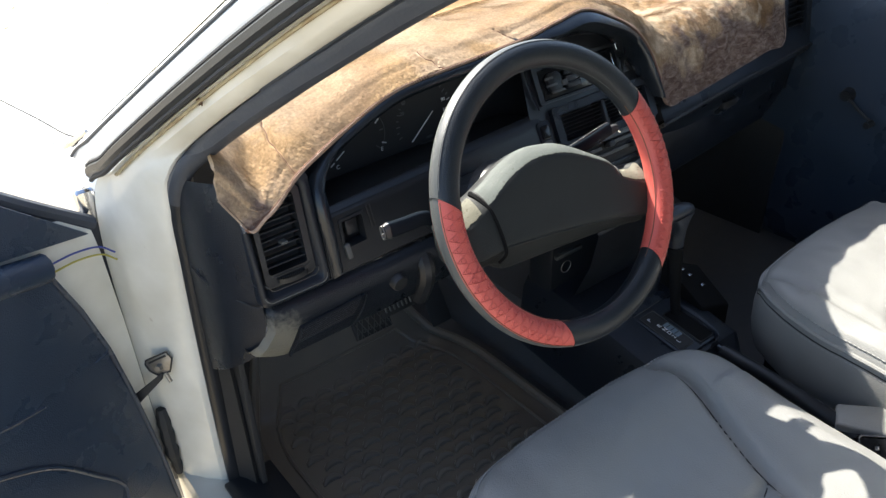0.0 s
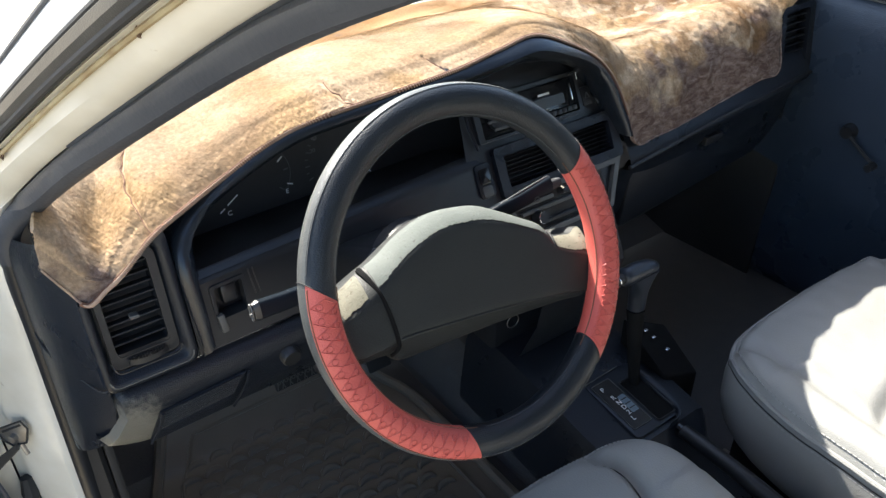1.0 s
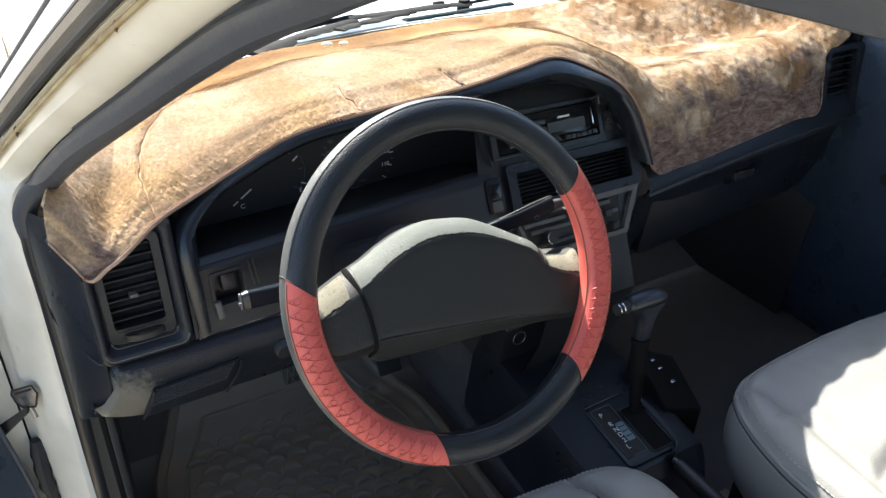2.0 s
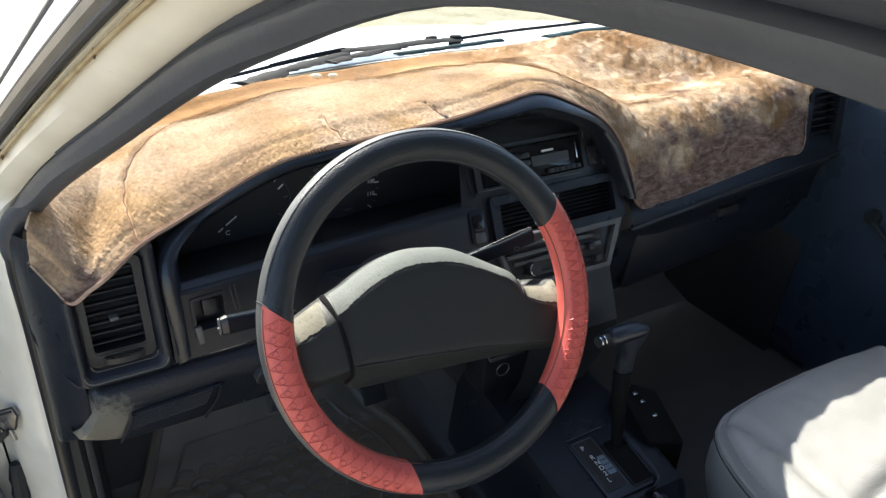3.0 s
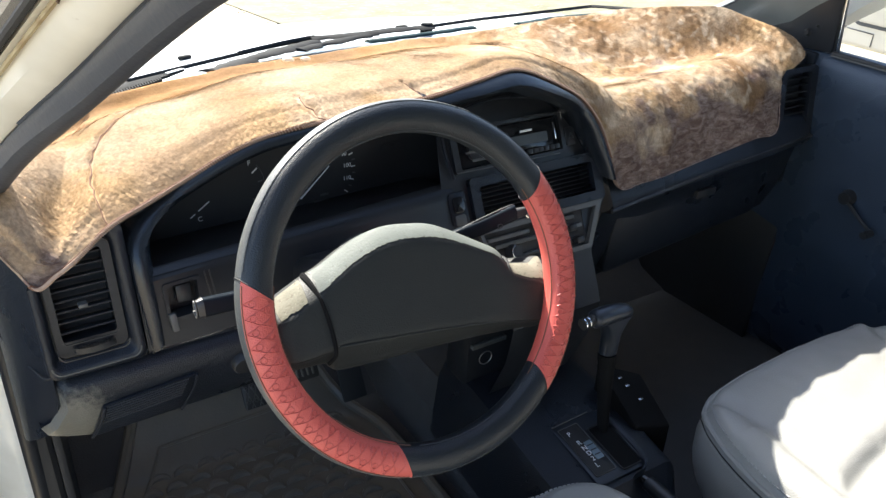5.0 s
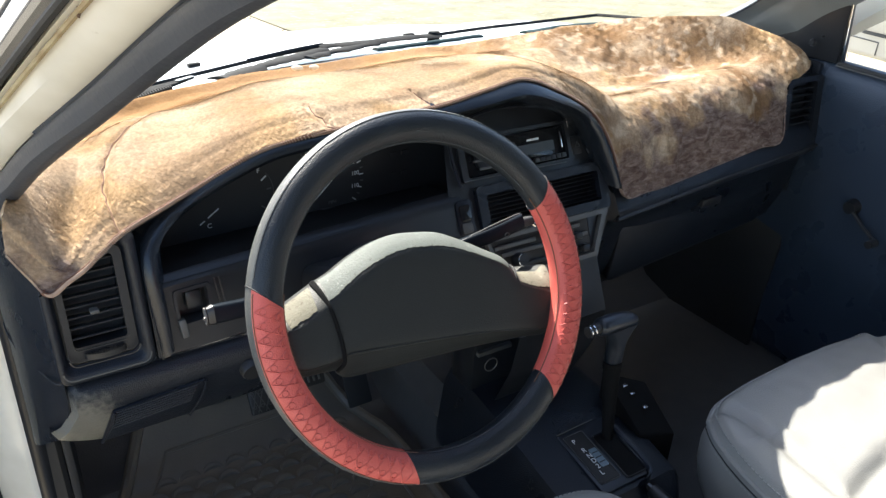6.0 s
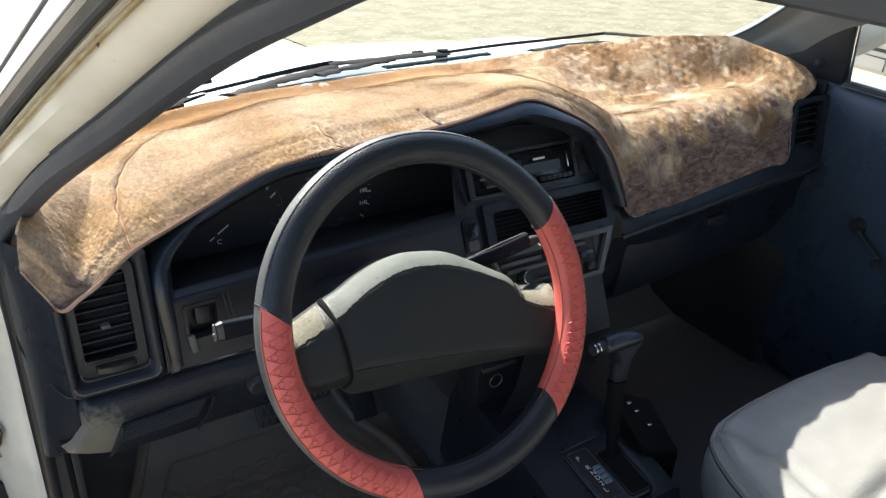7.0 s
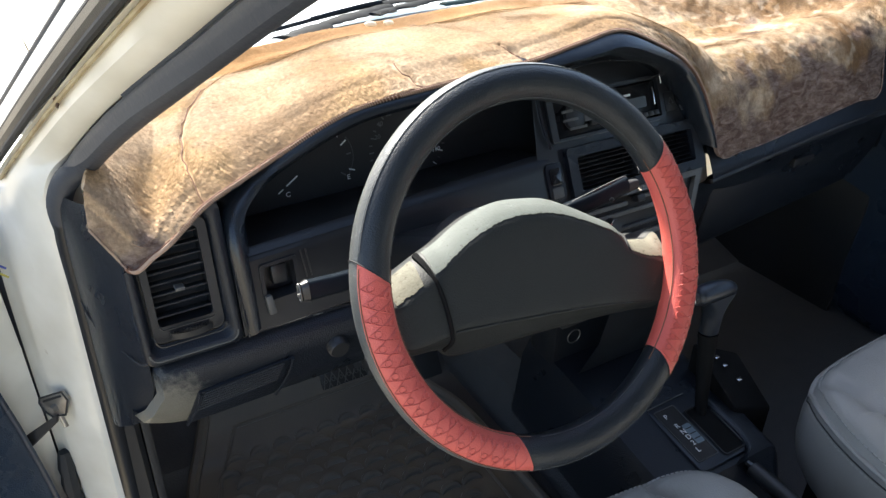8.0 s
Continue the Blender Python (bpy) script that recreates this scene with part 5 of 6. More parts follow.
    part("rocker", slab([stack(u, v, .006) for u, v in rounded(-.182, -.165, .749, .762, .003)], (0, .005, -.003), .001), GREY_PLASTIC, s)
    # heater panel
    ho, hi = [(-.150, .7375), (.0785, .7375), (.042, .677), (-.135, .677)], [(-.143, .7305), (.0640, .7305), (.0365, .683), (-.128, .683)]
    hp = part("heater_panel", ring_frame(ho, hi, lambda u, v, q: stack(u, v, q + .005), .010, .014), GREY_PLASTIC, dash, "grey framed heater control panel")
    part("heater_face", slab([stack(u, v, -.004) for u, v in hi], (0, .004, -.002), 0), DARK, hp)
    for k, (x0, x1, z) in enumerate(((-.135, -.062, .7205), (-.045, .022, .7235), (-.125, .034, .710), (-.125, .025, .692))):
        part("slider_slot", box(-.5 * (x1 - x0), .5 * (x1 - x0), -.0028, .0028, 0, .004, .0006, facing(stack((x0 + x1) / 2, z, -.003), (1, 0, 0), (0, .447, .894))), GREY_PLASTIC if k != 3 else PLASTIC, hp)
    for x, z in ((.010, .710), (-.045, .7235), (.020, .692)):
        part("slider_knob", box(-.007, .007, -.005, .005, 0, .014, .002, facing(stack(x, z, -.003), (1, 0, 0), (0, .447, .894))), PLASTIC, hp)
    bm = bmesh.new()
    bmesh.ops.create_cone(bm, cap_ends=True, segments=24, radius1=.011, radius2=.009, depth=.016)
    bm.transform(facing(stack(-.098, .700, .006), (1, 0, 0), (0, .447, .894)))
    part("fan_knob", bm, PLASTIC, hp)
    part("knob_edge", tube([stack(-.098 + .0095 * math.cos(a), .700 + .0085 * math.sin(a), .0145) for a in [radians(110 + 15 * k) for k in range(10)]], .0009, 5), CHROME, hp)
    # passenger side: face below the mat, lip, glove box, right vent
    rows = []
    for x, dy in ((.105, 0), (.2, .008), (.35, .022), (.5, .034), (.6, .045), (.68, .058)):
        rows.append([Vector((x, y + dy, z)) for y, z in ((.28, .775), (.25, .772), (.232, .762), (.216, .745), (.206, .728), (.200, .716), (.204, .706), (.225, .698), (.232, .66), (.245, .60), (.27, .54), (.33, .50), (.45, .49))])
    part("passenger_panel", sheet(rows), VINYL, dash, "black vinyl passenger dash panel", 60)
    # a lighter plastic than the panel's paints the lip's thin highlight
    part("dash_lip", tube(spline([(.10, .1985, .7135), (.26, .2150, .7165), (.42, .2310, .7195), (.60, .2490, .7205), (.68, .258, .720)], 5), .0034, 8), FRAME, dash, "raised lip along the passenger dash")
    part("glove_box_door", slab([Vector((x, .226 + .11 * (.695 - z) + .1 * (x - .1), z)) for x, z in rounded(.15, .60, .56, .688, .012)], (0, .02, 0), .004), VINYL, dash)
    part("glove_box_latch", box(.36, .41, .246, .262, .655, .672, .003), PLASTIC, dash)

    def rv(u, v, q=0.0):
        return Vector((u, .284 + .155 * (v - .8) - q, v + .15 * q))
    o, i = rounded(.585, .690, .722, .852, .010), rounded(.598, .672, .742, .842, .006)
    v3 = part("right_vent", ring_frame(o, i, lambda u, v, q: rv(u, v, q + .004), .05, .02), VINYL, dash, "black air vent at the dash end")
    part("vent_well", slab([rv(u, v, -.02) for u, v in i], (0, .004, 0), 0), DARK, v3)
    slat_row(v3, rv, .598, .672, .744, .85, 8)
    part("end_cheek", slab([(.70, .30, .60), (.70, .55, .60), (.70, .55, .88), (.70, .30, .87)], (-.012, 0, 0), .004), VINYL, dash)
    # added under the mat to stop sun reaching the passenger door
    part("end_block", box(.592, .722, .315, .60, .76, .868, .012), VINYL, dash, "dash end block that keeps sun off the door")
    # lower centre: socket panel with chrome ring
    part("socket_panel", box(-.13, .075, .235, .30, .40, .60, .01, Matrix.Translation((0, .0, 0))), PLASTIC, dash)
    part("socket_ring", tube([Vector((-.095 + .012 * math.cos(a), .2335, .481 + .012 * math.sin(a))) for a in [2 * math.pi * k / 24 for k in range(24)]], .0010, 8, closed=True), STEEL, dash, "thin steel socket ring")
    part("socket_bar", box(-.125, -.06, .228, .236, .508, .516, .001), GREY_PLASTIC, dash)
    return dash


build_dashboard()


# ---------------------------------------------------------------- steering wheel and column
TILT = radians(27)
WHEEL = facing((-.3625, .001, .822), (1, 0, 0), (0, math.sin(TILT), math.cos(TILT)))
MAJOR, MINOR = .1732, .0171


def on_rim(a, b, r=MINOR):
    """A point of the rim: a along it, b round it (90 degrees faces the driver, 0 outwards)."""
    d = MAJOR + r * math.cos(b)
    return WHEEL @ Vector((d * math.cos(a), d * math.sin(a), r * math.sin(b)))


def build_wheel():
    sw = thing("steering_wheel", WHEEL.translation, "steering wheel in black and embossed red leather cover with grey hub", "steering wheel")
    spans = ((30, 163, RIM_BLACK, "black leather cover section"), (163, 252, RIM_RED, "embossed salmon red leather section"),
             (252, 307, RIM_BLACK, "black leather cover section"), (307, 390, RIM_RED, "embossed salmon red leather section"))
    for a0, a1, mat, label in spans:
        steps = max(8, int((a1 - a0) / 1.5))
        grow = .0004 if mat is RIM_RED else 0.0

        def band(b0, b1, grow, n):
            rows = []
            for k in range(steps + 1):
                row = []
                for j in range(n + 1):
                    b = radians(b0 + (b1 - b0) * j / n)
                    slant = 7 * (1 - math.cos(b)) / 2 * (1 if mat is RIM_RED else -1)
                    a = radians(a0 + slant + (a1 - a0 - 2 * slant) * k / steps)
                    row.append(on_rim(a, b, MINOR + grow + .0003 * noise.noise((a * 6, math.sin(b) * 2, math.cos(b) * 2))))
                rows.append(row)
            return sheet(rows)
        rim = part("rim_section", band(33, 325, grow, 24), mat, sw, label)
        part("outer_strip", band(-35, 33, 0.0, 8), OUTER_STRIP, rim, "plain black leather outer strip, reflected daylight painted grey")
        thread = RIM_THREAD if mat is RIM_BLACK else HEM
        for b in (157, 38):
            n = int((a1 - a0) / .9)
            line = [on_rim(radians(a0 + 2 + (a1 - a0 - 4) * k / n), radians(b), MINOR + grow + (.0005 if k % 2 else .0001)) for k in range(n + 1)]
            part("stitching", tube(line, .00055, 4), thread, rim)
        if mat is RIM_RED:
            nets = []
            arc = MAJOR * radians(a1 - a0)
            per = int(arc / .0135)
            for row, (b0, b1) in enumerate(((42, 86), (88, 134))):
                zig = []
                for k in range(per * 8 + 1):
                    a = radians(a0 + 5 + (a1 - a0 - 10) * k / (per * 8))
                    f = abs((k / 4 + row) % 2 - 1)
                    zig += [on_rim(a, radians(b0 + (b1 - b0) * f), MINOR + .0007)]
                nets.append(tube(zig, .0005, 4))
                for k in range(per * 2 - 2):
                    a = radians(a0 + 5 + (a1 - a0 - 10) * (k + .5 + .5) / (per * 2))
                    bm_ = radians((b0 * .62 + b1 * .38) if (k + row) % 2 else (b0 * .38 + b1 * .62))
                    if k % 2 == row:
                        ringp = [on_rim(a + .003 / MAJOR * math.cos(t), bm_ + .003 / MINOR * math.sin(t), MINOR + .0008) for t in [2 * math.pi * q / 8 for q in range(8)]]
                        nets.append(tube(ringp, .0006, 4, closed=True))
            part("embossing", joined(*nets), EMBOSS, rim, "raised zigzag and ring pattern")
        # cut edge of the section
        s = -1 if mat is RIM_RED else 1
        line = [on_rim(radians(a1 + s * 7 * (1 - math.cos(radians(15 * j))) / 2), radians(15 * j), MINOR + .0005) for j in range(24)]
        part("section_edge", tube(line, .0006, 4, closed=True), DARK, rim)
    # hub pad: outline in the wheel's plane, a flat sunken face and a broad bevel above it
    outline = [(-.154, .019), (-.135, .0275), (-.108, .0385), (-.087, .0458), (-.066, .0555), (-.0388, .0645), (-.0125, .0675), (.0134, .0645), (.0395, .0585), (.0649, .0455), (.0902, .0295), (.112, .0155), (.1215, .0040),
               (.128, -.006), (.143, -.0095), (.157, -.0125), (.166, -.0085), (.173, -.012), (.171, -.045), (.158, -.084), (.120, -.081), (.064, -.075), (.0, -.070), (-.060, -.066), (-.096, -.062), (-.106, -.052), (-.150, -.046), (-.158, -.020)]
    face = [(-.151, .003), (-.135, .006), (-.112, .015), (-.083, .0295), (-.062, .039), (-.036, .047), (-.012, .0495), (.012, .0475), (.034, .0415), (.056, .0325), (.0756, .0225), (.095, .011), (.106, .000),
            (.113, -.013), (.130, -.0235), (.145, -.030), (.156, -.036), (.162, -.040), (.160, -.055), (.146, -.0735), (.118, -.068), (.0704, -.0581), (.0, -.0465), (-.058, -.0385), (-.090, -.034), (-.106, -.036), (-.146, -.036), (-.153, -.018)]

    def closed_spline(p):
        q = spline([(*v, 0) for v in p + p[:1]], 4)[:-1]
        return [(v.x, v.y) for v in q]
    o, f = closed_spline(outline), closed_spline(face)

    def hub(u, v, z):
        return WHEEL @ Vector((u, v, z))
    rows = [[hub(u * .93, v * .80 - .002, -.085) for u, v in o], [hub(u, v * .97, -.050) for u, v in o], [hub(u, v, -.036) for u, v in o],
            [hub(u * .9 + p * .1, v * .9 + q * .1 + .0007, -.0305) for (u, v), (p, q) in zip(o, f)],
            [hub(u * .7 + p * .3, v * .7 + q * .3 + .0016, -.0248) for (u, v), (p, q) in zip(o, f)],
            [hub(u * .45 + p * .55, v * .45 + q * .55 + .0018, -.0180) for (u, v), (p, q) in zip(o, f)],
            [hub(u * .2 + p * .8, v * .2 + q * .8 + .0008, -.0118) for (u, v), (p, q) in zip(o, f)],
            [hub(u * .06 + p * .94, v * .06 + q * .94, -.0090) for (u, v), (p, q) in zip(o, f)], [hub(p * .99, q * .98, -.0080) for p, q in f], [hub(p * .96, q * .94, -.0074) for p, q in f],
            [hub(p * .88, q * .82, -.0070) for p, q in f], [hub(p * .5, q * .5 - .002, -.0075) for p, q in f]]
    pad = part("hub_pad", sheet(rows, closed_v=True, cap=True), HUB, sw, "dark grey vinyl hub pad with pale dusty top edge, sunlight painted in", 70)
    # paler upper edge of pad and spoke caps: dust, with sunlight painted into it
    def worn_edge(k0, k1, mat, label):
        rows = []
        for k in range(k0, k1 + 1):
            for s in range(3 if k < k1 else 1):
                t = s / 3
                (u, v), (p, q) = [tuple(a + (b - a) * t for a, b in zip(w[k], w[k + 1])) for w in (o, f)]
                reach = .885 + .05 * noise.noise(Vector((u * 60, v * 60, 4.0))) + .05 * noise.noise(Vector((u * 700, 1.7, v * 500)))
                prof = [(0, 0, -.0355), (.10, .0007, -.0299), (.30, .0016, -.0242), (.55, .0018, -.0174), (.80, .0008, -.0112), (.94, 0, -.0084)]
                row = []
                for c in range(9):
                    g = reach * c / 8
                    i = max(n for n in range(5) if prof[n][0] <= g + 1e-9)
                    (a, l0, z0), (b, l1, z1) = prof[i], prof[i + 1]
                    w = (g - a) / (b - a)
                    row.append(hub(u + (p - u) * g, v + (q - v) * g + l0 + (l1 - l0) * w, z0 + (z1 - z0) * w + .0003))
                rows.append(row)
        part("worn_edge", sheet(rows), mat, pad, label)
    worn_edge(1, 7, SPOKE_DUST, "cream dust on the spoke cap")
    worn_edge(9, 47, HUB_PALE_EDGE, "pale dusty upper edge, sunlight painted in")
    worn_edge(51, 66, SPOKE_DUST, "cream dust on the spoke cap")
    # gap between the pad and the left spoke cap
    gap = [hub(-.1095, .0395, -.034), hub(-.1085, .032, -.0215), hub(-.1068, .0215, -.0125), hub(-.1050, .010, -.0072), hub(-.1026, -.0118, -.0064), hub(-.1020, -.034, -.0072), hub(-.1035, -.043, -.0105), hub(-.107, -.050, -.022)]
    line = [p + WHEEL.to_3x3() @ Vector((0, 0, .0007)) for p in spline(gap, 6)]
    part("spoke_gap", tube(line, [.0034 - .0013 * min(1, k / 14) for k in range(len(line))], 6), STEM, pad)
    gap = [hub(.1225, .003, -.032), hub(.119, -.001, -.020), hub(.1145, -.008, -.0108), hub(.1155, -.022, -.0078)]
    part("spoke_gap", tube(spline(gap, 6), .0012, 6), DARK, pad)
    part("pad_crease", tube(spline([hub(-.098, -.0345, -.0078), hub(-.04, -.0415, -.0082), hub(.03, -.0515, -.0082), hub(.075, -.059, -.0086), hub(.13, -.0715, -.0092)], 6), .0013, 5), HUB, pad)
    bm = bmesh.new()
    bmesh.ops.create_cone(bm, cap_ends=True, segments=28, radius1=.060, radius2=.045, depth=.05)
    bm.transform(WHEEL @ Matrix.Translation((0, 0, -.10)))
    part("hub_boss", bm, PLASTIC, sw)
    return sw


build_wheel()


def build_column():
    col = thing("steering_column", (-.36, .12, .74), "black plastic steering column shroud with two stalks", "steering column")
    rows = []
    for d, w, h in ((-.105, .045, .038), (-.12, .058, .048), (-.20, .062, .052), (-.30, .060, .050), (-.40, .05, .045)):
        rows.append([WHEEL @ Vector((u, v - .008, d)) for u, v in rounded(-w, w, -h, h, .018)])
    part("shroud", sheet(rows, closed_v=True, cap=True), PLASTIC, col)
    # turn signal stalk: a flattened arm with a worn bright end
    def flat_arm(path, wide, thin, up):
        rows = []
        for i, p in enumerate(path):
            d = (path[min(i + 1, len(path) - 1)] - path[max(i - 1, 0)]).normalized()
            u = (up - d * up.dot(d)).normalized()
            v = d.cross(u)
            w, t = wide[0] + (wide[1] - wide[0]) * i / (len(path) - 1), thin[0] + (thin[1] - thin[0]) * i / (len(path) - 1)
            rows.append([p + u * w * (abs(math.cos(a)) ** .6) * math.copysign(1, math.cos(a)) + v * t * (abs(math.sin(a)) ** .6) * math.copysign(1, math.sin(a)) for a in [2 * math.pi * k / 20 for k in range(20)]])
        return sheet(rows, closed_v=True, cap=True)
    up = WHEEL.to_3x3() @ Vector((0, 1, .25))
    path = spline([WHEEL @ Vector((-.05, -.02, -.135)), WHEEL @ Vector((-.11, .004, -.120)), Vector((-.500, .101, .797)), Vector((-.535, .101, .800)), Vector((-.558, .101, .801))], 6)
    st = part("signal_stalk", flat_arm(path, (.0085, .0100), (.007, .006), up), STALK, col, "black turn signal stalk with worn end")
    # grey tube stands in for the highlight along the arm's top
    part("arm_highlight", tube([p + up * .0085 + Vector((0, -.002, 0)) for p in path[12:]], .0010, 6), GREY_PLASTIC, st, "pale line standing in for an edge highlight")
    end = [Vector((-.5575, .101, .801)), Vector((-.5610, .101, .801)), Vector((-.5640, .101, .801))]
    part("stalk_cap", flat_arm(end, (.0108, .0088), (.0070, .005), up), FRAME, st, "worn grey stalk end")
    part("cap_edge", tube([Vector((-.5655, .101, .801)) + up * (.0082 * math.cos(a)) + Vector((0, -.0042 * math.sin(a), 0)) for a in [2 * math.pi * k / 20 for k in range(20)]], .0011, 5, closed=True), GREY_PLASTIC, st, "pale worn rim")
    part("cap_dot", box(-.002, .002, -.0015, .0015, -.0015, .0015, .0005, Matrix.Translation((-.5665, .0985, .800)), segs=1), GREY_PLASTIC, st)
    # wiper stalk: a broad paddle
    up = WHEEL.to_3x3() @ Vector((-.10, 1, .2))
    path = spline([WHEEL @ Vector((.05, .010, -.125)), WHEEL @ Vector((.095, .029, -.092)), WHEEL @ Vector((.135, .0365, -.078)), WHEEL @ Vector((.1765, .0445, -.070))], 6)
    st = part("wiper_stalk", flat_arm(path, (.0085, .0095), (.006, .007), up), STALK, col, "glossy blue-black wiper paddle")
    # the paddle has little gloss; a grey tube paints its top highlight
    crest = spline([WHEEL @ Vector((.085, .0335, -.0915)), WHEEL @ Vector((.130, .0455, -.0755)), WHEEL @ Vector((.170, .0530, -.0685)), WHEEL @ Vector((.1765, .0520, -.0675))], 5)
    part("paddle_highlight", tube(crest, .0011, 6), GREY_PLASTIC, st, "pale line standing in for an edge highlight")
    part("stalk_end", flat_arm([WHEEL @ Vector((.1755, .0420, -.0695)), WHEEL @ Vector((.185, .0425, -.069)), WHEEL @ Vector((.1900, .0425, -.069))], (.0062, .0050), (.006, .0045), up), DARK, st)
    part("end_tip", tube([WHEEL @ Vector((.189, .038, -.0660)), WHEEL @ Vector((.1915, .0345, -.0645))], .0022, 8), CHROME, st, "worn bright tip")
    part("stalk_ring", tube([WHEEL @ Vector((.150 + .0032 * math.cos(a), .0325 + .0026 * math.sin(a), -.0665)) for a in [2 * math.pi * k / 14 for k in range(14)]], .0006, 5, closed=True), FRAME, st)
    # ignition barrel
    p = WHEEL @ Vector((.075, -.03, -.17))
    part("ignition_barrel", tube([p, p + Vector((.02, -.02, -.005))], .016, 16), PLASTIC, col)
    part("lower_brace", tube(spline([(-.45, .20, .70), (-.455, .17, .66), (-.45, .20, .60)], 5), .014, 10), PLASTIC, col)


build_column()


# ---------------------------------------------------------------- seats
def build_seat(name, x0, x1, y_front, label, group, creases, piping_side):
    seat = thing(name, ((x0 + x1) / 2, y_front - .3, .2), label, "car seat", group=group)
    y0, y1 = y_front - .56, y_front
    nx, ny = 72, 72

    def height(x, y):
        u, v = (x - x0) / (x1 - x0) * 2 - 1, (y - y0) / (y1 - y0) * 2 - 1
        z = .468 + .030 * (1 - abs(u) ** 2.4) + .018 * math.exp(-((abs(u) - .78) / .16) ** 2) * (1 if v < .62 else .6)
        z += .012 * math.exp(-((v - .74) / .2) ** 2) - .02 * (1 - v) * .5
        if piping_side < 0:
            z += .010 * math.exp(-((u - .80) / .14) ** 2) + .022 * math.exp(-((u + 1) / .22) ** 2) - .006 * math.exp(-((v - .74) / .2) ** 2)
        dent = 0.0
        for (ax, ay), (bx, by), depth, wide in creases:
            px, py, dx, dy = x - ax, y - ay, bx - ax, by - ay
            t = max(0, min(1, (px * dx + py * dy) / (dx * dx + dy * dy)))
            d = math.hypot(px - t * dx, py - t * dy)
            dent = max(dent, depth * math.exp(-(d / wide) ** 2))
        z -= dent
        z += .002 * noise.noise((x * 16, y * 16, 2)) + .0012 * noise.noise((x * 40, y * 40, 5))
        return z
    rows = []
    for j in range(ny + 1):
        v = -1 + 2 * j / ny
        row = []
        for i in range(nx + 1):
            u = -1 + 2 * i / nx
            # square net pressed into a rounded square
            rr = (abs(u) ** 5 + abs(v) ** 5) ** (1 / 5)
            m = max(abs(u), abs(v))
            s = m / rr if rr else 1
            U, V = u * s, v * s
            x, y = (x0 + x1) / 2 + U * (x1 - x0) / 2, (y0 + y1) / 2 + V * (y1 - y0) / 2
            e = max(0.0, (m - .94) / .06)
            z = height(x, y) - .020 * (1 - math.sqrt(max(0, 1 - e * e)))
            row.append(Vector((x, y, z)))
        rows.append(row)
    top = part("cushion", sheet(rows), LEATHER, seat, "grey leather cushion with stitched panels", 80)
    border = rows[0] + [r[-1] for r in rows[1:]] + rows[-1][-2::-1] + [r[0] for r in rows[-2:0:-1]]
    cx, cy = (x0 + x1) / 2, (y0 + y1) / 2
    skirt = []
    for drop, grow in ((0, 1.0), (.012, 1.012), (.035, 1.022), (.07, 1.018), (.10, 1.0), (.125, .975), (.14, .95)):
        skirt.append([Vector((cx + (p.x - cx) * grow, cy + (p.y - cy) * grow, p.z - drop)) for p in border])
    part("side_panel", sheet(skirt, closed_v=True), LEATHER, seat, "grey leather side panel", 80)
    part("piping", tube([Vector((cx + (p.x - cx) * 1.004, cy + (p.y - cy) * 1.004, p.z - .003)) for p in border[::2]], .0045, 8, closed=True), LEATHER, seat)
    for dz in (-.004, -.0135):
        part("seam_fold", tube([Vector((cx + (p.x - cx) * (1.004 - .5 * dz), cy + (p.y - cy) * (1.004 - .5 * dz), p.z + dz)) for p in border[::2]], .0016, 6, closed=True), DARK, seat)
    for grow, dz in ((.985, .0128), (1.006, -.0015), (1.013, -.0185)):
        line = [Vector((cx + (p.x - cx) * grow, cy + (p.y - cy) * grow, p.z + (dz if dz < 0 else dz))) for p in border]
        nets = []
        for k in range(0, len(line) - 1):
            a, b = line[k], line[k + 1]
            nets.append(tube([a.lerp(b, .12), a.lerp(b, .8)], .0012, 4))
        part("stitching", joined(*nets), SEAM, seat)
    runs = []
    for a, b, depth, wide in creases:
        if depth < .015:
            continue
        if not runs or runs[-1][-1] != a:
            runs.append([a])
        runs[-1].append(b)
    for run in runs:
        line = [Vector((x, y, height(x, y) + .0012)) for x, y in run]
        for _ in range(2):
            line = line[:1] + [(p + q * 2 + r) / 4 for p, q, r in zip(line, line[1:], line[2:])] + line[-1:]
        part("seam", tube(spline(line, 3), .0010, 5), DARK, seat)
    # base and rails
    part("seat_base", box(x0 + .05, x1 - .05, y0 + .04, y1 - .05, .25, .36, .02), PLASTIC, seat, "black seat base")
    for x in (x0 + .07, x1 - .07):
        part("seat_rail", box(x - .015, x + .015, y0, y1 - .03, .20, .255, .005), STEEL, seat)
    # backrest, leaning back
    rows = []
    yb = y0 + .03
    for k in range(15):
        f = k / 14
        w = (x1 - x0) / 2 * (1.0 - .12 * f ** 3)
        z, y = .44 + .58 * f, yb - .03 - .20 * f
        d = .055 * (1 - .35 * f)
        rows.append([Vector((cx + a, y + b * .9, z - b * .3)) for a, b in rounded(-w, w, -d, d, d * .95, 5)])
    part("backrest", sheet(rows, closed_v=True, cap=True), LEATHER, seat, "grey leather backrest", 60)
    part("headrest", box(cx - .12, cx + .12, yb - .31, yb - .21, 1.05, 1.22, .035, segs=4), LEATHER, seat)
    for s in (-1, 1):
        part("headrest_post", tube([(cx + s * .05, yb - .245, 1.0), (cx + s * .05, yb - .26, 1.08)], .006, 8), CHROME, seat)
    return seat


def chain(points, depth, wide):
    pts = [(p.x, p.y) for p in spline([(*q, 0) for q in points], 5)]
    return [(a, b, depth, wide) for a, b in zip(pts, pts[1:])]


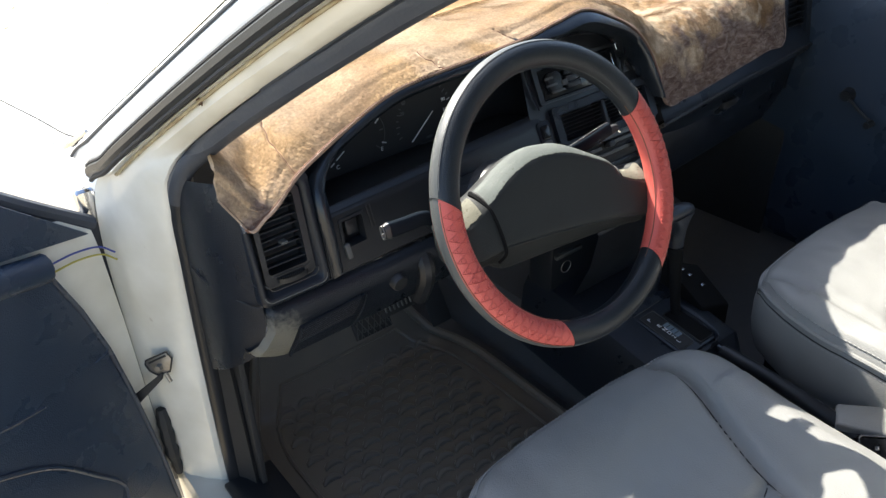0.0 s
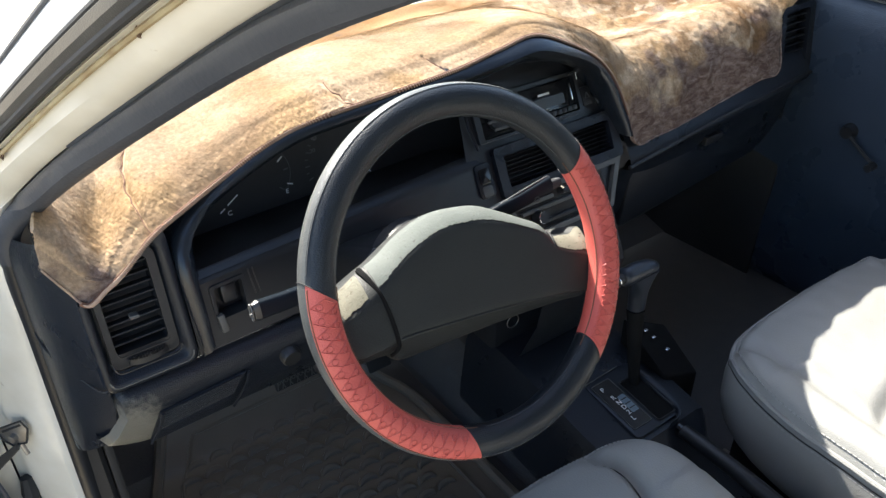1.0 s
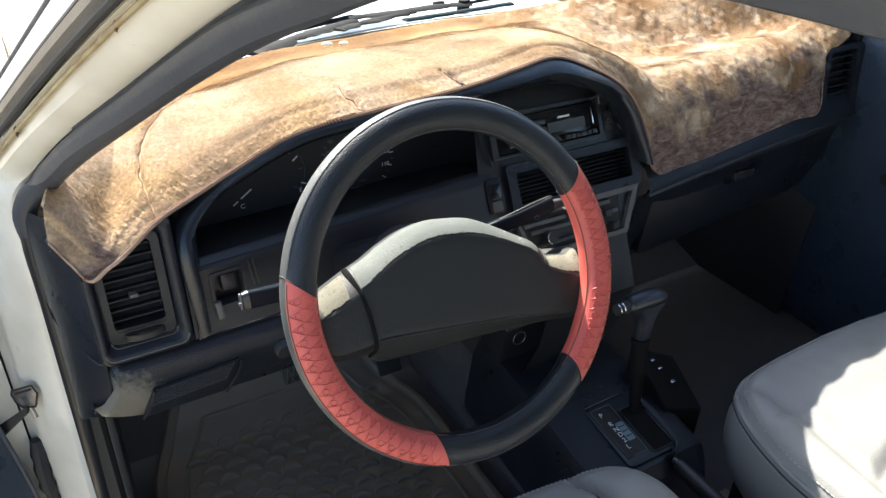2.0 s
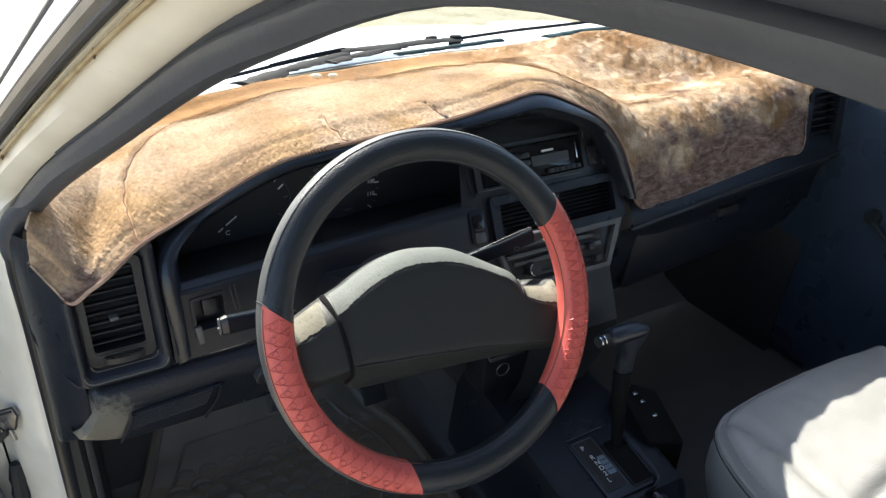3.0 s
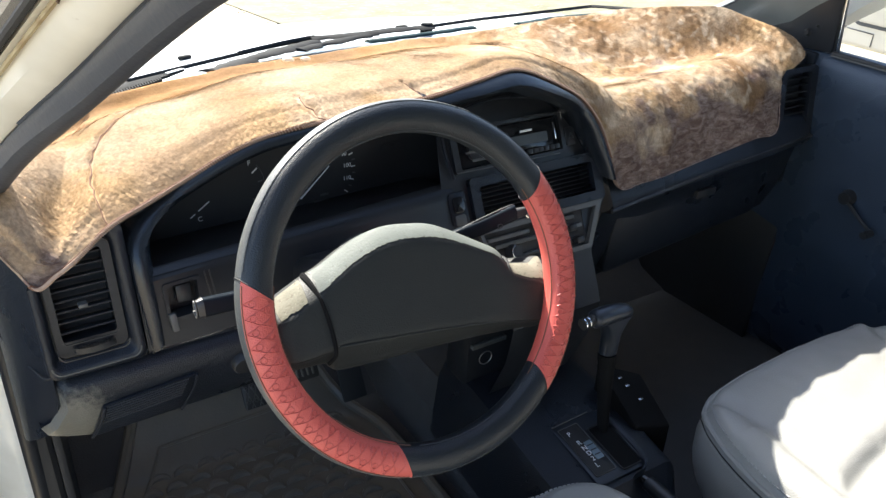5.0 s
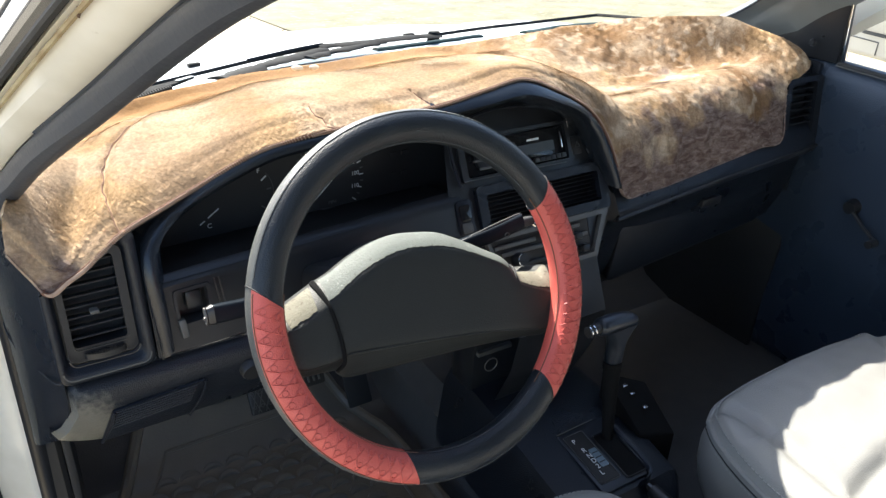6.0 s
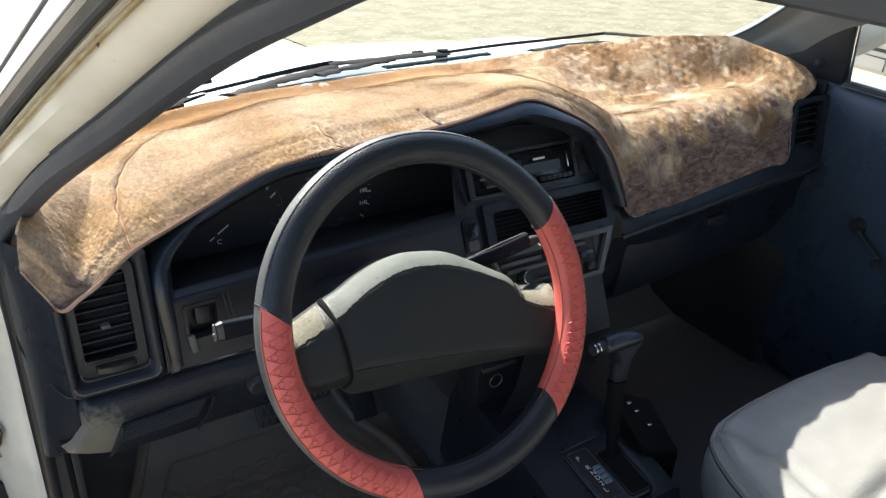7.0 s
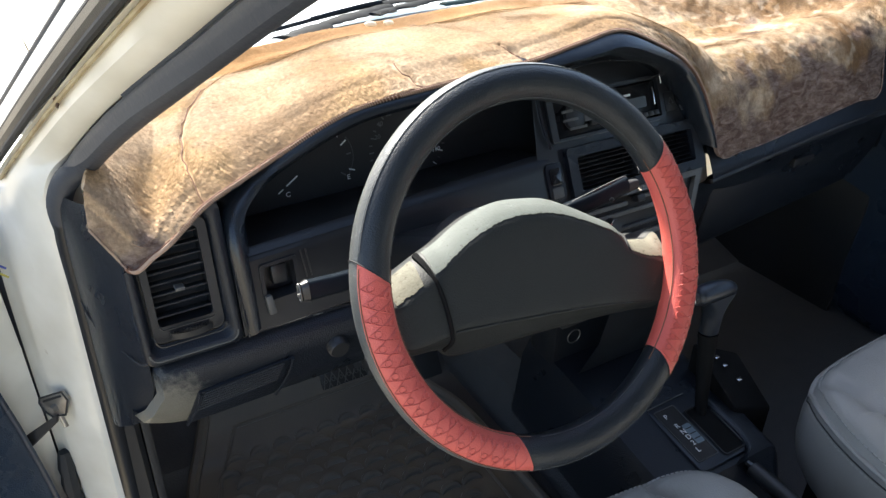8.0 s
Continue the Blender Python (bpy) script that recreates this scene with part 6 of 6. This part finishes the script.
build_seat("driver_seat", -.615, -.082, -.036, "grey leather driver seat, mostly in shade", "front seats",
           chain([(-.205, -.055), (-.192, -.075), (-.192, -.11), (-.212, -.18), (-.252, -.285), (-.265, -.40), (-.27, -.55)], .020, .010) + chain([(-.252, -.285), (-.30, -.30), (-.44, -.30)], .017, .010), 1)
build_seat("passenger_seat", .080, .605, -.004, "grey leather passenger seat lit by sun through the windscreen", "front seats",
           chain([(.120, -.014), (.141, -.036), (.153, -.07), (.153, -.14), (.150, -.21), (.152, -.52)], .0148, .018)
           + chain([(.565, -.014), (.544, -.036), (.532, -.07), (.532, -.14), (.535, -.21), (.533, -.52)], .0148, .018)
           + chain([(.150, -.245), (.25, -.225), (.34, -.220), (.435, -.225), (.535, -.245)], .0148, .016), -1)


# ---------------------------------------------------------------- console, shifter, hand brake
def con(x, y, off=0.0):
    return Vector((x, y - .12 * off, .4215 + .15 * (y - .07) + off))


def build_console():
    c = thing("centre_console", (0, 0, .3), "black plastic centre console with automatic shift gate", "console")
    rows = []
    for y, w, zt, zb in ((.30, .105, .45, .30), (.22, .105, .446, .29), (.12, .107, .436, .28), (.04, .106, .420, .27), (-.03, .104, .408, .27), (-.055, .09, .375, .26), (-.12, .08, .352, .26), (-.30, .085, .345, .25), (-.55, .085, .345, .25)):
        rows.append([Vector((-.028 + u, y, z)) for u, z in ((-w - .02, zb), (-w - .006, zt - .03), (-w + .006, zt - .008), (-w + .02, zt - .003), (w - .02, zt - .003), (w - .006, zt - .008), (w + .006, zt - .03), (w + .02, zb))])
    part("tub", sheet(rows, cap=True), VINYL, c)
    gate = part("gate_plate", slab([con(u, v, .004) for u, v in rounded(-.068, .030, -.022, .093, .008)], (0, 0, -.012), .003), GRIP, c, "blue-black raised gate plate")
    # flat near-black plate stands in for the shade inside the slot
    part("gate_slot", slab([con(u, v, .0048) for u, v in rounded(-.016, .020, -.014, .066, .004)], (0, 0, -.004), 0), STEM, gate)
    part("slot_rim", tube([con(u, v, .006) for u, v in rounded(-.018, .022, -.016, .068, .005)], .0014, 5, closed=True), FRAME, gate)
    edge = spline([Vector((.030, .078)), Vector((.034, .045)), Vector((.034, .008)), Vector((.028, -.018)), Vector((.012, -.030)), Vector((-.004, -.032))], 5)
    rows = [[con(p.x - w * (1 - .35 * k / len(edge)), p.y, z) for w, z in ((0, -.008), (0, .007), (.003, .0115), (.008, .0120), (.0115, .0095), (.013, .003))] for k, p in enumerate(edge)]
    part("side_rail", sheet(rows, cap=True), GRIP, gate, "raised moulded rail beside the slot")
    part("front_edge", tube([con(-.066, .0925, .005), con(-.030, .0935, .005), con(.006, .0945, .005)], .0010, 5), GREY_PLASTIC, gate)
    part("gear_strip", slab([con(u, v, .0050) for u, v in rounded(-.062, -.024, -.008, .084, .003)], (0, 0, -.003), .0005), DARK, gate)
    part("strip_edge", tube([con(u, v, .0054) for u, v in rounded(-.062, -.024, -.008, .084, .003)], .0008, 4, closed=True), GREY_PLASTIC, gate)
    part("gear_window", slab([con(u, v, .0056) for u, v in rounded(-.040, -.026, .016, .050, .002)], (0, 0, -.001), 0), PALE_WINDOW, gate, "pale blue gear window")
    for k in range(3):
        part("window_bar", box(-.0055, .0055, -.0007, .0007, 0, .0006, 0, facing(con(-.033, .024 + .009 * k, .0058), (1, 0, 0), (0, 1, .15))), DARK, gate)
    for t, x, y in (("P", -.0503, .0701), ("R", -.0464, .0512), ("N", -.0450, .0400), ("D", -.0448, .0300), ("2", -.0457, .0195), ("L", -.0477, .0079)):
        lettering("gear_letter", t, .0112, facing(con(x, y, .0064), (1, 0, 0), (0, 1, .15)), WHITE_MARK, gate)
    # front shelf with a black box beside the lever
    bx = thing("black_box", (.095, .10, .27), "glossy black box with chipped edge beside the console", "box")
    part("case", slab([(.050, .130, .485), (.122, .100, .458), (.120, .020, .410), (.055, .035, .425)], (0, 0, -.15), .004), STEM, bx)
    for f in (.2, .36, .52, .8):
        p = Vector((.050, .130, .488)).lerp(Vector((.080, .045, .440)), f)
        part("chip", box(-.004, .004, -.003, .003, -.001, .002, .0006, Matrix.Translation(p + Vector((.012, .0, -.003)))), CHROME, bx, "bright chip")
    # shift lever
    s = thing("shift_lever", (.005, .06, .42), "black automatic shift lever with curved grip", "shift lever")
    part("stem", tube(spline([(.006, .055, .415), (.010, .070, .49), (.013, .080, .55)], 6), [.008 + .0005 * k for k in range(13)], 12), STEM, s)
    rows = []
    for f in range(16):
        t = f / 15
        z, y = .530 + .079 * t, .080 + .008 * t
        w = .0115 + .004 * t + .016 * max(0, t - .55) ** 2 / .2
        d, xc = .0115 + .0015 * t, .013 + .010 * t
        rows.append([Vector((xc + a, y + b, z)) for a, b in rounded(-w, w, -d, d, min(w, d) * .8, 4)])
    part("grip_neck", sheet(rows, closed_v=True, cap=True), GRIP, s)
    path = spline([(-.020, .088, .6165), (-.010, .088, .617), (.012, .088, .617), (.036, .088, .6145), (.056, .088, .610)], 5)
    rows = []
    for k, p in enumerate(path):
        w = (.0088, .0115, .0128, .0132, .0134, .0134, .0134, .0134, .0134, .0134, .0133, .0132, .0130, .0127, .0122, .0117, .0111, .0104, .0093, .0076, .0045)[k]
        rows.append([p + Vector((.15 * w * math.sin(a), 1.12 * w * math.cos(a), w * math.sin(a))) for a in [2 * math.pi * q / 18 for q in range(18)]])
    part("grip", sheet(rows, closed_v=True, cap=True), GRIP, s, "blue-black rounded handle")
    part("release_button", tube([(-.040, .088, .6150), (-.018, .088, .6165)], .0085, 14), DARK, s)
    for x in (-.038, -.031):
        part("grip_ring", tube([(x, .088, .6150 + .07 * (x + .04)), (x + .002, .088, .6151 + .07 * (x + .04))], .0090, 14), CHROME, s)
    # hand brake
    h = thing("hand_brake", (.01, -.1, .35), "black hand brake lever beside the seat", "hand brake")
    part("lever", tube(spline([(.012, -.30, .375), (.010, -.16, .395), (.006, -.045, .402)], 6), [.016, .016, .0155, .015, .014, .0135, .013, .0125, .0125, .0125, .0125, .012, .011], 12), PLASTIC, h)
    part("button", tube([(.006, -.045, .402), (.0055, -.036, .4025)], .007, 10), GLOSS, h)
    # console box with a grey lid, and a belt buckle
    b = thing("console_box", (.04, -.3, .35), "grey lidded box between the seats", "console box")
    quad = [(.031, -.237), (.120, -.330), (.055, -.375), (-.010, -.260)]
    part("lid", slab([(x, y, .402) for x, y in quad], (0, 0, -.016), .004, 3), LEATHER, b, "blue-grey padded lid")
    part("groove", slab([(x * .98, y * .995, .386) for x, y in quad], (0, 0, -.005), 0), DARK, b)
    part("box_body", slab([(x, y, .381) for x, y in quad], (.0, .0, -.10), .004, 2), GREY_PLASTIC, b, "grey plastic body")
    k = thing("belt_buckle", (-.02, -.33, .38), "black seat belt buckle with chrome edge", "belt buckle")
    m = facing((.004, -.335, .394), (.70, -.71, 0), (.60, .60, .52))
    part("buckle_case", box(-.045, .045, -.020, .020, -.040, .008, .006, m, segs=3), GLOSS, k)
    part("buckle_edge", tube([m @ Vector((u, v, .0085)) for u, v in rounded(-.043, .043, -.018, .018, .006)], .0014, 6, closed=True), CHROME, k, "bright chrome edge")
    for u in (-.02, .0, .02):
        part("stud", box(u - .003, u + .003, -.003, .003, .007, .0095, .001, m), CHROME, k)
    part("stalk", tube([m @ Vector((0, 0, -.03)), Vector((-.05, -.38, .33)), Vector((-.055, -.42, .26))], .010, 8), PLASTIC, k)


build_console()


# ---------------------------------------------------------------- floor: mats and pedals
def build_floor_mat(x0, x1, y0, y1, label):
    f = thing("floor_mat", ((x0 + x1) / 2, (y0 + y1) / 2, .20), label, "floor mat")

    def fz(x, y):
        rise = max(0, y - .50)
        return .212 + rise * 1.1 * min(1, rise / .08)
    rows = []
    for j in range(25):
        y = y0 + (y1 - y0) * j / 24
        cut = .085 * max(0, (j - 17) / 7) ** 2.4
        rows.append([Vector((x0 + cut + (x1 - x0 - 2 * cut) * i / 24, y, fz(0, y))) for i in range(25)])
    border = rows[0] + [r[-1] for r in rows[1:]] + rows[-1][-2::-1] + [r[0] for r in rows[-2:0:-1]]
    part("sheet", sheet(rows), MATRUBBER, f)
    part("raised_edge", tube([p + Vector((0, 0, .006)) for p in border], .010, 8, closed=True), MATRUBBER, f)
    part("inner_ridge", tube([Vector(((p.x - (x0 + x1) / 2) * .84 + (x0 + x1) / 2, (p.y - (y0 + y1) / 2) * .90 + (y0 + y1) / 2, 0)) + Vector((0, 0, fz(0, (p.y - (y0 + y1) / 2) * .90 + (y0 + y1) / 2) + .002)) for p in border], .004, 6, closed=True), MATRUBBER, f)
    nets = []
    ny, nx = 22, 9
    for j in range(ny):
        for i in range(nx):
            x = x0 + .075 + (x1 - x0 - .13) * (i + .5 * (j % 2)) / nx
            y = y0 + .05 + (y1 - y0 - .11) * j / ny
            corner = math.hypot(max(0, x0 + .14 - x), max(0, y - (y1 - .14)))
            if x > x1 - .06 or corner > .085:
                continue
            pts = [Vector((x + .017 * math.cos(a), y + .012 * math.sin(a), 0)) for a in [radians(8 + 164 * q / 6) for q in range(7)]]
            nets.append(tube([p + Vector((0, 0, fz(p.x, p.y) + .001)) for p in pts], [.002, .005, .007, .0082, .007, .005, .002], 8))
    tagged(part("tread", joined(*nets), MATRUBBER, f), "raised crescent tread", kind="stuff")


build_floor_mat(-.668, -.17, -.16, .585, "dark brown rubber floor mat with crescent tread")


def build_pedals():
    p = thing("foot_rest", (-.40, .47, .33), "pedal plate covered with pale lattice grip", "pedal")
    m = facing((-.380, .474, .358), (1, 0, 0), (0, .5, .85))
    part("plate", box(-.042, .042, -.026, .026, -.006, .0, .004, m), PLASTIC, p)
    nets = []
    for k in range(6):
        x = -.035 + .014 * k
        nets.append(tube([m @ Vector((max(-.04, x - .010), -.024, .001)), m @ Vector((min(.04, x + .010), .024, .001))], .0010, 4))
        nets.append(tube([m @ Vector((min(.04, x + .010), -.024, .001)), m @ Vector((max(-.04, x - .010), .024, .001))], .0010, 4))
    for z in (-.012, .012):
        for k in range(6):
            nets.append(tube([m @ Vector((-.035 + .014 * k + .003 * math.cos(a), z + .003 * math.sin(a), .001)) for a in [2 * math.pi * q / 8 for q in range(8)]], .0007, 4, closed=True))
    part("lattice", joined(*nets), GREY_PLASTIC, p, "pale worn lattice")
    part("arm", tube([m @ Vector((0, 0, -.01)), (-.40, .60, .50)], .009, 8), STEEL, p)
    p = thing("brake_pedal", (-.33, .46, .37), "black rubber brake pedal with vertical ribs", "pedal")
    m = facing((-.335, .450, .405), (1, 0, 0), (0, .5, .85))
    part("plate", box(-.040, .040, -.028, .028, -.008, .0, .005, m), DARK, p)
    for k in range(7):
        part("rib", box(-.030 + .0095 * k, -.0265 + .0095 * k, -.020, .020, -.001, .003, .001, m, segs=1), GREY_PLASTIC, p)
    part("arm", tube([m @ Vector((0, 0, -.01)), (-.335, .58, .60)], .010, 8), STEEL, p)
    p = thing("accelerator_pedal", (-.22, .5, .3), "black accelerator pedal by the tunnel", "pedal")
    m = facing((-.215, .49, .33), (1, 0, 0), (0, .5, .85))
    part("plate", box(-.024, .024, -.060, .060, -.007, .0, .005, m), DARK, p)
    part("arm", tube([m @ Vector((0, .03, -.01)), (-.215, .66, .50)], .007, 8), STEEL, p)
    w = thing("wire", (-.47, .60, .24), "thin bright wire clip on the toe board", "wire")
    part("strand", tube([(-.475, .600, .262), (-.468, .597, .248), (-.43, .600, .250)], .0016, 6), CHROME, w)


build_pedals()


# ---------------------------------------------------------------- doors
def build_driver_door():
    d = thing("driver_door", (-.815, .43, .5), "open driver door with dark blue vinyl card and white steel edge", "car door")
    along, out = Vector((-.906, -.423, 0)), Vector((.423, -.906, 0))

    def dp(s, z, off=0.0):
        return Vector((-.815, .43, z)) + along * s + out * off
    steel = [(.0, .26), (.0, .45), (.0, .60), (.003, .72), (.006, .762), (.05, .80), (1.02, .80), (1.02, .26)]
    part("steel_shell", slab([dp(s, z, -.055) for s, z in steel], out * .055, .006), PAINT, d, "white painted steel door shell")
    card = [(.018, .22), (.027, .36), (.035, .444), (.044, .52), (.056, .60), (.076, .68), (.099, .745), (.125, .772), (.20, .80), (1.0, .80), (1.0, .22)]
    c = part("door_card", slab([dp(s, z, .003) for s, z in card], out * .022, .008, 3), NAVY, d, "dark blue vinyl door card")
    part("card_piping", tube([dp(s, z, .022) for s, z in card[:8]], .0035, 6), NAVY, c)
    lip = spline([dp(.30, .56, .027), dp(.254, .540, .027), dp(.19, .496, .027), dp(.14, .43, .027), dp(.106, .376, .027), dp(.11, .33, .026), dp(.13, .27, .026)], 6)
    part("pocket_lip", tube(lip, .0035, 8), NAVY, c, "moulded pocket lip")
    part("pocket", slab([p + out * -.004 for p in lip] + [dp(.34, .25, .023), dp(.34, .56, .023)], out * .004, .001), NAVY, c)
    part("crease", tube(spline([dp(.30, .62, .0245), dp(.23, .600, .0248), dp(.17, .588, .0245)], 6), .0028, 6), NAVY, c)
    part("crease", tube([dp(.058, .60, .024), dp(.070, .597, .0255), dp(.084, .595, .0245)], .0016, 6), NAVY, c)
    part("armrest", box(-.16, .16, -.022, .022, -.02, .03, .014, facing(dp(.62, .50, .045), along, (0, 0, 1)), segs=3), NAVY, c, "moulded armrest")
    part("upper_roll", tube(spline([dp(.10, .76, .016), dp(.25, .79, .02), dp(.6, .80, .02), dp(.98, .80, .02)], 6), .020, 12), NAVY, c)
    # window frame that follows the pillar, with its black outer strip
    frame_line = [(.008, .745), (.066, .792), (.116, .834), (.22, .925), (.38, 1.07), (.50, 1.20), (.62, 1.245), (.80, 1.25), (.98, 1.22), (1.02, .80)]
    part("window_frame", tube(spline([dp(s, z, -.02) for s, z in frame_line], 6), .013, 10), PAINT, d, "white window frame")
    part("frame_seal", tube(spline([dp(s - .008, z + .02, -.012) for s, z in frame_line[:-1]], 6), .012, 10), RUBBER, d, "black frame rubber")
    part("sail_panel", slab([dp(.02, .765, .0), dp(.17, .80, .0), dp(.17, .905, .0)], out * .012, .003), NAVY, d)
    g = part("window_glass", slab([dp(.17, .80, -.02), dp(1.0, .80, -.02), dp(.97, 1.21, -.02), (dp(.80, 1.24, -.02)), dp(.62, 1.235, -.02), dp(.50, 1.19, -.02), dp(.17, .91, -.02)], out * .004, 0), GLASS, d)
    g.visible_shadow = False
    # mirror housing foot at the frame's root
    part("mirror_foot", box(-.03, .03, -.02, .03, -.02, .03, .012, Matrix.Translation((-.812, .462, .775)) @ Matrix.Diagonal((.45, .45, 1.1, 1))), CHROME, d, "bright mirror foot")
    # check strap from the jamb into the door, with its bracket and bolt
    part("check_strap", slab([Vector((-.800, .374, .520)), Vector((-.797, .372, .533)), dp(.030, .478, .0), dp(.032, .455, .0)], (-.004, -.003, .002), .001), DARK, d, "dark steel check strap")
    for z in (.42, .68):
        part("hinge", box(-.02, .02, -.03, .03, -.012, .012, .004, facing((-.835, .475, z), along, (0, 0, 1))), STEEL, d)
    for mat, a in ((BLUE_WIRE, .0), (YELLOW_WIRE, -.012)):
        part("wire", tube(spline([dp(.085, .752 + a, .004), dp(.05, .752 + a, .010), dp(.015, .742 + a, .012), Vector((-.805, .415, .725 + a))], 6), .0014, 6), mat, d, "thin coloured door wire")
    # torn rubber boot at the lower gap
    part("boot", tube(spline([dp(-.002, .43, .012), dp(.006, .36, .02), dp(.0, .29, .014)], 6), [.008, .010, .012, .010, .012, .011, .009, .012, .010, .008, .009, .008, .006], 8), DARK, d, "black rubber wiring boot")
    # bracket on the jamb
    b = thing("strap_bracket", (-.797, .375, .54), "steel check strap bracket with a bolt on the jamb", "bracket")
    m = facing((-.797, .377, .540), (.60, -.62, .3), (.0, .2, 1))
    part("plate", slab([m @ Vector((u, v, .003)) for u, v in ((-.022, .010), (-.018, .016), (.022, .022), (.026, .010), (.012, -.010), (-.010, -.012), (-.020, -.002))], m.to_3x3() @ Vector((0, 0, -.004)), .001), STEEL, b)
    part("plate_edge", tube([m @ Vector((u, v, .0035)) for u, v in ((-.022, .010), (-.018, .016), (.022, .022), (.026, .010), (.012, -.010), (-.010, -.012), (-.020, -.002))], .0013, 5, closed=True), DARK, b)
    part("slot", tube([m @ Vector((-.014, .011, .0035)), m @ Vector((.018, .0165, .0035))], .0016, 5), DARK, b)
    bm = bmesh.new()
    bmesh.ops.create_cone(bm, cap_ends=True, segments=6, radius1=.006, radius2=.005, depth=.007)
    bm.transform(m @ Matrix.Translation((-.001, .001, .006)))
    part("bolt", bm, STEEL, b)
    part("pin", tube([m @ Vector((.004, -.010, .004)), m @ Vector((.005, -.026, .004))], .003, 8), STEEL, b)


build_driver_door()


def build_passenger_door():
    d = thing("passenger_door", (.72, -.2, .5), "closed passenger door with dark navy vinyl card and crank window", "car door")
    rows = []
    for y in [.42, .34, .28, .2, .05, -.15, -.4, -.6, -.8]:
        rows.append([Vector((x, y, z)) for x, z in ((.735, .20), (.712, .24), (.706, .34), (.712, .46), (.70, .52), (.692, .60), (.694, .70), (.690, .80), (.694, .845), (.704, .868), (.722, .877), (.75, .872))])
    part("door_card", sheet(rows), NAVY, d, "dark navy moulded vinyl door card", 70)
    part("outer_skin", slab([(.80, .44, .25), (.80, -.80, .25), (.79, -.80, .86), (.79, .44, .84)], (.02, 0, 0), .006), OUTER_PAINT, d)
    part("armrest", box(.640, .70, -.78, -.32, .52, .575, .018, segs=3), NAVY, d)
    part("sail_panel", slab([(.700, .445, .866), (.704, .280, .873), (.669, .262, .985), (.664, .254, 1.004), (.690, .40, .93)], (.01, 0, 0), .003), PLASTIC, d, "black mirror sail panel")
    for y, z, q in ((.325, .905, .008), (.305, .921, .003)):
        bm = bmesh.new()
        bmesh.ops.create_cone(bm, cap_ends=True, segments=16, radius1=q, radius2=q * .6, depth=.006)
        bm.transform(Matrix.Translation((.689 - .25 * (z - .87), y, z)) @ Matrix.Rotation(radians(-90), 4, "Y"))
        part("screw_cap", bm, PLASTIC, d)
    g = part("window_glass", slab([(.722, .272, .874), (.722, -.78, .874), (.600, -.78, 1.235), (.600, -.30, 1.22), (.675, .258, 1.00)], (.004, 0, 0), 0), GLASS, d)
    g.visible_shadow = False
    part("window_channel", tube([(.718, .278, .872), (.672, .262, 1.008), (.600, -.30, 1.235), (.590, -.78, 1.245)], .006, 8), RUBBER, d)
    part("sill_strip", tube([(.704, .275, .874), (.704, -.79, .874)], .0045, 8), DARK, d)
    part("sill_line", tube([(.697, .275, .8715), (.697, -.79, .8715)], .0016, 6), GREY_PLASTIC, d)
    part("channel_highlight", tube([(.705, .272, .880), (.667, .258, .995)], .0018, 6), CHROME, d)
    c = part("crank", tube(spline([(.680, .155, .628), (.672, .12, .608), (.668, .085, .590)], 5), [.0034] * 11, 8), FRAME, d, "window crank handle")
    bm = bmesh.new()
    bmesh.ops.create_cone(bm, cap_ends=True, segments=20, radius1=.016, radius2=.012, depth=.02)
    bm.transform(Matrix.Translation((.685, .155, .628)) @ Matrix.Rotation(radians(-90), 4, "Y"))
    part("crank_hub", bm, PLASTIC, c)
    part("crank_knob", tube([(.668, .083, .589), (.645, .083, .589)], .0075, 12), PLASTIC, c)


build_passenger_door()

# rear bench, closing the cabin behind the front seats
bench = thing("rear_bench", (0, -1.5, .3), "grey leather rear bench behind the front seats", "rear seat")
part("bench_cushion", box(-.62, .62, -1.75, -1.28, .25, .50, .05, segs=4), LEATHER, bench)
part("bench_back", box(-.62, .62, -1.95, -1.78, .45, .98, .05, Matrix.Translation((0, 0, 0)), segs=4), LEATHER, bench)
